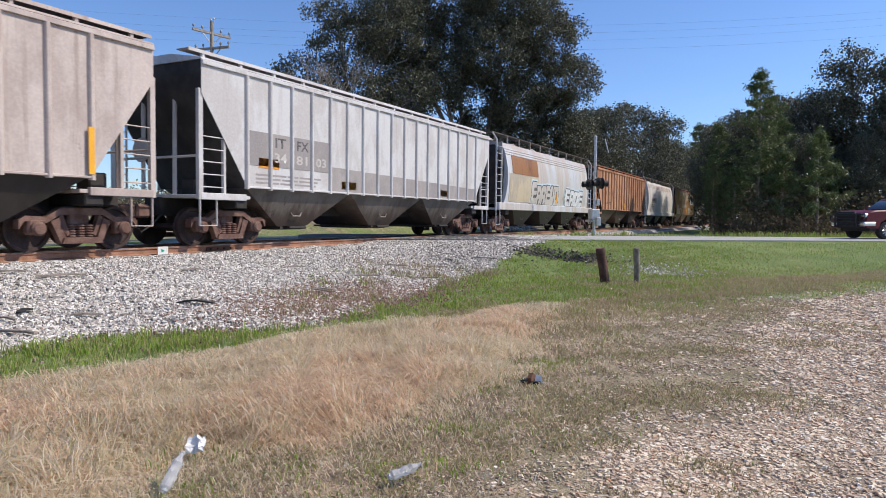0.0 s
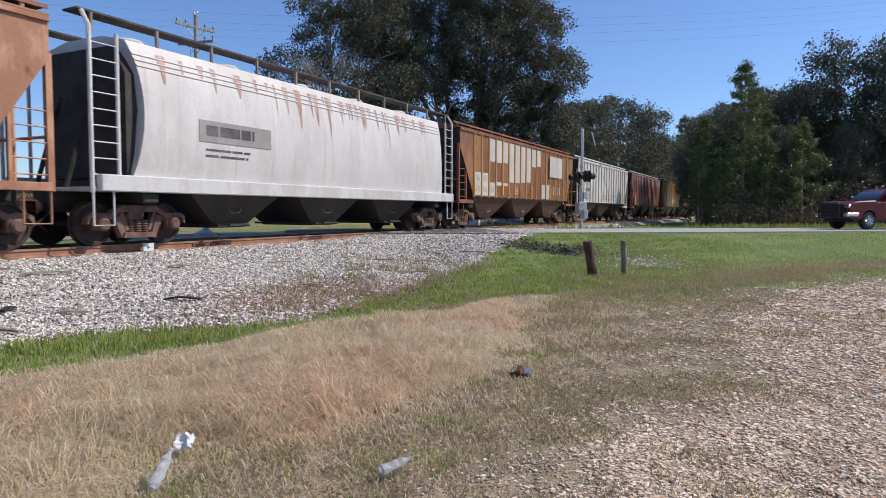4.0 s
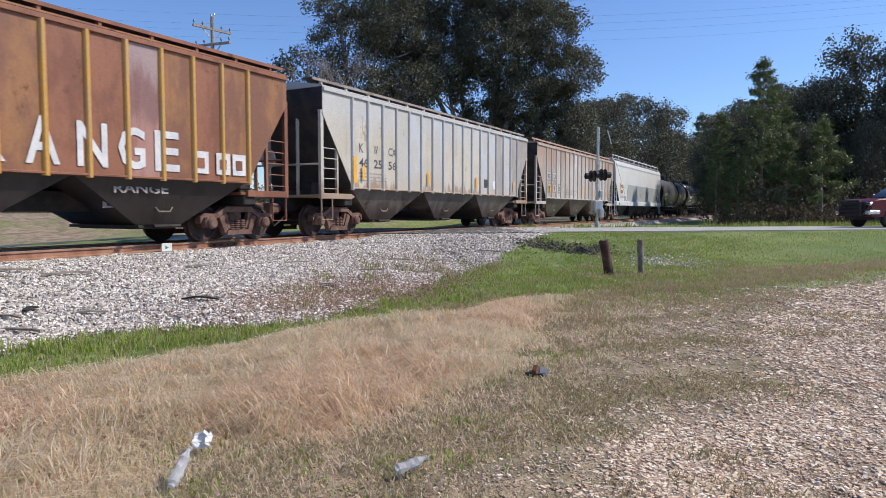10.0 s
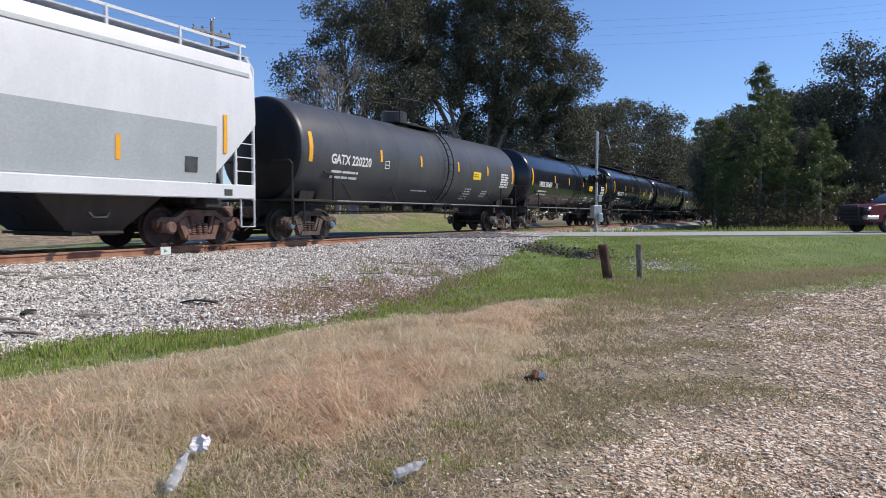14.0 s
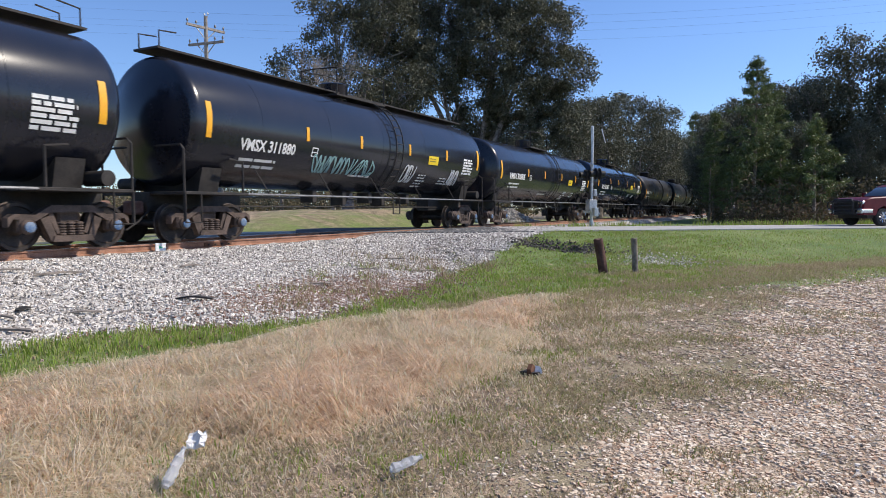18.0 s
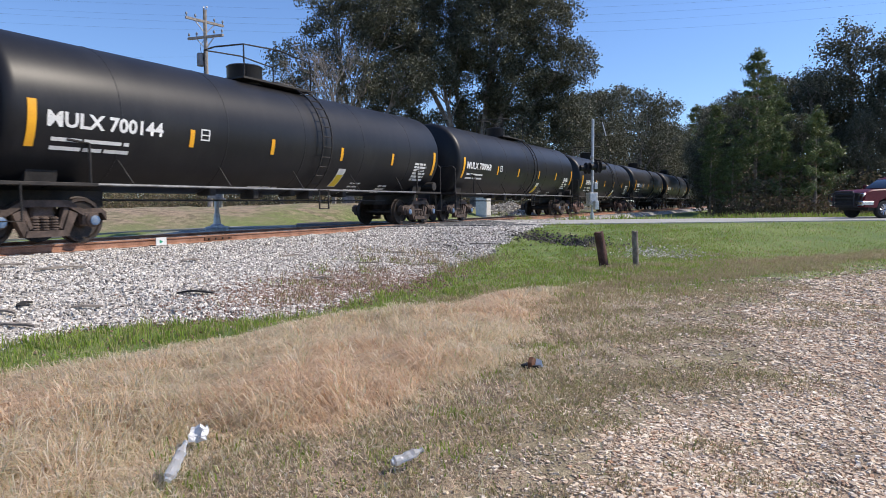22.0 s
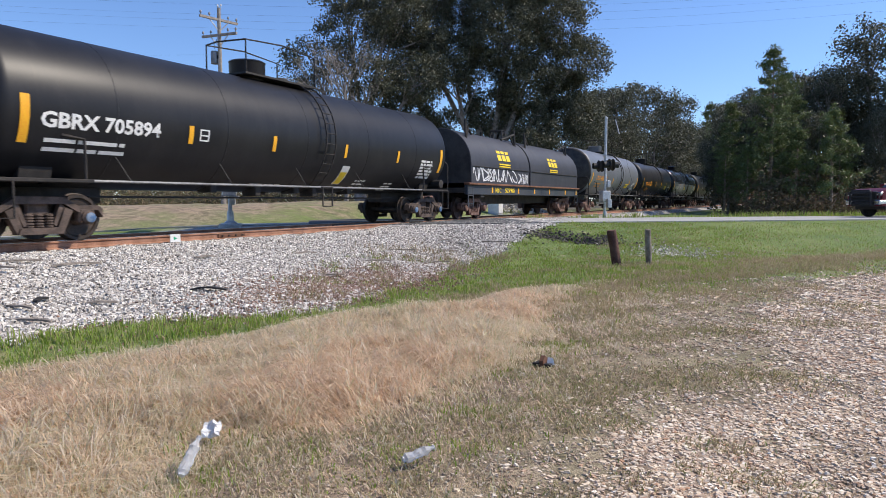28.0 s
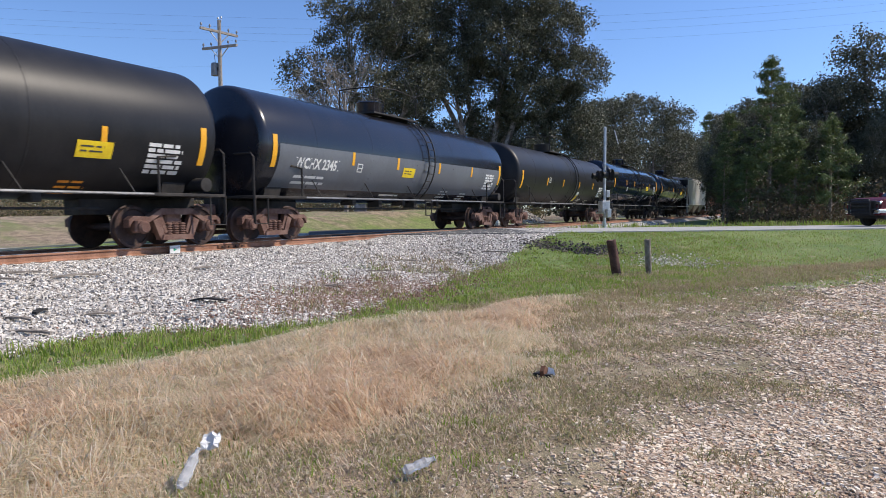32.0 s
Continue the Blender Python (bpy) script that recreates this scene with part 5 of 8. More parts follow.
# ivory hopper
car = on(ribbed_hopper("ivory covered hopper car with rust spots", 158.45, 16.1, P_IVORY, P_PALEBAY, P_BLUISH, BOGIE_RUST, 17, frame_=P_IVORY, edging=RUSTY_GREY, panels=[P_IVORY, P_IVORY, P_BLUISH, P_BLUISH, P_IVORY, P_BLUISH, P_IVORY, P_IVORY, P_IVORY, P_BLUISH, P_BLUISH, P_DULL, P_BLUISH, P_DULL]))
reflectors(car, 8.05, 4)
plate(car, YELLOW, flat(1.638), -6.68, -6.52, 1.6, 2.4, "stripe", "yellow reflective stripe")
for a, tx, zz in ((-6.3, "K", 2.55), (-5.5, "W", 2.55), (-4.65, "CX", 2.55), (-6.3, "46", 2.1), (-5.5, "25", 2.1), (-4.65, "56", 2.1)):
    writing(tx, P_SPRAY_BLACK, car, SIDE, a, zz, 0.24 * len(tx), 0.28)
bars(car, P_GREYBAND, SIDE, -6.3, 1.9, 3, 1.9, 0.04, 0.11, 14)
plate(car, BLACK, SIDE, 2.9, 3.25, 1.75, 2.1, "data_print")
plate(car, WHITE, SIDE, 3.8, 4.25, 1.7, 2.05, "data_panel", "white data panel")
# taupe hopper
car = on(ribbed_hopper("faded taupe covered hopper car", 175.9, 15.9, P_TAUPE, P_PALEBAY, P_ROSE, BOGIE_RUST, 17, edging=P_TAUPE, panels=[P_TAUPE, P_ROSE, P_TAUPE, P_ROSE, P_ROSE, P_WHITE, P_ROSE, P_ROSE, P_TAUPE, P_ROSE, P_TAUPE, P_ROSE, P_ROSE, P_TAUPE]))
for a, tx, zz in ((-6.4, "WO", 2.5), (-5.4, "CX", 2.5), (-6.25, "97", 1.85), (-5.35, "91", 1.85), (-4.4, "02", 1.85)):
    plate(car, P_GREYBAND, SIDE, a - 0.14, a + 0.6, zz - 0.12, zz + 0.4, "letter_patch", "grey lettering patch")
    plate(car, P_LETTER, flat(1.588), a - 0.08, a + 0.54, zz - 0.05, zz + 0.33, "letter_panel")
    writing(tx, P_SPRAY_BLACK, car, flat(1.598), a, zz, 0.45, 0.26)
reflectors(car, 7.95, 5)
bars(car, P_GREYBAND, SIDE, -3.4, 1.9, 3, 2.4, 0.04, 0.11, 15)
plate(car, BLACK, SIDE, 4.2, 4.6, 1.6, 1.95, "data_print")
# clean white hopper with a grey panel
car, f11 = curved_hopper("clean white covered hopper car with grey panel", 194.0, 18.3, P_CLEAN, P_CLEAN, BOGIE_RUST, P_DARKBAY, True)
on(car)
up11 = lambda z: f11(z) + 0.008
plate(car, P_PALE, up11, -5.2, 7.9, 1.5, 2.8, "grey_panel", "flat pale grey panel", 6)
plate(car, P_PALE, up11, -9.0, 9.0, 4.12, 4.22, "grey_line", "", 2)
writing("NCLX", P_SPRAY_BLACK, car, up11, -7.4, 2.5, 0.95, 0.25, bold=0.005)
writing("085", P_SPRAY_BLACK, car, up11, -7.42, 2.08, 0.62, 0.24)
bars(car, P_GREYBAND, up11, -7.55, 1.85, 2, 2.0, 0.04, 0.12, 16)
up12 = lambda z: f11(z) + 0.018
for k, (a, z0) in enumerate(((-7.75, 2.0), (-5.35, 1.95), (-2.9, 1.9), (-0.2, 1.85), (2.4, 1.85), (5.3, 1.85), (8.1, 2.2))):
    plate(car, YELLOW, up12, a, a + 0.11, z0, z0 + (0.9 if k in (0, 6) else 0.5), "stripe", "orange reflective stripe", 3)
plate(car, P_PALE, up11, -6.2, -5.5, 1.5, 1.85, "grey_mark", "", 2)
plate(car, BLACK, flat(1.633), -8.3, -8.05, 1.2, 1.35, "data_print")
plate(car, BLACK, flat(1.633), 8.05, 8.3, 1.2, 1.35, "data_print")
plate(car, BLACK, up12, 7.0, 7.35, 1.7, 2.05, "data_print", "", 2)

# tank cars: label, near stripe, half length, paint, bogies, mark, letter colour, stripe height
for lab, near, half, shell, look_, mk, ink, zs, more in (
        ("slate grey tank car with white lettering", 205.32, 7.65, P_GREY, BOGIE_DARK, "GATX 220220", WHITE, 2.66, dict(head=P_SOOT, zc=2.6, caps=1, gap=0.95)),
        ("black tank car with white lettering", 222.97, 7.65, P_BLACK, BOGIE_DARK, "VMSX 300459", WHITE, 2.74, dict(zc=2.7, caps=1)),
        ("glossy black tank car with a top walkway", 240.41, 7.65, P_BLACK, BOGIE_DARK, "VMSX 310776", WHITE, 2.87, dict(zc=2.86, caps=1, long_walk=True)),
        ("black tank car with graffiti and a top walkway", 257.94, 7.65, P_BLACK, BOGIE_DARK, "VMSX 311880", WHITE, 2.87, dict(zc=2.88, caps=1, long_walk=True)),
        ("black tank car with a round dome", 275.51, 7.65, P_BLACK, BOGIE_DARK, "VMSX 300805", WHITE, 2.64, dict(zc=2.66, caps=1)),
        ("glossy blue-black tank car", 293.13, 7.65, P_BLUE, BOGIE_DARK, "TILX 315652", WHITE, 2.85, dict(zc=2.74, caps=1)),
        ("matt charcoal tank car with large lettering", 310.65, 7.7, P_SOOT, BOGIE_DARK, "MULX 700144", WHITE, 2.24, dict(zc=2.56, caps=1, gap=0.3, wide=2.5, zl=2.2, placard=0)),
        ("matt charcoal tank car with a white placard", 328.23, 7.7, P_SOOT, BOGIE_DARK, "MULX 700068", WHITE, 2.24, dict(zc=2.56, caps=1, gap=0.3, wide=2.5, zl=2.2, placard=0)),
        ("brownish black tank car with white lettering", 345.77, 7.2, P_SOOT, BOGIE_RUST, "GATX 67267", WHITE, 2.1, dict(zc=2.42, gap=0.85, wide=2.0, zl=1.95, placard=0)),
        ("charcoal tank car with rust-red wheels", 362.3, 7.0, P_SOOT, BOGIE_DARK, "TCBX 231043", WHITE, 2.24, dict(zc=2.5, caps=1, gap=0.5, wide=2.5, zl=2.1, placard=0)),
        ("charcoal tank car with white lettering", 378.93, 7.7, P_SOOT, BOGIE_DARK, "GBRX 705839", WHITE, 2.23, dict(zc=2.55, caps=1, gap=0.3, wide=2.5, zl=2.1, placard=0)),
        ("charcoal tank car with a yellow placard", 396.68, 7.7, P_SOOT, BOGIE_DARK, "GBRX 705894", WHITE, 2.23, dict(zc=2.55, caps=1, gap=0.3, wide=2.5, zl=2.1, placard=0)),
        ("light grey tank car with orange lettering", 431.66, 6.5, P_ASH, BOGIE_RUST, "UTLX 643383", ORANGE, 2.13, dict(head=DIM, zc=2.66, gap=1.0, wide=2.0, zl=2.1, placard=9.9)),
        ("dark grey tank car with orange lettering", 446.7, 6.4, P_SOOT, BOGIE_RUST, "UTLX 640303", ORANGE, 2.25, dict(zc=2.57, gap=1.0, wide=1.9, zl=2.05, placard=10.2)),
        ("black tank car with a grey lower half", 461.36, 7.3, P_BLACK, BOGIE_RUST, "WCHX 23451", WHITE, 2.35, dict(zc=2.57, gap=0.85, wide=1.9, zl=1.95, placard=7.0)),
        ("black tank car with white lettering", 478.3, 7.65, P_SOOT, BOGIE_RUST, "", WHITE, 2.3, dict(zc=2.6, placard=0)),
        ("glossy blue-black tank car", 495.8, 7.65, P_BLUE, BOGIE_DARK, "", WHITE, 2.85, dict()),
        ("glossy blue-black tank car", 513.4, 7.65, P_BLUE, BOGIE_DARK, "", WHITE, 2.85, dict())):
    car = on(tank_car(lab, near + half - 0.2, half, shell, look_, mark=mk, ink=ink, zs=zs, **more))
    zc = more.get("zc", 2.86)
    fc = barrel_face(1.53, zc, 0.012)
    if mk == "VMSX 311880":
        scrawl(car, P_MINT, fc, -3.5, 1.85, 3.2, 0.5, 21, 12, 0.05)
        scrawl(car, P_GRAFF, fc, 1.6, 1.75, 0.7, 0.6, 22, 4, 0.05)
        scrawl(car, P_GRAFF, fc, 5.0, 1.75, 0.9, 0.6, 23, 5, 0.05)
    if mk == "WCHX 23451":
        plate(car, P_ASH, barrel_face(1.53, zc, 0.004), -6.9, 7.0, 1.42, 2.55, "grey_panel", "light grey lower panel", 10, 0.002)
# coil car
P_COIL = paint("blue-grey_hood_paint", (0.03, 0.032, 0.042), (0.04, 0.041, 0.05), (0.06, 0.05, 0.045), 0.05, 0.3, 0.55)
P_SILL = paint("dark_blue_sill_paint", (0.03, 0.04, 0.055), (0.045, 0.05, 0.06), (0.1, 0.05, 0.03), 0.2, 0.5, 0.6)
car, h = coil_car("dark coil car with two rounded hoods", 421.05, 14.5, P_COIL, P_SILL)
on(car)
hoodface = lambda z: (1.46 if z < 2.3 else math.sqrt(max(1.465 ** 2 - (z - 2.3) ** 2, 0.01))) + 0.008
for y0 in (-4.0, 2.6):
    logo = part("logo_mark", Geo().add([(hoodface(z) + 0.004, y, z) for y, z in ((y0, 2.55), (y0 + 0.38, 2.55), (y0 + 0.38, 3.0), (y0, 3.0))], [(0, 1, 2, 3)]), LEMON, car, "yellow painted emblem block", smooth=0)
    for k in (1, 2):
        part("logo_block", Geo().add([(hoodface(z) + 0.004, y + 0.48 * k, z) for y, z in ((y0, 2.55), (y0 + 0.38, 2.55), (y0 + 0.38, 3.0), (y0, 3.0))], [(0, 1, 2, 3)]), LEMON, logo, smooth=0)
    for k in (0, 1):
        plate(car, LEMON, hoodface, y0 + 0.05, y0 + 1.3, 2.36 - 0.1 * k, 2.42 - 0.1 * k, "emblem_line", "yellow painted line")
scrawl(car, P_GRAFF, hoodface, -6.6, 1.6, 4.6, 0.55, 31, 9, 0.06)
scrawl(car, P_GRAFF, hoodface, -1.7, 1.58, 1.1, 0.45, 33, 5, 0.06)
writing("NYC", LEMON, car, flat(1.557), -4.55, 1.12, 0.62, 0.22)
writing("527901", LEMON, car, flat(1.557), -3.5, 1.12, 1.15, 0.22)
for k in (-4.95, -2.0, 0.1, 2.3, 4.9, 6.9):
    plate(car, YELLOW, flat(1.556), k, k + 0.14, 1.1, 1.36, "stripe", "yellow reflective stripe")
# hoppers at the far end of the train
on(ribbed_hopper("weathered white covered hopper car far down the train", 536.6, 16.1, P_WHITE, P_PALEBAY, P_WHITE, BOGIE_RUST, 17))
on(ribbed_hopper("rust red covered hopper car far down the train", 554.2, 16.1, P_RED, P_DARKBAY, P_RED, BOGIE_RUST, 17))
on(ribbed_hopper("faded orange covered hopper car far down the train", 571.8, 16.1, P_ORANGE, P_DARKBAY, P_ORANGE, BOGIE_RUST, 17))

# ---- plants and stones ----
RNG = np.random.default_rng(7)
VIEW_R, VIEW_A = np.array((0.8825, 0.4704)), np.array((-0.4704, 0.8825))


def ahead(side, depth):
    """A place on the ground, by metres to the right and ahead of the camera's usual line of sight."""
    return VIEW_R * side + VIEW_A * depth


def speckle(name, colours, rough=0.9, lit=0.0):
    """Colour picked piece by piece from a short list."""
    m, nt, p = base(name, rough)
    geo = nt.nodes.new("ShaderNodeNewGeometry")
    cr = nt.nodes.new("ShaderNodeValToRGB")
    cr.color_ramp.interpolation = "LINEAR"
    while len(cr.color_ramp.elements) < len(colours):
        cr.color_ramp.elements.new(0.5)
    for i, c in enumerate(colours):
        e = cr.color_ramp.elements[i]
        e.position, e.color = i / (len(colours) - 1), (*c, 1)
    nt.links.new(geo.outputs["Random Per Island"], cr.inputs[0])
    col = mix(nt, 0.4, cr.outputs[0], mix(nt, ramp(nt, grain(nt, 30), 0.3, 0.7), (0.25, 0.25, 0.25), (0.75, 0.75, 0.75)), "OVERLAY")
    nt.links.new(col, p.inputs["Base Color"])
    if lit:
        p.inputs["Subsurface Weight"].default_value = 0
        t = nt.nodes.new("ShaderNodeBsdfTranslucent")
        nt.links.new(col, t.inputs[0])
        s = nt.nodes.new("ShaderNodeMixShader")
        s.inputs[0].default_value = lit
        nt.links.new(p.outputs[0], s.inputs[1])
        nt.links.new(t.outputs[0], s.inputs[2])
        nt.links.new(s.outputs[0], nt.nodes["Material Output"].inputs[0])
    return m


STONE_GREY = speckle("crushed_grey_stone", [(0.17, 0.15, 0.13), (0.46, 0.42, 0.37), (0.62, 0.58, 0.52), (0.8, 0.75, 0.68), (0.34, 0.3, 0.26), (0.68, 0.63, 0.57)])
STONE_TAN = speckle("tan_river_gravel", [(0.3, 0.19, 0.125), (0.7, 0.55, 0.39), (0.8, 0.68, 0.52), (0.46, 0.31, 0.2), (0.88, 0.8, 0.67), (0.44, 0.26, 0.155), (0.74, 0.62, 0.47), (0.36, 0.28, 0.21), (0.6, 0.5, 0.39)])
STONE_SOIL = speckle("soil_stained_gravel", [(0.2, 0.14, 0.1), (0.5, 0.39, 0.28), (0.3, 0.21, 0.14), (0.68, 0.58, 0.46), (0.26, 0.19, 0.13), (0.4, 0.29, 0.2)])
DRY_PALE = speckle("pale_straw_grass", [(0.66, 0.54, 0.4), (0.88, 0.76, 0.59), (0.77, 0.65, 0.49), (0.5, 0.48, 0.28), (0.95, 0.88, 0.75)], lit=0.6)
DRY = speckle("dry_straw_grass", [(0.5, 0.35, 0.23), (0.78, 0.6, 0.43), (0.88, 0.73, 0.55), (0.62, 0.44, 0.3), (0.84, 0.7, 0.53)], lit=0.5)
LUSH = speckle("fresh_green_grass", [(0.18, 0.28, 0.04), (0.29, 0.4, 0.07), (0.25, 0.34, 0.055), (0.42, 0.41, 0.17), (0.33, 0.29, 0.15)], lit=0.4)
OLIVE = speckle("mixed_short_weeds", [(0.2, 0.27, 0.07), (0.44, 0.34, 0.22), (0.34, 0.28, 0.17), (0.54, 0.43, 0.29), (0.27, 0.29, 0.1), (0.3, 0.22, 0.15)], lit=0.35)
STRIP = speckle("brown_straw_stalks", [(0.5, 0.38, 0.26), (0.34, 0.25, 0.17), (0.6, 0.48, 0.33), (0.36, 0.36, 0.14), (0.28, 0.2, 0.13)], lit=0.4)
LEAF_BROWN = speckle("dead_brown_brush", [(0.1, 0.07, 0.045), (0.19, 0.13, 0.09), (0.07, 0.055, 0.035), (0.11, 0.11, 0.05)], 0.8, 0.3)
BANK_WEED = speckle("brown_bank_weeds", [(0.24, 0.17, 0.11), (0.4, 0.29, 0.2), (0.24, 0.25, 0.1), (0.48, 0.38, 0.27), (0.3, 0.2, 0.14)], lit=0.35)
LEAF_OAK = speckle("dark_evergreen_oak_leaves", [(0.05, 0.056, 0.03), (0.085, 0.09, 0.05), (0.155, 0.155, 0.105), (0.072, 0.076, 0.046)], 0.58, 0.2)
LEAF_PINE = speckle("pine_needles", [(0.055, 0.085, 0.03), (0.11, 0.15, 0.05), (0.17, 0.21, 0.075), (0.08, 0.105, 0.042)], 0.5, 0.25)
LEAF_STRAW = speckle("straw_brown_brush", [(0.14, 0.11, 0.065), (0.22, 0.17, 0.105), (0.18, 0.145, 0.085), (0.13, 0.135, 0.06), (0.09, 0.08, 0.045)], 0.8, 0.3)
LEAF_BUSH = speckle("brown_green_undergrowth", [(0.08, 0.08, 0.04), (0.2, 0.14, 0.085), (0.1, 0.11, 0.05), (0.26, 0.19, 0.13)], 0.8, 0.25)


def pebbles(name, pts, sizes, material, flat=0.7, tilt=0.7, long=1.5):
    """Broken stones: jittered blocks of uneven length, turned at random, sunk a little."""
    n = len(pts)
    cube = np.array([(x, y, z) for z in (-1, 1) for y in (-1, 1) for x in (-1, 1)], float) * 0.5
    cube[4:, :2] *= 0.78
    v = cube[None] * RNG.uniform(0.45, 1.15, (n, 8, 3)) * sizes[:, None, None]
    v *= np.stack([RNG.uniform(0.9, long, n), RNG.uniform(0.65, 1.05, n), np.ones(n)], -1)[:, None, :]
    a, b = RNG.uniform(0, 6.28, n), RNG.normal(0, 0.5, n) * tilt
    ca, sa, cb, sb = np.cos(a), np.sin(a), np.cos(b), np.sin(b)
    x, y, z = v[..., 0], v[..., 1], v[..., 2] * flat
    y, z = y * cb[:, None] - z * sb[:, None], y * sb[:, None] + z * cb[:, None]
    x, y = x * ca[:, None] - y * sa[:, None], x * sa[:, None] + y * ca[:, None]
    v = np.stack([x, y, z], -1) + pts[:, None, :]
    q = np.array([(4, 5, 7, 6), (0, 1, 5, 4), (2, 6, 7, 3), (0, 4, 6, 2), (1, 3, 7, 5)])
    f = (q[None] + 8 * np.arange(n)[:, None, None]).reshape(-1, 4)
    return arrays(name, v.reshape(-1, 3), f, material)


def blades(name, pts, tall, wide, lean, material, way=None):
    """Grass blades of three triangles each, bent over towards the tip."""
    n = len(pts)
    a = RNG.uniform(0, 6.28, n) if way is None else way
    d = np.stack([np.cos(a), np.sin(a), np.zeros(n)], -1)
    s = RNG.uniform(0, 6.28, n)
    w = np.stack([np.cos(s), np.sin(s), np.zeros(n)], -1) * wide[:, None]
    up = np.array((0, 0, 1.0))
    mid = pts + d * (lean * tall * 0.3)[:, None] + up * (tall * 0.62)[:, None]
    tip = pts + d * (lean * tall)[:, None] + up * (tall * np.clip(1.05 - 0.45 * lean, 0.25, 1))[:, None]
    v = np.stack([pts - w, pts + w, mid - 0.7 * w, mid + 0.7 * w, tip], 1)
    f = np.array([(0, 1, 3), (0, 3, 2), (2, 3, 4)])
    return arrays(name, v.reshape(-1, 3), (f[None] + 5 * np.arange(n)[:, None, None]).reshape(-1, 3), material)


def scatter(n, x0, x1, y0, y1, keep):
    """Random ground places in a rectangle, kept by a share that keep(x, y) gives; denser near the camera."""
    x, y = RNG.uniform(x0, x1, n), RNG.uniform(y0, y1, n)
    ok = RNG.random(n) < keep(x, y)
    x, y = x[ok], y[ok]
    return np.stack([x, y, height(x, y)], -1)


def in_view(x, y, pad=1.0):
    """How thick the ground cover is built: full before the camera, thinner all round."""
    s, d = x * VIEW_R[0] + y * VIEW_R[1], x * VIEW_A[0] + y * VIEW_A[1]
    return np.where((d > 2.4) & (np.abs(s) < 0.73 * d + pad), 1.0, 0.12 * smooth(9, 4, np.hypot(s, d)))


def stuff(name, me, label, category):
    return tagged(new(name, me), label, category, kind="stuff")


# ballast stones on the bank
p = scatter(360000, -12.9, -5.5, 0.0, 34, lambda x, y: zones(x, y)[2] * in_view(x, y) * np.clip(8.5 / np.hypot(x + 3, y), 0.16, 1))
p = p[:72000]
sz = (0.02 + 0.045 * RNG.random(len(p)) ** 1.3) * (1 + 0.6 * smooth(11, 26, p[:, 1]))
stuff("ballast", pebbles("ballast", p + np.stack([0 * sz, 0 * sz, 0.012 + 0.25 * sz * RNG.random(len(p))], -1), sz, STONE_GREY, 0.7, 0.9), "loose grey crushed stone ballast beside the track", "ballast")
p = scatter(9000, -15.2, -11.6, 4, 60, lambda x, y: 1.0 * in_view(x, y))
stuff("ballast_between_rails", pebbles("ballast_between_rails", p + (0, 0, 0.01), RNG.uniform(0.05, 0.09, len(p)), STONE_GREY), "grey stone ballast between rusty rails", "ballast")
# gravel of the lot
p = scatter(900000, -3.6, 7.0, -0.5, 21, lambda x, y: zones(x, y)[0] ** 1.9 * in_view(x, y, 0.3) * np.clip((3.8 / np.hypot(x, y)) ** 1.4, 0.07, 1) * (0.55 + 0.45 * smooth(-0.5, 0.4, wobble(x, y, 1.6, 6.0))))[:80000]
sz = (0.009 + 0.029 * RNG.random(len(p)) ** 1.9) * (1 + 1.5 * smooth(3.5, 16, p[:, 1]))
stuff("gravel", pebbles("gravel", p + (0, 0, 0.004), sz, STONE_TAN, 0.45, 0.3, 1.6), "tan and white gravel of a parking lot", "gravel")
# small stones in the soil between the straw and the lot
p = scatter(420000, -3.8, 3.0, 2.0, 15, lambda x, y: in_view(x, y, 0.3) * smooth(-0.2, 0.5, x - straw_edge(y)) * smooth(0.6, -0.2, x - lot_edge(y)) * np.clip((4.2 / np.hypot(x, y)) ** 1.3, 0.1, 1) * (0.25 + 0.75 * smooth(-0.4, 0.4, wobble(x, y, 2.3, 3.0))))[:30000]
sz = (0.006 + 0.02 * RNG.random(len(p)) ** 2.4) * (1 + 1.3 * smooth(3.5, 14, p[:, 1]))
stuff("loose_stones", pebbles("loose_stones", p + (0, 0, 0.003), sz, STONE_SOIL, 0.45, 0.3, 1.6), "small tan stones trodden into brown soil", "gravel")

# dry grass: pale straw that stands and rosy straw that lies matted in drifts
DRIFTS = ((-3.3, 4.5, 0.7, 1.3), (-3.6, 8.8, 0.6, 1.4), (-4.9, 2.5, 0.6, 0.7))


def drift(x, y):
    return np.clip(sum(np.exp(-((x - a) / w) ** 4 - ((y - b) / d) ** 4) for a, b, w, d in DRIFTS) + 0.25 * wobble(x, y, 2.1, 4.4), 0, 1)


def straw_share(x, y):
    return zones(x, y)[1] * np.maximum(smooth(0.25, -0.25, x - straw_edge(y) + 0.25 * wobble(x, y, 2.5, 1.0)), 0.2 * smooth(0.5, -0.3, x - thin_edge(y) + 0.5 * wobble(x, y, 1.9, 2.0))) * in_view(x, y, 0.5) * np.clip(5.2 / np.hypot(x, y), 0.2, 1)


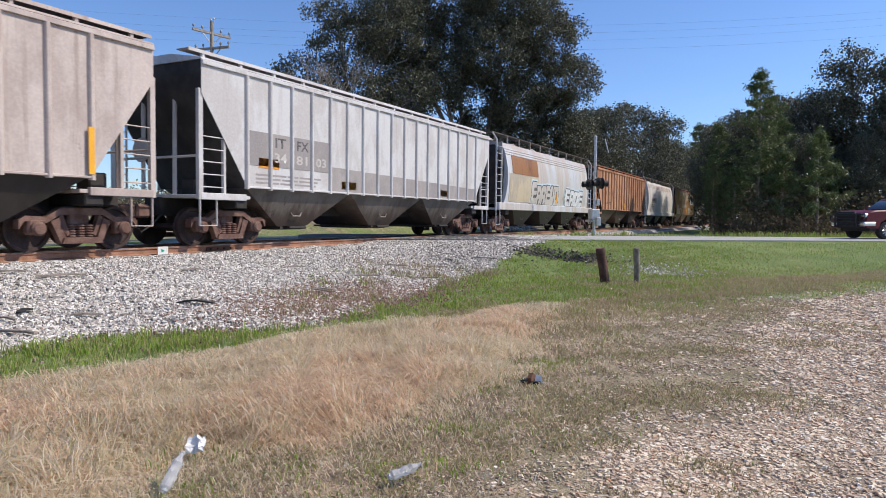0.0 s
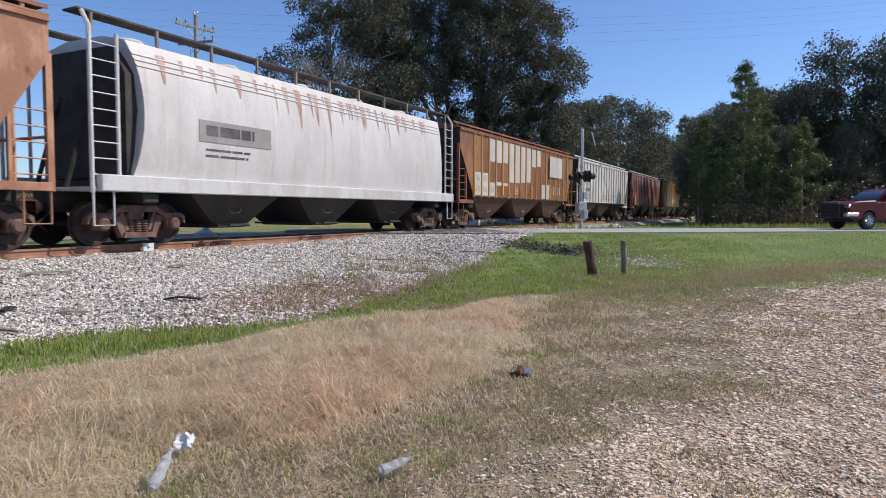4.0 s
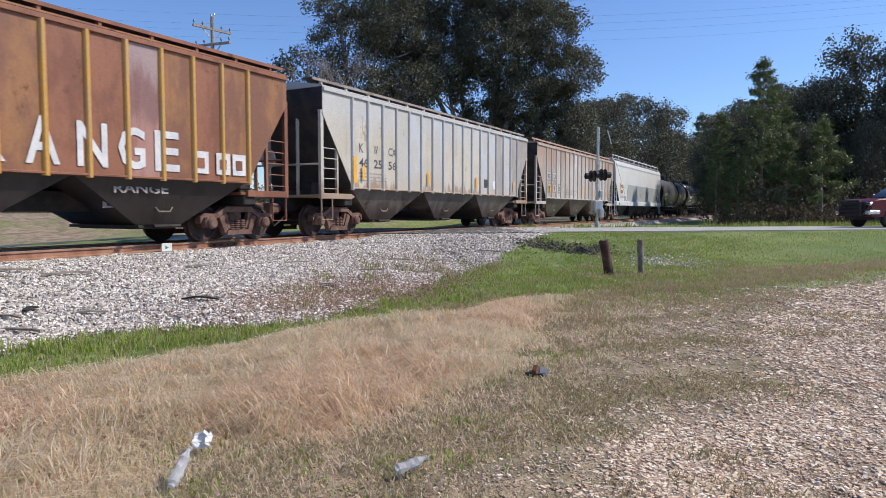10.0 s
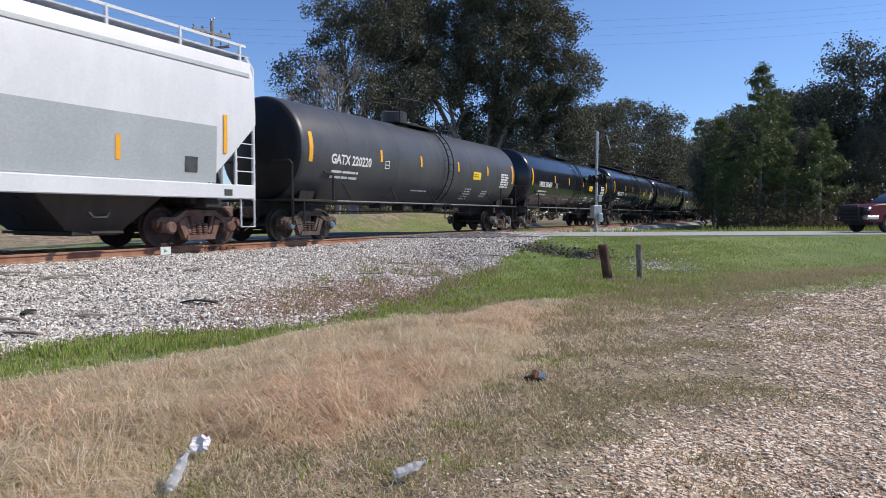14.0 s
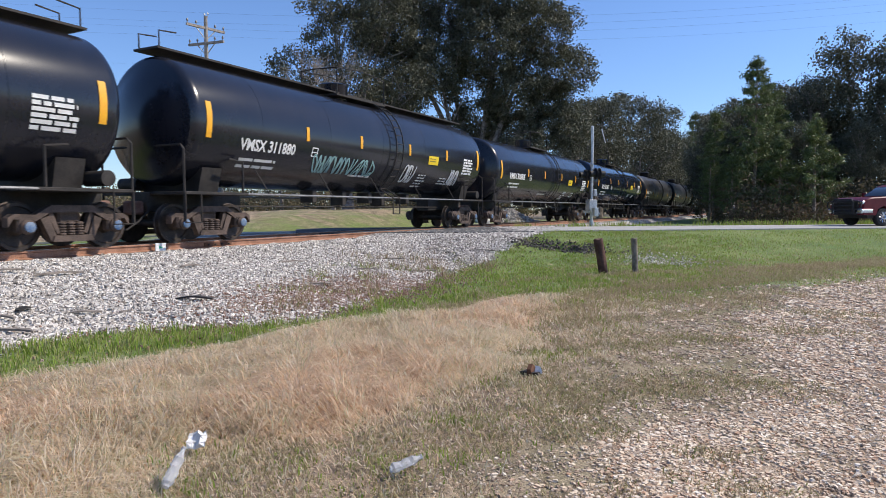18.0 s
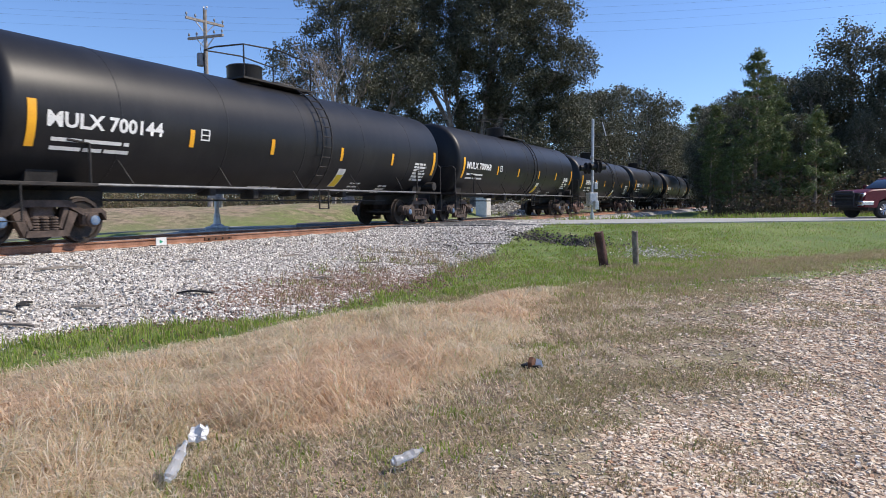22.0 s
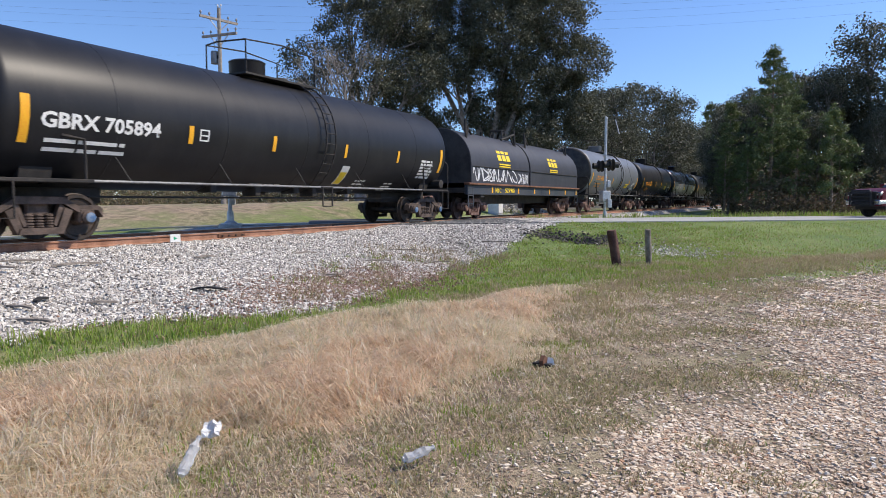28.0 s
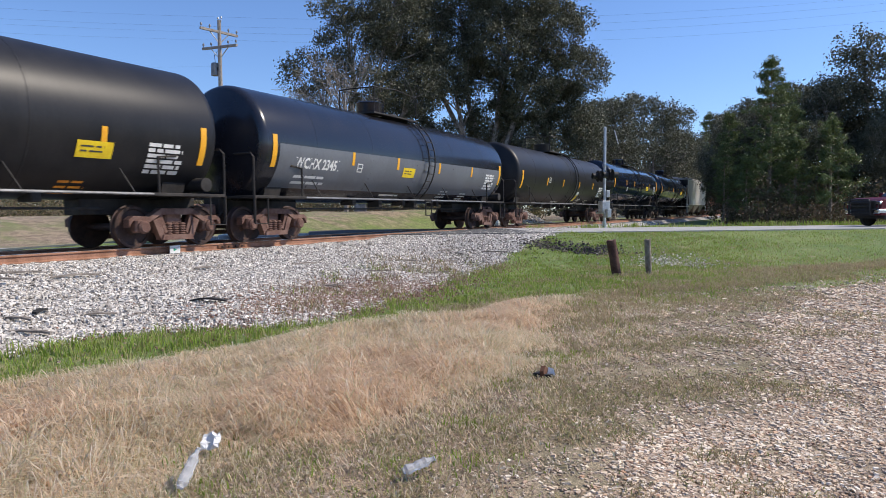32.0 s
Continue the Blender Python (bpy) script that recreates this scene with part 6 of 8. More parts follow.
for name, tint, lo, hi, lean0, lean1, label in (("pale_dry_grass", DRY_PALE, 0.14, 0.36, 0.5, 2.0, "pale straw-coloured dry grass"),
                                                ("matted_dry_grass", DRY, 0.12, 0.34, 0.9, 2.2, "matted rosy tan dry grass")):
    rosy = name == "matted_dry_grass"
    p = scatter(620000, -8.0, 0.0, 0.5, 14.5, lambda x, y: straw_share(x, y) * (0.12 + 0.88 * drift(x, y) if rosy else (1 - 0.75 * drift(x, y)) * (0.35 + 0.65 * smooth(-0.5, 0.3, wobble(x, y, 1.1, 9.0)))))
    thick = smooth(0.0, -0.7, p[:, 0] - straw_edge(p[:, 1]) + 0.3 * wobble(p[:, 0], p[:, 1], 1.5, 1.0)) * smooth(-0.1, 0.7, p[:, 0] - green_end(p[:, 1])) * (0.55 + 0.45 * smooth(-0.4, 0.4, wobble(p[:, 0], p[:, 1], 1.9, 3.0)))
    tall = RNG.uniform(0.02, 0.07, len(p)) * (1 + thick) + RNG.uniform(lo * 0.4, hi - 0.1, len(p)) * thick
    way = (3.6 if rosy else 2.9) + 0.7 * wobble(p[:, 0], p[:, 1], 1.3, 4.0) + RNG.normal(0, 0.7 if rosy else 1.5, len(p))
    stuff(name, blades(name, p, tall, RNG.uniform(0.0016, 0.004, len(p)) * (1 + 0.12 * np.hypot(p[:, 0], p[:, 1])), RNG.uniform(lean0, lean1, len(p)), tint, way), label, "grass")
# green blades in the ditch and among the straw
TUFTS = ((-3.0, 2.55, 0.3, 0.16), (-2.65, 3.1, 0.3, 0.15), (-2.2, 3.3, 0.35, 0.2), (-2.1, 2.9, 0.3, 0.15), (-2.05, 4.2, 0.3, 0.14), (-1.55, 4.4, 0.3, 0.12), (-4.9, 3.0, 0.35, 0.3), (-4.5, 4.6, 0.5, 0.4), (-1.85, 3.6, 0.25, 0.15), (-2.2, 5.3, 0.3, 0.2), (-2.3, 6.6, 0.4, 0.3))
p = scatter(260000, -9.5, -0.5, 0.5, 26, lambda x, y: (1 - zones(x, y)[2]) * (1 - zones(x, y)[0]) * in_view(x, y, 0.5) * np.clip(8.0 / np.hypot(x, y), 0.2, 1) * np.where(x < green_end(y) + 0.4 * wobble(x, y, 1.4, 3.0), 0.3 + 0.7 * smooth(-0.4, 0.4, wobble(x, y, 1.7, 5.0) + 0.4 * wobble(x, y, 4.3, 1.0)), 0.3 * smooth(0.1, 0.6, wobble(x, y, 1.2, 2.0)) * smooth(-2.6, -3.4, x) + 0.05 + 0.6 * smooth(11, 14, y - 0.3 * x) + 0.85 * np.clip(sum(np.exp(-((x - a) / w) ** 2 - ((y - b) / d) ** 2) for a, b, w, d in TUFTS), 0, 1)) * smooth(-0.5, -2.5, x - 1.2 * smooth(6, 5, y)))
tall = RNG.uniform(0.02, 0.1, len(p)) * (1 - 0.3 * smooth(14, 18, p[:, 1])) * (0.6 + 0.9 * smooth(-0.3, 0.5, wobble(p[:, 0], p[:, 1], 1.9, 8.0))) * (1 - 0.5 * smooth(-3.6, -2.8, p[:, 0]) * smooth(9, 7, p[:, 1])) * (1 + 0.55 * smooth(0.2, -0.2, p[:, 0] - green_end(p[:, 1])) * smooth(11, 8, p[:, 1]))
stuff("green_grass", blades("green_grass", p, tall, RNG.uniform(0.002, 0.005, len(p)) * (1 + 0.1 * np.hypot(p[:, 0], p[:, 1])), RNG.uniform(0.1, 0.9, len(p)), LUSH), "fresh green grass along the ditch", "grass")
p = scatter(90000, -6.0, 14.0, 13.5, 36, lambda x, y: in_view(x, y, 1) * (np.abs(road_off(x, y)) > 2.9) * (1 - zones(x, y)[2]) * (1 - 0.85 * zones(x, y)[0]) * (0.25 + 0.75 * smooth(-0.5, 0.3, wobble(x, y, 0.9, 7.0) + 0.5 * wobble(x, y, 2.6, 3.0))) * smooth(12.5, 16.5, y - 0.2 * x))
stuff("lawn_grass", blades("lawn_grass", p, RNG.uniform(0.02, 0.09, len(p)), RNG.uniform(0.004, 0.01, len(p)), RNG.uniform(0.1, 0.9, len(p)), LUSH), "short green grass on the road bank", "grass")
# taller grass along the far edge of the road
t_, q_ = RNG.uniform(6.5, 75, 16000), RNG.uniform(2.8, 6.0, 16000)
x_, y_ = ROAD_AT[0] + ROAD_U[0] * t_ + ROAD_N[0] * q_, ROAD_AT[1] + ROAD_U[1] * t_ + ROAD_N[1] * q_
ok = smooth(-0.5, 0.2, wobble(x_, y_, 0.35, 2.0)) > RNG.random(16000)
p = np.stack([x_, y_, height(x_, y_)], -1)[ok]
stuff("roadside_grass", blades("roadside_grass", p, RNG.uniform(0.12, 0.42, len(p)), RNG.uniform(0.012, 0.022, len(p)), RNG.uniform(0.1, 0.8, len(p)), LUSH), "tall green grass along the road", "grass")
# straw in bands between the lot and the lawn, and thinly on the lawn
p = scatter(230000, -5.5, 4.5, 8.5, 26, lambda x, y: in_view(x, y, 0.6) * (np.abs(road_off(x, y)) > 3.2) * (1 - zones(x, y)[2]) * (1 - 0.8 * zones(x, y)[0]) * np.clip(smooth(0.15, 0.6, wobble(x, y, 0.7, 2.5) + 0.5 * wobble(x, y, 2.2, 6.0)) * 0.5 * smooth(24, 18, y) + smooth(1.7, 0.3, np.abs(y - 2.0 * x - 18.0 + 1.6 * wobble(x, y, 0.9, 1.0)) / 1.4) * (0.35 + 0.65 * smooth(-0.3, 0.3, wobble(x, y, 1.7, 4.0))) + 0.03, 0, 1))
stuff("straw_strip", blades("straw_strip", p, RNG.uniform(0.03, 0.15, len(p)), RNG.uniform(0.003, 0.006, len(p)), RNG.uniform(0.4, 1.8, len(p)), STRIP), "thin straw and brown stalks at the lawn's edge", "grass")
# low olive and brown weeds: over the thin gravel, in patches on the lot and on the dirty part of the bank
PATCHES = ((-0.25, 6.4, 0.5, 0.28), (0.62, 11.3, 0.8, 0.35), (-0.95, 5.9, 0.4, 0.3), (-1.16, 4.5, 0.22, 0.12), (-0.44, 4.4, 0.2, 0.12), (-1.6, 5.4, 0.5, 0.35), (0.1, 9.4, 0.7, 0.25), (-0.9, 8.4, 0.6, 0.3), (-0.1, 3.9, 0.25, 0.15))


def weed_share(x, y):
    spot = sum(np.exp(-((x - a) / w) ** 2 - ((y - b) / d) ** 2) for a, b, w, d in PATCHES)
    strip_ = smooth(-0.5, 0.1, x - straw_edge(y)) * smooth(0.5, -0.5, x - thin_edge(y) - 0.25 + 0.9 * wobble(x, y, 1.9, 3.0))
    return np.clip(0.9 * spot + strip_ * (0.3 + 0.7 * smooth(-0.35, 0.45, wobble(x, y, 1.3, 8.0) + 0.4 * wobble(x, y, 3.7, 1.0))), 0, 1) * in_view(x, y, 0.4)


p = scatter(330000, -5.0, 2.5, 1.0, 14, lambda x, y: weed_share(x, y) * np.clip(5.5 / np.hypot(x, y), 0.3, 1))
stuff("short_weeds", blades("short_weeds", p, RNG.uniform(0.012, 0.06, len(p)), RNG.uniform(0.0015, 0.0035, len(p)) * (1 + 0.1 * p[:, 1]), RNG.uniform(0.4, 2.0, len(p)), OLIVE), "thin low weeds in gravelly soil", "weeds")
p = scatter(15000, -10.8, -5.0, 8.5, 20, lambda x, y: in_view(x, y, 0.4) * (0.9 - 0.9 * smooth(0.15, 0.6, zones(x, y)[2])) * smooth(-10.6, -9.0, x) * smooth(-6.6, -7.2, x) * smooth(18, 16.5, y) * smooth(0.1, 0.5, 0.5 + wobble(x, y, 1.1, 3.0)))
tufts = np.concatenate([RNG.normal((-7.5, 10.4), (0.5, 1.3), (900, 2)), RNG.normal((-8.7, 14.6), (0.8, 1.2), (1300, 2)), RNG.normal((-6.9, 8.2), (0.25, 1.0), (500, 2))])
tufts = tufts[wobble(tufts[:, 0], tufts[:, 1], 1.9, 2.0) > -0.1]
p = np.concatenate([p, np.stack([tufts[:, 0], tufts[:, 1], height(tufts[:, 0], tufts[:, 1]) + 0.01], -1)])
stuff("bank_weeds", blades("bank_weeds", p, RNG.uniform(0.05, 0.24, len(p)), RNG.uniform(0.003, 0.006, len(p)) * (1 + 0.05 * p[:, 1]), RNG.uniform(0.3, 1.5, len(p)), BANK_WEED), "brown weeds on the dirty foot of the ballast", "weeds")


def leaves(centres, spread_, count, size, rng, squash=0.8, long=1.6):
    """Leaf sprays of four-cornered leaves about clump centres."""
    n = len(centres) * count
    c = np.repeat(centres, count, 0) + rng.normal(0, 1, (n, 3)) * spread_ * np.array((1, 1, squash))
    a = rng.normal(0, 1, (n, 3)) + np.array((0, 0, 0.1))
    a /= np.linalg.norm(a, axis=1)[:, None]
    b = np.cross(a, rng.normal(0, 1, (n, 3)))
    b /= np.linalg.norm(b, axis=1)[:, None] + 1e-9
    s = (rng.uniform(0.6, 1.3, n) * size)[:, None]
    v = np.stack([c - a * s * long * 0.5, c + b * s * 0.5, c + a * s * long * 0.5, c - b * s * 0.42], 1)
    return v.reshape(-1, 3), np.arange(4 * n).reshape(-1, 4)


def limbs(g, foot, lobes, rng, trunk_r, forks=3):
    """A trunk that splits into crooked limbs reaching each lobe of the crown."""
    foot = Vector(foot)
    low = min(z for _, _, z, _ in lobes)
    fork = foot + Vector((rng.uniform(-0.3, 0.3), rng.uniform(-0.3, 0.3), max(1.6, low * 0.35)))
    g.tube([foot - Vector((0, 0, 0.3)), foot + (fork - foot) * 0.12, fork], trunk_r * 1.35, 9, trunk_r * 0.8)
    for x, y, z, r in lobes:
        end = foot + Vector((x, y, z))
        bend = fork.lerp(end, 0.45) + Vector((rng.uniform(-0.7, 0.7), rng.uniform(-0.7, 0.7), rng.uniform(-0.2, 0.9)))
        g.tube([fork - Vector((0, 0, 0.3)), fork.lerp(bend, 0.5) + Vector((rng.uniform(-0.3, 0.3), 0, 0.2)), bend, bend.lerp(end, 0.6), end], trunk_r * 0.5, 6, 0.05)
        for _ in range(forks + 3):
            d = Vector(rng.normal(0, 1, 3)).normalized()
            a = bend.lerp(end, rng.uniform(0.1, 0.9))
            tip = end + d * r * 0.95
            g.tube([a, a.lerp(tip, 0.5) + Vector(rng.normal(0, 0.3, 3)), tip], 0.07, 5, 0.012)


def oak(name, label, lobes, seed, trunk_r, clumps=185, count=88, size=0.118, material=LEAF_OAK, cat="tree"):
    rng = np.random.default_rng(seed)
    tree = thing(name, label, cat, "trees round the crossing")
    g = Geo()
    limbs(g, (0, 0, 0), lobes, rng, trunk_r)
    part("trunk", g, BARK, tree, "grey-brown trunk and crooked limbs")
    cs = []
    for x, y, z, r in lobes:
        k = int(clumps * (r / 3) ** 2)
        d = rng.normal(0, 1, (k, 3))
        d /= np.linalg.norm(d, axis=1)[:, None]
        cs.append(np.array((x, y, z)) + d * (r * rng.uniform(0.35, 1.08, k) ** 0.6)[:, None] * np.array((1, 1, 0.85)))
    v, f = leaves(np.concatenate(cs), 0.3, count, size, rng)
    part("crown", arrays("crown", v, f, material), None, tree, "dense dark evergreen crown of small leaves")
    return tree


def pine(name, label, tall, wide, seed, bare=0.25):
    """A pine with tiers of upswept branches, each ending in tufts of long needles, and gaps between the tiers."""
    rng = np.random.default_rng(seed)
    tree = thing(name, label, "tree", "trees round the crossing")
    g = Geo().tube([(0, 0, -0.3), (rng.uniform(-0.1, 0.1), 0.05, tall * 0.5), (rng.uniform(-0.2, 0.2), 0, tall)], 0.13 + tall * 0.005, 7, 0.03)
    cs = []
    z = tall * bare
    while z < tall - 0.3:
        k = (z - tall * bare) / (tall * (1 - bare))
        turn = rng.uniform(0, 6.28)
        whorl = int(rng.integers(3, 6))
        for i in range(whorl):
            a = turn + 6.28 * i / whorl + rng.normal(0, 0.35)
            reach = wide * (0.85 + 0.5 * k) * (1 - k) ** 0.9 * rng.uniform(0.35, 1.2) + 0.2
            tip = Vector((math.cos(a) * reach, math.sin(a) * reach, z + reach * rng.uniform(0.05, 0.55)))
            g.tube([(0, 0, z), tip * 0.5 + Vector((0, 0, z * 0.5 - 0.05)), tip], 0.035, 4, 0.01)
            for t in (0.45, 0.65, 0.85, 1.0):
                for _ in range(2):
                    cs.append((tip.x * t + rng.normal(0, 0.2 * t), tip.y * t + rng.normal(0, 0.2 * t), z + (tip.z - z) * t + rng.normal(0.08, 0.1)))
        z += rng.uniform(0.55, 1.0)
    cs += [(0, 0, tall - 0.1), (0, 0, tall + 0.15)]
    part("trunk", g, PINE_BARK, tree, "straight slender pine trunk")
    v, f = leaves(np.array(cs), 0.15, 20, 0.08, rng, 0.8, 4.2)
    part("crown", arrays("crown", v, f, LEAF_PINE), None, tree, "green needle crown")
    return tree


def stand(tree, side, depth, turn=0.0, scale=1.0):
    x, y = ahead(side, depth)
    tree.matrix_basis = pose(x, y, float(height(x, y)), 0, 0, turn) @ Matrix.Scale(scale, 4)
    return tree


def again(tree, side, depth, turn, scale, label=""):
    x, y = ahead(side, depth)
    t = copy_thing(tree, pose(x, y, float(height(x, y)), 0, 0, turn))
    t.scale = (scale, scale, scale)
    return tagged(t, label)


FACE = 28.06
big_oak = oak("oak_tree", "huge dark live oak with a spreading crown", [(-6.5, 0, 15.5, 3.6), (-2.5, 1, 18.2, 3.6), (2, 0, 18.6, 3.4), (5, 0, 15.6, 3.2), (6.8, 0, 12, 2.4), (5.8, 1, 8.8, 2.6), (-3.2, -1, 12, 3.0),
              (1, -1, 13.8, 3.4), (3, 0, 10, 3.0), (-7.2, 1, 10.6, 2.8), (0, 1, 8, 2.4), (7.4, 0, 7, 1.8), (-4.5, 0, 7.2, 1.8), (3.6, -1, 6.0, 1.9)], 11, 0.7)
stand(big_oak, 3.2, 54, FACE)
left_oak = oak("oak_tree", "tall live oak with bare limbs showing", [(-3.4, 0, 11, 2.5), (-4.0, 1, 8, 1.9), (-0.3, 0, 13.3, 2.8), (3, 1, 14.6, 2.9), (1, -1, 9.5, 2.2), (-1.2, 0, 15.8, 2.2), (4.5, 0, 10, 2.3), (3, 1, 18, 2.5), (-2.4, 0, 5.6, 1.6), (2.5, 0, 6.0, 1.5)], 12, 0.5, 105, 70)
stand(left_oak, -6.9, 50, FACE)
round_oak = oak("oak_tree", "dark rounded oak beside the railway", [(-2.6, 0, 8, 2.4), (0, 0, 11, 2.7), (2.6, 0, 8.4, 2.5), (0, -1, 6.4, 2.6), (1.2, 1, 12.6, 1.9), (-1.6, 0, 12, 1.6), (-2.2, 0, 4.2, 1.8), (2.2, 0, 4.2, 1.9)], 13, 0.35, 125, 46, 0.128)
stand(round_oak, 35.6, 62, 40, 0.98)
far_oak = oak("oak_tree", "dark rounded oak far behind the crossing", [(-2.6, 0, 8, 2.4), (0, 0, 11, 2.7), (2.6, 0, 8.4, 2.5), (0, -1, 6.4, 2.6), (1.2, 1, 12.6, 1.9), (-1.6, 0, 12, 1.6), (-2.2, 0, 4.2, 1.8), (2.2, 0, 4.2, 1.9)], 14, 0.35, 120, 34, 0.145)
stand(far_oak, 20.5, 84, 20, 1.12)
for side, depth, turn, k in ((17.5, 72, 120, 0.95), (30.1, 100, 200, 1.3), (37.5, 115, 300, 1.32), (41.7, 122, 70, 1.13), (47.0, 132, 150, 1.2), (56.6, 150, 260, 1.27), (62.0, 160, 30, 1.25), (86.0, 205, 100, 1.45), (13.5, 66, 250, 0.8),
                             (39.6, 61, 140, 1.24), (42.0, 58, 220, 1.16), (46.0, 61, 280, 1.2), (37.0, 66, 10, 1.02), (50.0, 62, 310, 1.1), (36, 56, 60, 0.62), (32.8, 69, 130, 0.8), (35.0, 70, 250, 1.0), (27.0, 66, 330, 0.5), (41, 56, 300, 0.6), (31.5, 57, 210, 0.6), (56, 66, 190, 1.2), (-12.5, 95, 80, 0.7), (-4, 84, 170, 0.9), (8, 80, 10, 0.95)):
    again(round_oak if depth < 65 else far_oak, side, depth, turn, k)
pine_a = stand(pine("pine_tree", "tall green pine beside the road", 13.8, 2.9, 21, 0.26), 26.7, 56)
pine_b = stand(pine("pine_tree", "slender young pine with bright needles", 8.4, 2.3, 22, 0.16), 29.6, 52)
for src, side, depth, turn, k in ((pine_a, 23.4, 57, 80, 0.5), (pine_a, 25.0, 60, 160, 0.72), (pine_a, 29.2, 59, 110, 0.9), (pine_a, 31.8, 62, 20, 0.8), (pine_b, 24.2, 54.5, 90, 0.7), (pine_b, 27.6, 53.5, 200, 0.85), (pine_b, 32.2, 55.5, 300, 0.8), (pine_a, 52.5, 136, 10, 1.5)):
    again(src, side, depth, turn, k)
for side, depth, turn, k in ((28.0, 66, 40, 0.72), (30.5, 65, 190, 0.85), (33.0, 78, 290, 0.95), (38.0, 90, 90, 1.05), (44, 104, 20, 1.15)):
    again(far_oak, side, depth, turn, k)


def undergrowth(name, spots, tall, seed, material, label, size=0.16, count=26):
    rng = np.random.default_rng(seed)
    c = np.array([(x, y, float(height(x, y)) + rng.uniform(0.1, 1.0) ** 1.5 * tall) for x, y in spots])
    v, f = leaves(c, 0.4, count, size, rng)
    return stuff(name, arrays(name, v, f, material), label, "undergrowth")


RB = np.random.default_rng(31)
undergrowth("undergrowth", [ahead(RB.uniform(24.2, 66), RB.uniform(52, 63)) for _ in range(1500)], 3.4, 5, LEAF_BUSH, "tangled dark undergrowth below the trees")
undergrowth("dead_brush", [ahead(RB.uniform(22.5, 60), RB.uniform(49.5, 53)) for _ in range(700)], 1.5, 9, LEAF_BROWN, "brown dead brush at the foot of the trees", 0.12, 26)
undergrowth("hedge", [ahead(RB.uniform(-70, 8), RB.uniform(52, 92)) for _ in range(3000)], 3.2, 6, LEAF_STRAW, "rough straw brown brush beyond the track", 0.15, 36)
undergrowth("far_wood", [ahead(s, 118 + RB.uniform(0, 20)) for s in RB.uniform(-190, 0, 900)], 4.5, 10, LEAF_OAK, "low dark wood far beyond the track", 0.4, 26)
undergrowth("forest_edge", [ahead(s, 105 + 0.75 * s + RB.uniform(0, 20)) for s in RB.uniform(-5, 260, 1900)], 8.5, 8, LEAF_OAK, "dark wood beyond the crossing", 0.4, 30)

spots = [ahead(s, s / RB.uniform(0.33, 0.47)) for s in RB.uniform(45, 95, 900)]
undergrowth("wood_behind", [q for q in spots if abs(q[0] - TRACK_X) > 6], 8.0, 12, LEAF_OAK, "dark wood on both sides of the far track", 0.4, 26)


def bare_tree(side, depth, tall, seed):
    rng = np.random.default_rng(seed)
    tree = thing("bare_tree", "leafless grey tree with fine twigs", "tree", "trees round the crossing")
    g = Geo()

    def grow(a, d, ln, r, level):
        b = a + d * ln
        g.tube([a, a.lerp(b, 0.5) + Vector(rng.normal(0, 0.05 * ln, 3)), b], r, 5 if level > 2 else 3, r * 0.6)
        if level:
            for _ in range(4 if level > 1 else 3):
                grow(a.lerp(b, rng.uniform(0.4, 1)), (d + Vector(rng.normal(0, 0.6, 3)) + Vector((0, 0, 0.1))).normalized(), ln * rng.uniform(0.5, 0.78), max(r * 0.55, 0.014), level - 1)
    grow(Vector((0, 0, -0.2)), Vector((0, 0, 1)), tall * 0.34, 0.17, 5)
    part("trunk", g, PALE_BARK, tree)
    return stand(tree, side, depth)


bare_tree(-14.2, 60, 16.5, 41)
bare_tree(-7.4, 46, 16.5, 43)

# ---- things beside the track ----
def ground_at(x, y):
    return float(height(x, y))


SIGNAL_BLACK = surface("matt_black_signal_paint", (0.012, 0.012, 0.012), (0.025, 0.025, 0.025), 6, 0.6, 0, 0.1)
LENS_RED = surface("dark_red_lens", (0.12, 0.008, 0.008), (0.16, 0.012, 0.012), 6, 0.2, 0, 0.05)
GREEN_TAG = surface("green_painted_tag", (0.02, 0.3, 0.16), (0.03, 0.36, 0.2), 8, 0.5, 0, 0.05)


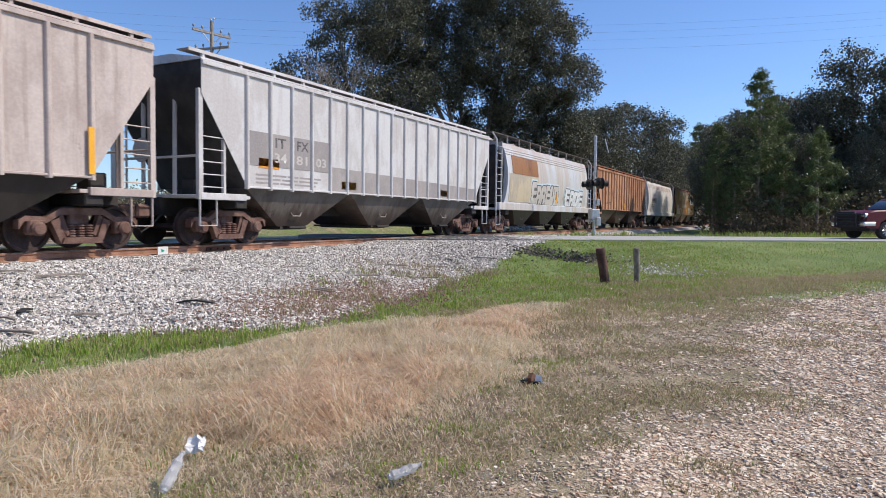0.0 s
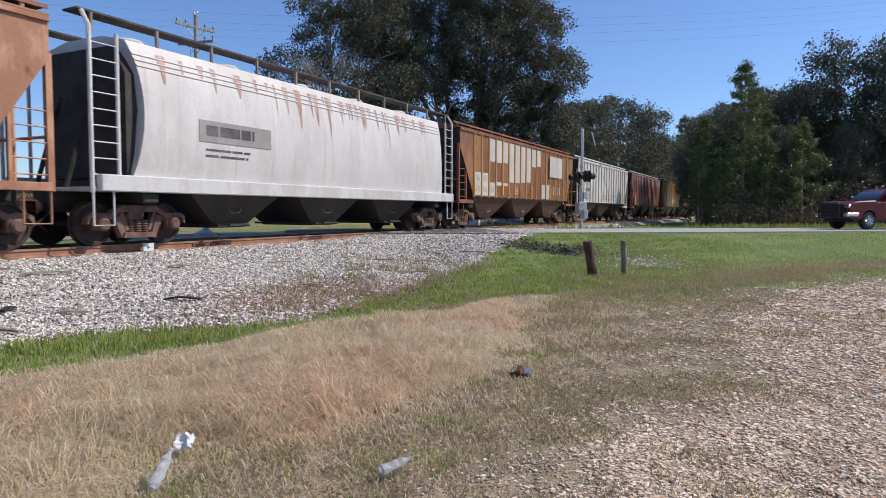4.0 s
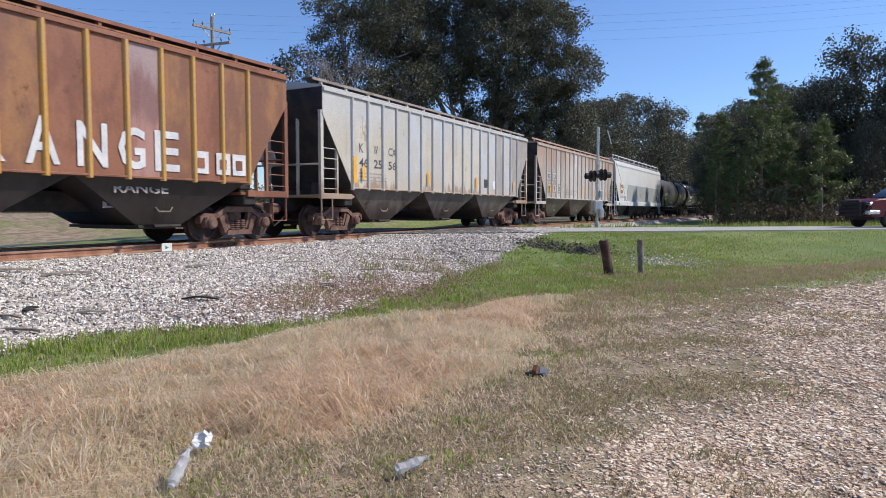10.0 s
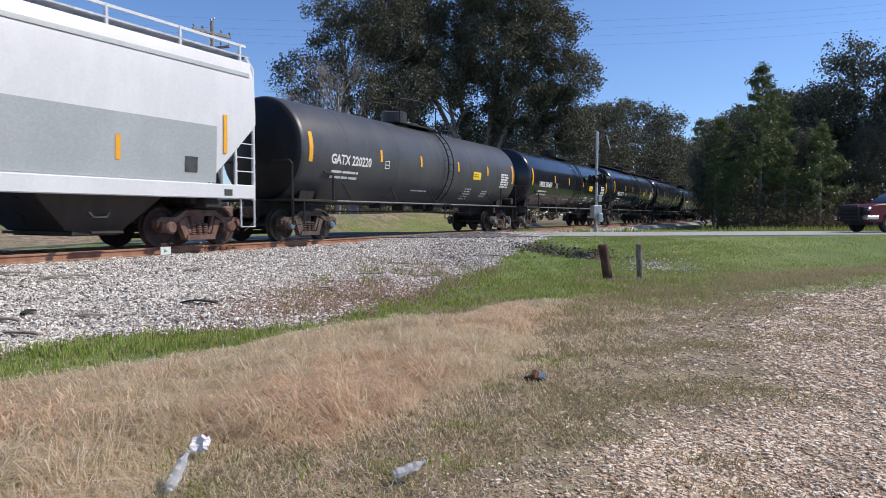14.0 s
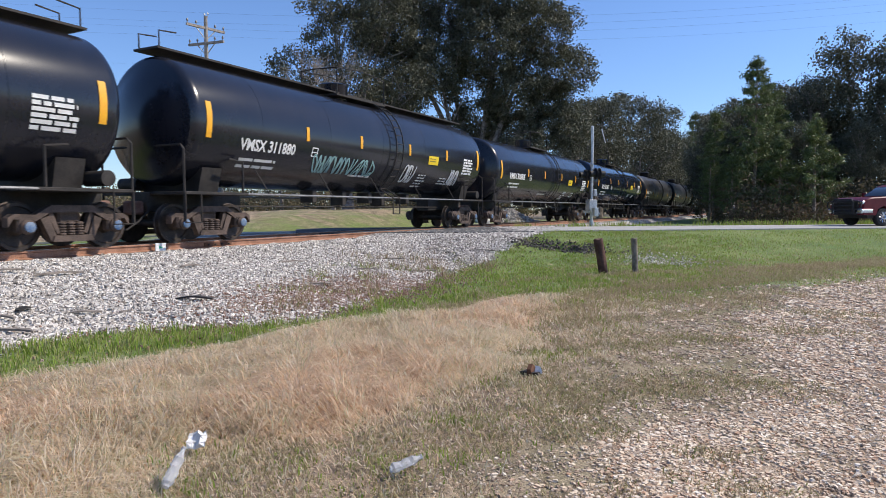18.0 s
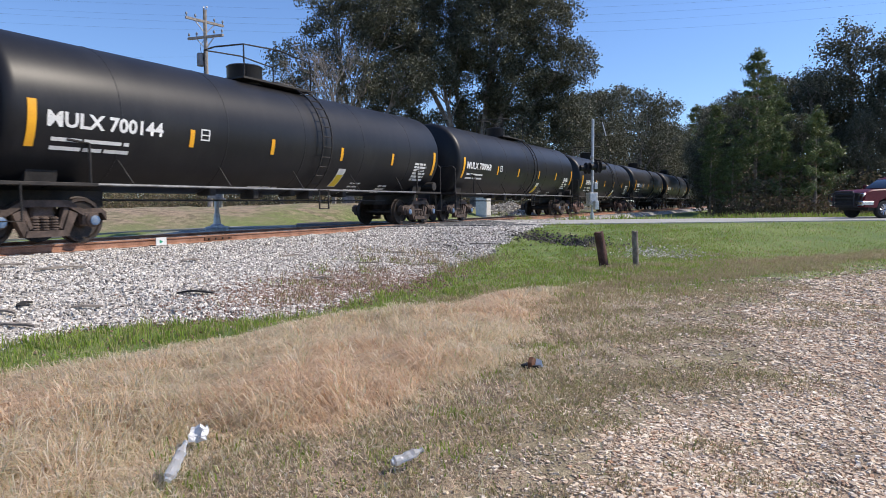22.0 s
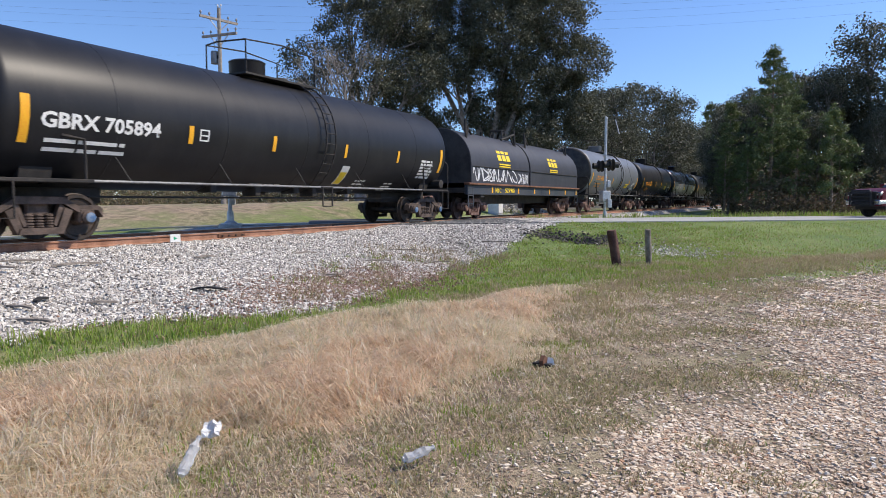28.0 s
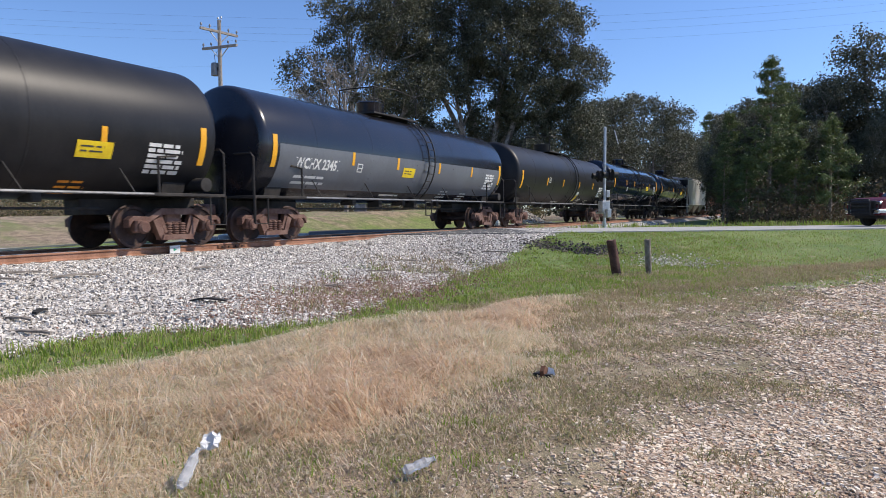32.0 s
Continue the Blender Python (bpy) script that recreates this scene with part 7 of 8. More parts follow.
def crossing_signal(x, y, top, turn, lean=0.0, label=""):
    """Mast with flashing lamps on an arm, and gate machine."""
    s = thing("crossing_signal", label, "crossing signal", "signals at the crossing", at=(x, y, ground_at(x, y)))
    s.rotation_euler = (0, radians(lean), radians(turn))
    part("foundation", Geo().box(-0.35, 0.35, -0.35, 0.35, -0.15, 0.12, 0.03), GALV, s)
    part("mast", Geo().tube([(0, 0, 0), (0, 0, top)], 0.07, 12), GALV, s, "silver steel mast")
    part("mast_cap", Geo().lathe([(0, 0.075), (0.05, 0.06), (0.08, 0.001)], (0, 0, top), "z", 10), GALV, s)
    part("mast_base", Geo().lathe([(0, 0.22), (0.05, 0.22), (0.12, 0.12), (0.45, 0.1)], (0, 0, 0.1), "z", 14), GALV, s)
    arm = part("lamp_arm", Geo().tube([(-0.75, 0, 3.15), (0.75, 0, 3.15)], 0.03, 8), SIGNAL_BLACK, s)
    for a in (-0.62, 0.62):
        for face in (-1, 1):
            part("lamp_shield", Geo().lathe([(0, 0.001), (0.0, 0.3), (0.02, 0.3), (0.02, 0.001)], (a, face * 0.1, 2.92), "y", 24), SIGNAL_BLACK, arm, "round black background disc")
            part("lamp_hood", Geo().lathe([(face * 0.02, 0.15), (face * 0.3, 0.16), (face * 0.3, 0.15), (face * 0.04, 0.14)], (a, face * 0.1, 2.92), "y", 18), SIGNAL_BLACK, arm)
            part("lens", Geo().lathe([(face * 0.025, 0.001), (face * 0.025, 0.14), (face * 0.05, 0.1), (face * 0.06, 0.001)], (a, face * 0.1, 2.92), "y", 16), LENS_RED, arm)
    part("bell", Geo().lathe([(0, 0.02), (0.05, 0.13), (0.1, 0.15), (0.12, 0.001)], (0, -0.12, 3.45), "y", 16), GALV, s)
    box = part("gate_machine", Geo().box(-0.3, 0.22, -0.22, 0.22, 1.05, 1.62, 0.03), GALV, s, "silver gate machine box")
    part("gate_bracket", Geo().box(-0.5, 0.5, -0.26, -0.2, 0.95, 1.05, 0.01), GALV, box)
    part("counterweight", Geo().box(0.34, 0.62, -0.12, 0.1, 0.75, 1.2, 0.02), GALV, box)
    part("junction_box", Geo().box(-0.12, 0.12, 0.08, 0.25, 1.8, 2.15, 0.02), GALV, s)
    return s


crossing_signal(-9.15, 34.0, 5.35, -50, 0, "silver crossing signal with black lamp discs")
crossing_signal(-16.9, 15.9, 4.95, 130, 0, "silver crossing signal beyond the track")
tagged(part("guy_guard", Geo().tube([(-8.52, 34.2, 4.98), (-8.72, 34.2, 5.7)], 0.03, 6), GALV), "pale guard on a stay wire", "wire guard")
tagged(part("stay_wire", Geo().tube([(-9.1, 34.0, 6.05), (-8.72, 34.2, 5.7), (-8.52, 34.2, 4.98), (-7.4, 34.6, 0.7)], 0.006, 4), DARK), "thin dark stay wire of the signal", "wire")
# relay box and gravel heap beyond the rails
bx, by = -18.2, 40.3
case = thing("relay_case", "white metal relay case beside the track", "equipment box", at=(bx, by, ground_at(bx, by)))
part("cabinet", Geo().box(-0.4, 0.4, -0.35, 0.35, 0.1, 1.35, 0.02), WHITE, case)
part("cap", Geo().box(-0.45, 0.45, -0.4, 0.4, 1.35, 1.42, 0.02), WHITE, case)
part("plinth", Geo().box(-0.38, 0.38, -0.33, 0.33, -0.1, 0.1), GALV, case)
hp = RNG.normal(0, 1, (1600, 2)) * (1.5, 0.9)
hz = np.clip(1.1 - 0.5 * np.hypot(hp[:, 0] / 1.2, hp[:, 1] / 0.8), 0, 2) * RNG.uniform(0.6, 1, 1600)
hx, hy = -17.9 + hp[:, 0], 44.5 + hp[:, 1]
stuff("gravel_heap", pebbles("gravel_heap", np.stack([hx, hy, height(hx, hy) + hz], -1), RNG.uniform(0.08, 0.16, 1600), STONE_GREY), "heap of grey crushed stone beside the rails", "gravel heap")


def post(x, y, tall, r, lean_x, lean_y, mat_, label):
    p_ = thing("post", label, "post", "posts by the culvert", at=(x, y, ground_at(x, y)))
    p_.rotation_euler = (radians(lean_x), radians(lean_y), radians(28))
    g = Geo()
    rings = []
    rng = random.Random(tall)
    for k in range(7):
        z = -0.25 + (tall + 0.25) * k / 6
        rings.append([(math.cos(a) * r * rng.uniform(0.93, 1.05), math.sin(a) * r * rng.uniform(0.93, 1.05), z + (rng.uniform(-0.02, 0.02) if k == 6 else 0)) for a in [6.283 * j / 12 for j in range(12)]])
    part("shaft", g.loft(rings), mat_, p_)
    part("end_grain", Geo().lathe([(0, r * 0.9), (0.008, 0.001)], (0, 0, tall - 0.005), "z", 12), POST_WOOD, p_)


RED_WOOD = surface("dark_reddish_wood", (0.07, 0.03, 0.022), (0.13, 0.065, 0.05), 5, 0.85, 0, 0.5, 0.02)
post(-4.0, 16.05, 0.86, 0.115, 0, -10, RED_WOOD, "leaning dark reddish wooden post in the grass")
post(-3.32, 16.45, 0.86, 0.075, 0, -3, POST_WOOD, "thin weathered grey wooden post in the grass")

# broken stone and soil round the culvert
def rubble(name, n, cx, cy, sx, sy, lo, hi, mat_, label):
    x, y = cx + RNG.normal(0, sx, n), cy + RNG.normal(0, sy, n)
    return stuff(name, pebbles(name, np.stack([x, y, height(x, y) + 0.03], -1), RNG.uniform(lo, hi, n), mat_), label, "rubble")


SOIL_DARK = speckle("dark_wet_soil_clods", [(0.05, 0.042, 0.035), (0.1, 0.085, 0.07), (0.16, 0.14, 0.12), (0.07, 0.06, 0.05)])
rubble("culvert_rubble", 1300, -6.7, 20.9, 0.75, 0.35, 0.02, 0.1, SOIL_DARK, "dark broken rubble at the culvert mouth")
rubble("grey_rubble", 520, -3.5, 20.3, 0.75, 0.8, 0.02, 0.06, STONE_GREY, "spilled grey stones in the grass")
rubble("brown_soil_stones", 9500, -7.2, 9.9, 0.6, 1.8, 0.015, 0.042, speckle("red_brown_soil_clods", [(0.2, 0.105, 0.07), (0.3, 0.18, 0.13), (0.24, 0.15, 0.11), (0.4, 0.32, 0.27)]), "reddish brown dirt on the ballast slope")
rubble("dark_stones", 700, -9.3, 19.0, 0.8, 1.8, 0.025, 0.06, SOIL_DARK, "dark dirty stones near the crossing")

# scraps on the bank
SCRAP = surface("dark_rubber_scrap", (0.02, 0.019, 0.018), (0.045, 0.04, 0.036), 8, 0.85, 0, 0.4)
STICK = surface("grey_dry_timber", (0.15, 0.13, 0.11), (0.28, 0.24, 0.2), 6, 0.9, 0, 0.4)


def scrap(x, y, ln, wd, turn, mat_, name, label, cat, curl=0.05):
    g = Geo()
    n = 7
    v = []
    rng = random.Random(x * 31 + y)
    for k in range(n):
        u = -ln / 2 + ln * k / (n - 1)
        w = wd * (0.5 + 0.5 * math.sin(math.pi * (k + 0.6) / n)) * rng.uniform(0.8, 1.1)
        z = curl * math.sin(math.pi * k / (n - 1)) + rng.uniform(0, 0.012)
        v.append([(u, -w / 2, z), (u, w / 2, z + 0.012), (u, w / 2, z + 0.035), (u, -w / 2, z + 0.024)])
    ob = part(name, g.loft(v), mat_, at=(x, y, ground_at(x, y) + 0.035))
    ob.rotation_euler = (radians(-7), 0, radians(turn))
    return tagged(ob, label, cat)


scrap(-8.05, 7.1, 0.55, 0.17, 30, SCRAP, "rubber_scrap", "curled black rubber scrap on the ballast", "scrap", 0.035)
scrap(-9.2, 5.2, 0.28, 0.12, -60, SCRAP, "rubber_scrap", "small dark rubber scrap on the ballast", "scrap", 0.03)
for x, y, ln, tn in ((-10.6, 6.6, 0.95, 55), (-11.0, 5.4, 1.1, 60), (-9.0, 4.8, 0.55, 20), (-8.4, 4.6, 0.7, 45), (-11.2, 6.0, 0.8, 65), (-8.6, 5.7, 0.5, 40), (-9.9, 11.5, 0.7, 70), (-8.6, 12.4, 0.9, 35), (-9.3, 14.6, 1.1, 60), (-7.9, 10.0, 0.5, 20), (-8.8, 16.2, 1.0, 40),
                     (-7.9, 14.0, 0.8, 25), (-10.3, 9.0, 0.5, 80), (-9.7, 17.8, 0.9, 55), (-8.4, 18.4, 1.1, 35)):
    scrap(x, y, ln * 0.8, 0.055, tn + 25 * math.sin(7 * x), STICK, "timber_splinter", "grey splintered tie timber on the ballast", "timber", 0.02)
tag = thing("rail_tag", "white and green tag at the rail foot", "marker", at=(-12.55, 10.15, 0.72))
part("tag_plate", Geo().box(-0.012, 0.012, -0.14, 0.14, -0.08, 0.1, 0.004), WHITE, tag)
part("tag_mark", Geo().add([(0.014, -0.05, -0.03), (0.014, 0.05, 0.0), (0.014, -0.05, 0.05)], [(0, 1, 2)]), GREEN_TAG, tag, smooth=0)
for y in (12.0, 22.0, 31.0):
    j = thing("joint_bar", "bolted rusty joint bar on the rail", "joint bar", "joint bars of the rail", at=(TRACK_X + 0.7525, y, RAIL_Z))
    part("bar", Geo().box(0.014, 0.045, -0.45, 0.45, -0.135, -0.05, 0.008), RUST, j)
    for k in range(4):
        part("bolt", Geo().lathe([(0, 0.022), (0.03, 0.022), (0.03, 0.001)], (0.045, -0.33 + 0.22 * k, -0.092), "x", 6), DARK, j)
tie = Geo().box(-1.3, 1.3, -0.11, 0.11, -0.36, -0.175, 0.012).mesh("tie")
tie.materials.append(TIE)
for k in range(110):
    tagged(part("railway_tie", tie, None, at=(TRACK_X, -2 + 0.53 * k, RAIL_Z)), "dark creosoted wooden railway tie", "railway tie", "ties of the track")

# litter in the grass
m, nt, p_ = base("clear_thin_plastic", 0.18)
p_.inputs["Base Color"].default_value = (0.85, 0.87, 0.9, 1)
p_.inputs["Transmission Weight"].default_value = 0.7
p_.inputs["IOR"].default_value = 1.12
PLASTIC = m
PAPER = surface("crumpled_white_paper", (0.74, 0.73, 0.72), (0.66, 0.65, 0.64), 12, 0.7, 0, 0.3)


def bottle(x, y, turn, tilt, ln, label):
    b = thing("plastic_bottle", label, "bottle", "bottles in the grass", at=(x, y, ground_at(x, y) + 0.07))
    b.rotation_euler = (radians(tilt), radians(12), radians(turn))
    k = ln / 0.22
    rng = random.Random(ln)
    rings = []
    for i in range(19):
        t = i / 18
        r_ = 0.031 if 0.06 < t < 0.74 else (0.02 if t <= 0.06 else 0.031 - 0.018 * min(1, (t - 0.74) / 0.16))
        dent = 1 - 0.45 * math.exp(-((t - 0.35) / 0.12) ** 2) - 0.3 * math.exp(-((t - 0.6) / 0.08) ** 2)
        rings.append([(math.cos(a) * r_ * rng.uniform(0.9, 1.12), 0.22 * t * k, math.sin(a) * r_ * dent * rng.uniform(0.85, 1.1)) for a in [6.283 * j / 12 for j in range(12)]])
    part("bottle_body", Geo().loft(rings), PLASTIC, b, "crushed clear ribbed plastic", smooth=20)
    part("bottle_neck", Geo().lathe([(0.215 * k, 0.013), (0.222 * k, 0.0155), (0.228 * k, 0.013)], (0, 0, 0), "y", 12), PLASTIC, b)


bottle(-2.97, 2.39, 28, 38, 0.24, "crushed clear plastic bottle standing in dry grass")
bottle(-2.0, 3.14, -32, 12, 0.2, "crushed clear plastic bottle lying in short grass")
pp = thing("crumpled_paper", "crumpled white paper in dry grass", "litter", at=(-3.3, 2.9, ground_at(-3.3, 2.9) + 0.12))
rng = random.Random(3)
v = [(0.035 * i + rng.uniform(-0.012, 0.012), 0.03 * j + rng.uniform(-0.012, 0.012), 0.02 * math.sin(i * 1.9 + j) + 0.014 * j + rng.uniform(-0.014, 0.014)) for j in range(-2, 3) for i in range(-2, 3)]
f = [(5 * j + i, 5 * j + i + 1, 5 * j + i + 6, 5 * j + i + 5) for j in range(4) for i in range(4)]
v += [(x, y - 0.006, z - 0.008) for x, y, z in v]
f += [tuple(k + 25 for k in q[::-1]) for q in f]
part("paper", Geo().add(v, f), PAPER, pp, smooth=0)
pp.rotation_euler, pp.scale = (radians(38), 0, radians(35)), (0.75, 0.75, 0.75)
lt = thing("torn_carton", "torn brown and white carton in the weeds", "litter", at=(-2.09, 5.73, ground_at(-2.09, 5.73) + 0.05))
part("brown_flap", Geo().prism([(-0.06, -0.04), (0.05, -0.05), (0.06, 0.02), (-0.02, 0.06), (-0.07, 0.02)], -0.02, 0.02), RUST, lt, "rust brown flap", smooth=0)
part("white_flap", Geo().add([(0.03, 0.0, -0.02), (0.1, 0.02, -0.03), (0.08, 0.03, 0.03), (0.02, 0.05, 0.035), (0.05, 0.06, 0.0)], [(0, 1, 2), (0, 2, 3), (1, 4, 2), (3, 2, 4)]), PAPER, lt, "white inner flap", smooth=0)
part("dark_flap", Geo().prism([(-0.05, -0.05), (0.1, -0.05), (0.09, -0.02), (-0.06, -0.01)], -0.09, 0.08), SCRAP, lt, smooth=0)

# utility pole with wires
px, py = -33.3, 30.8
pz = ground_at(px, py)
pole = thing("utility_pole", "tall wooden utility pole with two crossarms", "utility pole", at=(px, py, pz))
PH = 13.9 - pz
part("shaft", Geo().tube([(0, 0, -0.5), (0, 0, PH)], 0.17, 10, 0.11), POLE_WOOD, pole)
for z, a, ln in ((PH - 0.75, 80, 1.35), (PH - 1.7, 8, 1.35)):
    c, s = math.cos(radians(a)), math.sin(radians(a))
    arm = part("crossarm", Geo().tube([(-c * ln, -s * ln, z), (c * ln, s * ln, z)], 0.1, 4), POLE_WOOD, pole)
    for k in (-0.95, -0.5, 0.5, 0.95):
        part("insulator", Geo().lathe([(0, 0.02), (0.1, 0.02), (0.12, 0.06), (0.2, 0.07), (0.28, 0.03), (0.28, 0.001)], (c * ln * k, s * ln * k, z + 0.07), "z", 10), PIPE, arm)
    for k in (-0.55, 0.55):
        part("arm_brace", Geo().tube([(c * ln * k, s * ln * k, z), (0, 0, z - 0.75)], 0.03, 4), GALV, arm)
for k in (-0.14, 0.14):
    part("top_insulator", Geo().lathe([(0, 0.02), (0.2, 0.02), (0.22, 0.07), (0.34, 0.03), (0.34, 0.001)], (k, 0.05, PH - 0.1), "z", 8), GALV, pole)
tr = part("transformer", Geo().lathe([(0, 0.001), (0, 0.24), (0.7, 0.24), (0.8, 0.2), (0.8, 0.001)], (-0.36, -0.1, PH - 3.5), "z", 14), PIPE, pole, "grey pole transformer can")
part("transformer_hanger", Geo().box(-0.2, 0.0, -0.12, 0.0, PH - 3.2, PH - 3.0), DARK, tr)
part("drop_wire", Geo().tube([(-0.3, -0.1, PH - 2.7), (-0.5, 0, PH - 2.2), (-0.2, 0.1, PH - 1.8)], 0.015, 4), DARK, pole)


def wire(a, b, sag):
    a, b = Vector(a), Vector(b)
    pts = [a.lerp(b, k / 14) - Vector((0, 0, sag * 4 * (k / 14) * (1 - k / 14))) for k in range(15)]
    tagged(part("overhead_wire", Geo().tube(pts, 0.003, 4), DARK), "thin black overhead power wire", "wire", "power wires")


top = Vector((px, py, 13.9))
for o, za in (((0.1, 0.05, 0.2), 0.3), ((-0.6, -1.3, -0.6), 0), ((0.6, 1.3, -0.6), -0.3), ((1.5, 0.1, -1.45), -0.8)):
    wire(top + Vector(o), Vector((12.5, 54, 15.2 + za)) + Vector((0, 0, 0.35 * za)), 1.0)
    wire(top + Vector(o), Vector((-60, -10, 11.8 + za)), 0.8)
wire(top + Vector((-0.3, 0, -2.9)), (-62, -6, 9.2), 0.7)

# pickup truck waiting on the road
m, nt, p_ = base("deep_red_car_paint", 0.4)
p_.inputs["Base Color"].default_value = (0.1, 0.004, 0.009, 1)
p_.inputs["Coat Weight"].default_value = 0.1
p_.inputs["Specular IOR Level"].default_value = 0.3
nt.links.new(mix(nt, ramp(nt, grain(nt, 3), 0.4, 0.6), (0.12, 0.005, 0.013), (0.1, 0.004, 0.011)), p_.inputs["Base Color"])
CAR_RED = m
m, nt, p_ = base("dark_car_glass", 0.05)
p_.inputs["Base Color"].default_value = (0.012, 0.016, 0.022, 1)
p_.inputs["Specular IOR Level"].default_value = 0.3
GLASS = m
m, nt, p_ = base("bright_chrome", 0.25, 1.0)
p_.inputs["Base Color"].default_value = (0.5, 0.5, 0.52, 1)
CHROME = m
TYRE = surface("black_tyre_rubber", (0.015, 0.015, 0.015), (0.03, 0.029, 0.028), 9, 0.85, 0, 0.4)


def pickup(x, y, turn):
    """Crew cab pickup; its nose points along -y of its own space."""
    t = thing("pickup_truck", "dark red pickup truck waiting at the crossing", "truck", at=(x, y, ground_at(x, y) + 0.05))
    t.rotation_euler = (0, 0, radians(turn))
    w = 0.99
    lower = [(-0.02, 0.52), (-0.05, 0.8), (0.0, 1.14), (0.1, 1.24), (0.45, 1.33), (1.45, 1.38), (1.55, 1.3), (5.85, 1.32), (5.88, 0.6), (5.6, 0.52), (4.92, 0.5), (4.8, 0.82), (4.5, 0.95), (4.2, 0.82), (4.08, 0.5), (1.5, 0.48), (1.38, 0.8), (1.08, 0.94), (0.76, 0.8), (0.64, 0.5)]
    rings = []
    for xx, k in ((-w, 0.0), (-w + 0.06, 0.02), (w - 0.06, 0.02), (w, 0.0)):
        rings.append([(xx * (1 if abs(xx) < w else 1), yy * 0.995 + 0.015 if k == 0 else yy, z - (0.05 if k == 0 and z > 1.0 else 0)) for yy, z in lower])
    part("body", Geo().loft(rings), CAR_RED, t, "glossy dark red body")
    cab = [(1.6, 1.32), (2.45, 1.9), (2.8, 1.97), (4.1, 1.95), (4.35, 1.32)]
    rr = []
    for xx in (-0.93, -0.72, 0.72, 0.93):
        low = abs(xx) > 0.8
        rr.append([(xx if not (low and z > 1.3) else xx * 0.82, yy, z - (0.03 if low and z > 1.3 else 0)) for yy, z in cab])
    part("cab", Geo().loft(rr), CAR_RED, t)
    part("windshield", Geo().add([(-0.78, 1.72, 1.42), (0.78, 1.72, 1.42), (0.66, 2.36, 1.86), (-0.66, 2.36, 1.86), (-0.78, 1.68, 1.42), (0.78, 1.68, 1.42), (0.66, 2.32, 1.86), (-0.66, 2.32, 1.86)], [(0, 1, 2, 3), (4, 5, 6, 7), (0, 1, 5, 4), (2, 3, 7, 6)]), GLASS, t)
    for s in (-1, 1):
        for a, b in ((2.2, 3.05), (3.15, 4.05)):
            xs = [s * 0.925, s * 0.79]
            part("side_window", Geo().add([(xs[0], a - 0.25 if a < 2.5 else a, 1.38), (xs[0], b, 1.38), (xs[1], b - 0.05, 1.86), (xs[1], a + 0.22 if a < 2.5 else a, 1.86)], [(0, 1, 2, 3)]), GLASS, t, smooth=0)
        part("mirror", Geo().box(min(s * 0.98, s * 1.22), max(s * 0.98, s * 1.22), 2.0, 2.15, 1.38, 1.6, 0.03), CAR_RED, t)
        lamp = part("headlight", Geo().box(min(s * 0.6, s * 0.97), max(s * 0.6, s * 0.97), -0.075, 0.42, 1.0, 1.17, 0.03), CHROME, t)
        part("bumper_end", Geo().box(min(s * 0.6, s * 1.0), max(s * 0.6, s * 1.0), -0.16, 0.5, 0.58, 0.82, 0.05), CHROME, t)
        for yy in (1.08, 4.5):
            wh = part("wheel", Geo().lathe([(-0.13, 0.24), (-0.13, 0.38), (-0.09, 0.415), (0.09, 0.415), (0.13, 0.38), (0.13, 0.24)], (s * 0.86, yy, 0.415), "x", 26), TYRE, t, "black tyre on a silver rim")
            part("rim", Geo().lathe([(s * 0.10, 0.27), (s * 0.125, 0.26), (s * 0.08, 0.22), (s * 0.06, 0.05), (s * 0.1, 0.04), (s * 0.1, 0.001)], (s * 0.87, yy, 0.415), "x", 20), PIPE, wh)
            for k in range(10):
                a = 6.283 * k / 10
                part("spoke", Geo().tube([(s * 0.985, yy + 0.04 * math.cos(a), 0.415 + 0.04 * math.sin(a)), (s * 0.99, yy + 0.26 * math.cos(a), 0.415 + 0.26 * math.sin(a))], 0.032, 5), CHROME, wh)
        part("door_handle", Geo().box(min(s * 0.99, s * 1.02), max(s * 0.99, s * 1.02), 2.6, 2.78, 1.08, 1.12, 0.008), CHROME, t)
    part("grille", Geo().box(-0.72, 0.72, -0.1, 0.02, 0.7, 1.2, 0.04), SIGNAL_BLACK, t)
    part("bumper", Geo().box(-0.62, 0.62, -0.2, 0.05, 0.5, 0.76, 0.05), SIGNAL_BLACK, t, "black front bumper")
    guard = part("grille_guard", Geo().tube([(-0.6, -0.26, 0.55), (-0.6, -0.26, 1.12), (-0.5, -0.24, 1.24), (0.5, -0.24, 1.24), (0.6, -0.26, 1.12), (0.6, -0.26, 0.55)], 0.045, 7), SIGNAL_BLACK, t, "black tubular grille guard")
    for k in range(4):
        part("guard_bar", Geo().tube([(-0.58, -0.25, 0.62 + 0.16 * k), (0.58, -0.25, 0.62 + 0.16 * k)], 0.03, 6), SIGNAL_BLACK, guard)
    for s in (-1, 1):
        part("wing_guard", Geo().tube([(s * 0.6, -0.25, 0.75), (s * 0.98, -0.2, 0.85), (s * 0.98, -0.16, 1.12), (s * 0.6, -0.25, 1.18)], 0.03, 6), SIGNAL_BLACK, guard)
    for z in (0.9, 1.02):
        part("grille_bar", Geo().box(-0.68, 0.68, -0.125, -0.1, z, z + 0.03), DARK, t)
    part("underbody", Geo().box(-0.85, 0.85, 0.3, 5.6, 0.36, 0.6), SIGNAL_BLACK, t)
    return t


pickup(2.4, 36.75, math.degrees(math.atan2(0.646, 0.763)) - 90)

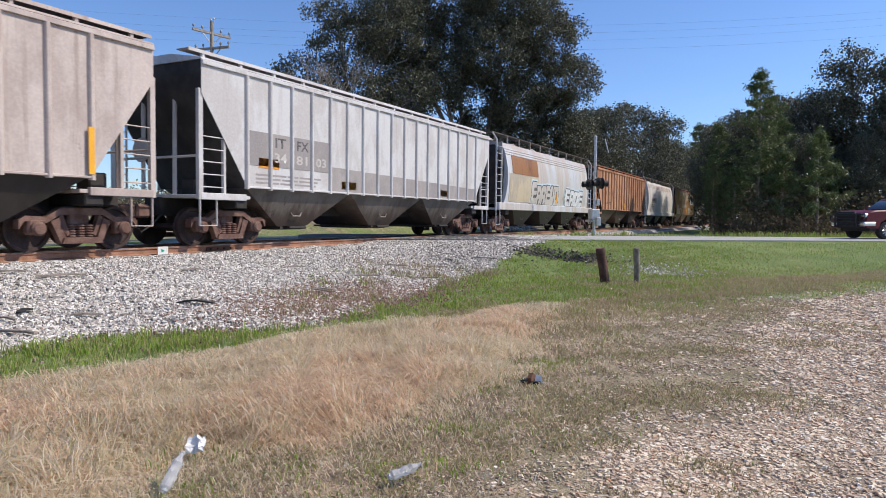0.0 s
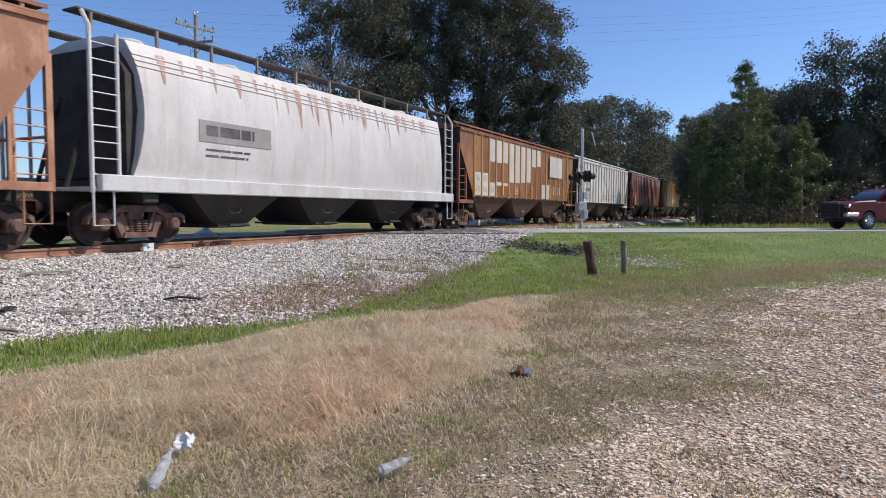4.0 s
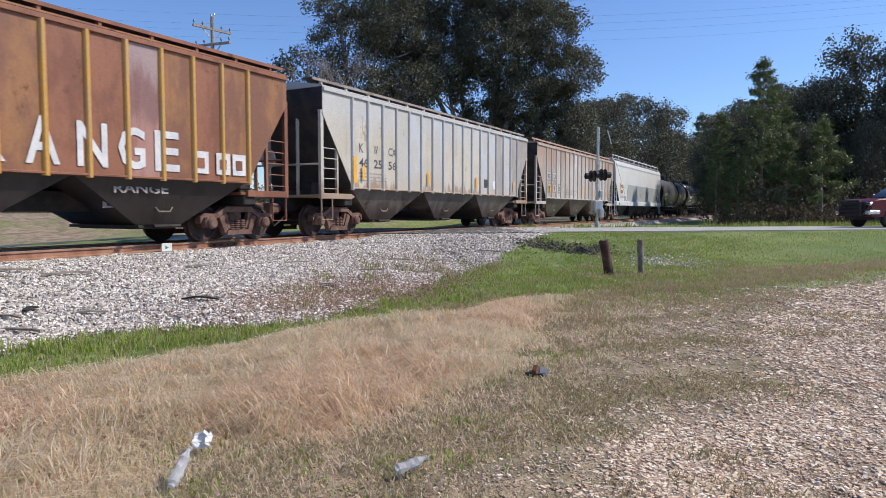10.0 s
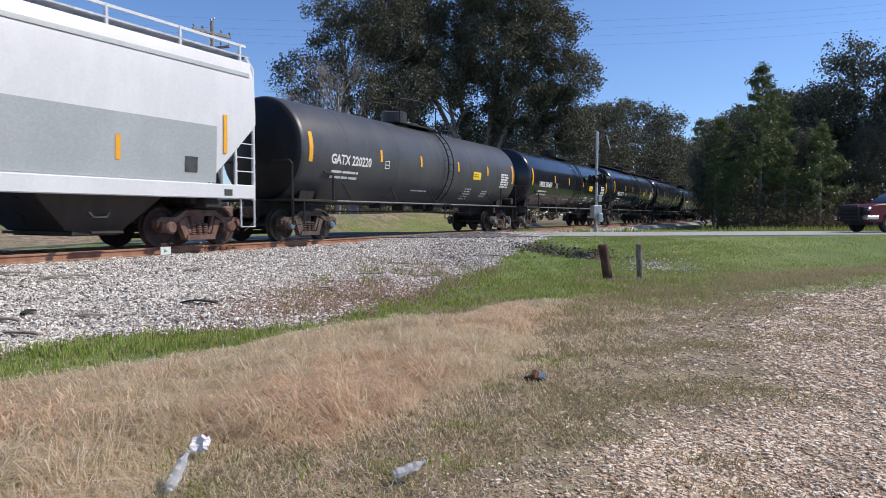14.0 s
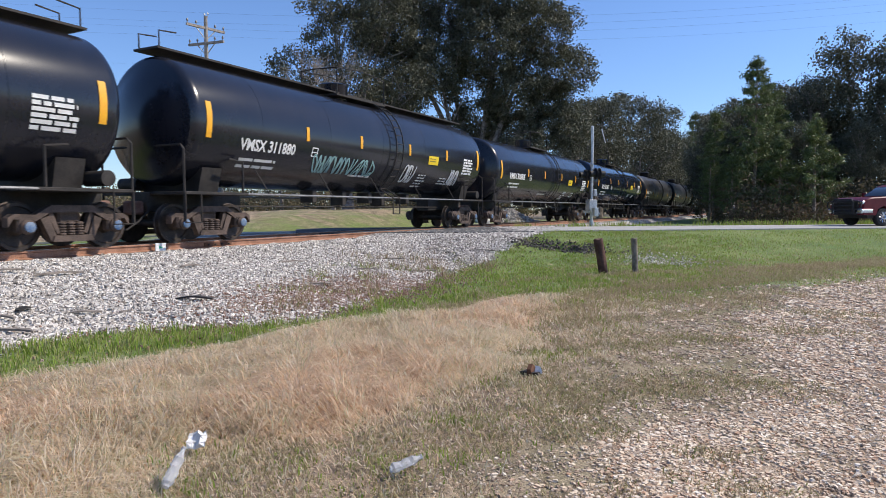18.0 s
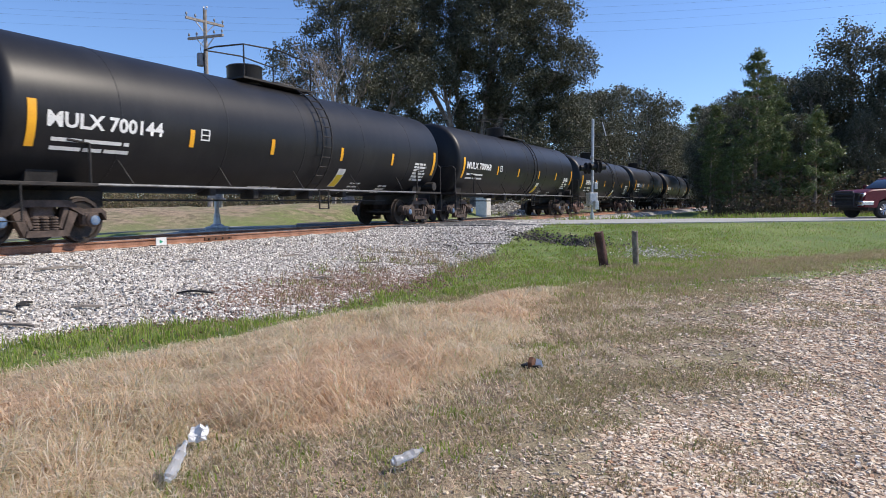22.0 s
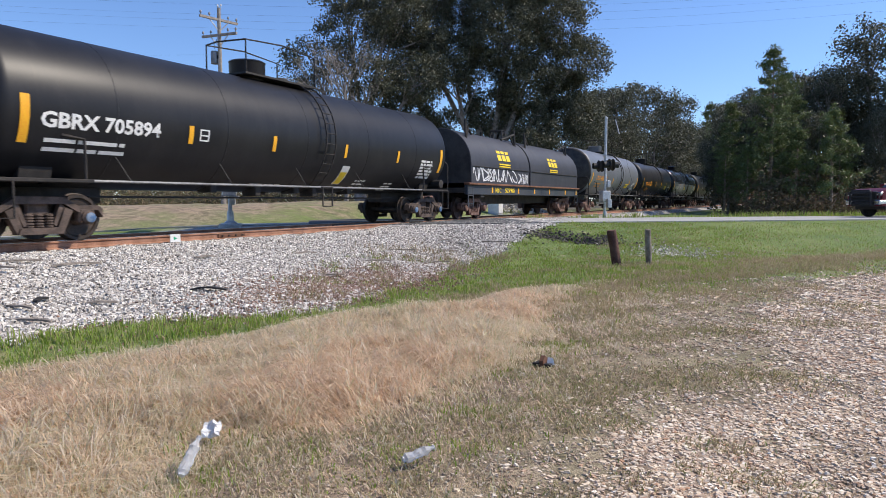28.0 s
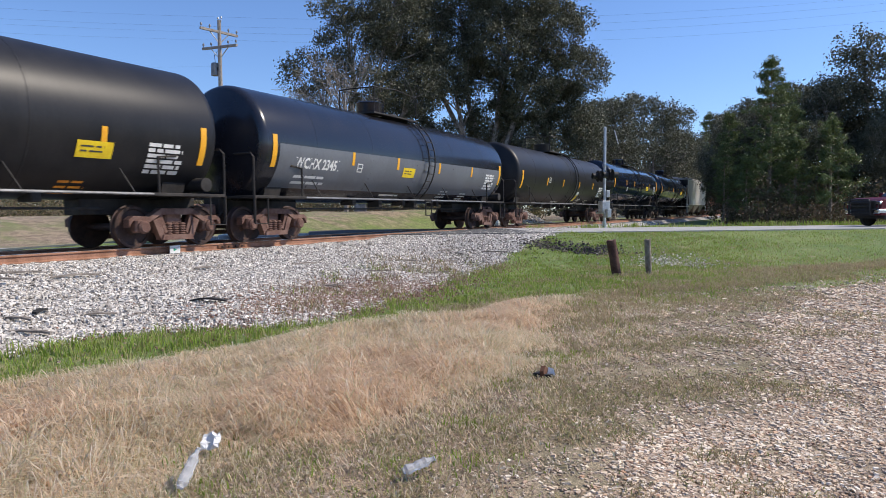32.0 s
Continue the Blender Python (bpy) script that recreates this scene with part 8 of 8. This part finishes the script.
def motions():
    rows = [0, 4, 8, 12, 16, 20, 24, 28, 32]
    for car, y in TRAIN:
        walk(car, [(t, pose(TRACK_X, y - travel(t), RAIL_Z)) for t in rows])
    turn = [k * 0.05 for k in range(641)]
    for s, wheels in WHEELSETS.items():
        walk(wheels[0], [(t, pose(0, s * AXLE, R_WHEEL, math.degrees(travel(t) / R_WHEEL))) for t in turn])
        spin = wheels[0].animation_data
        for o in wheels[1:]:
            o.rotation_mode = "QUATERNION"
            o.animation_data_create()
            o.animation_data.action = spin.action
            o.animation_data.action_slot = spin.action_slot


motions()
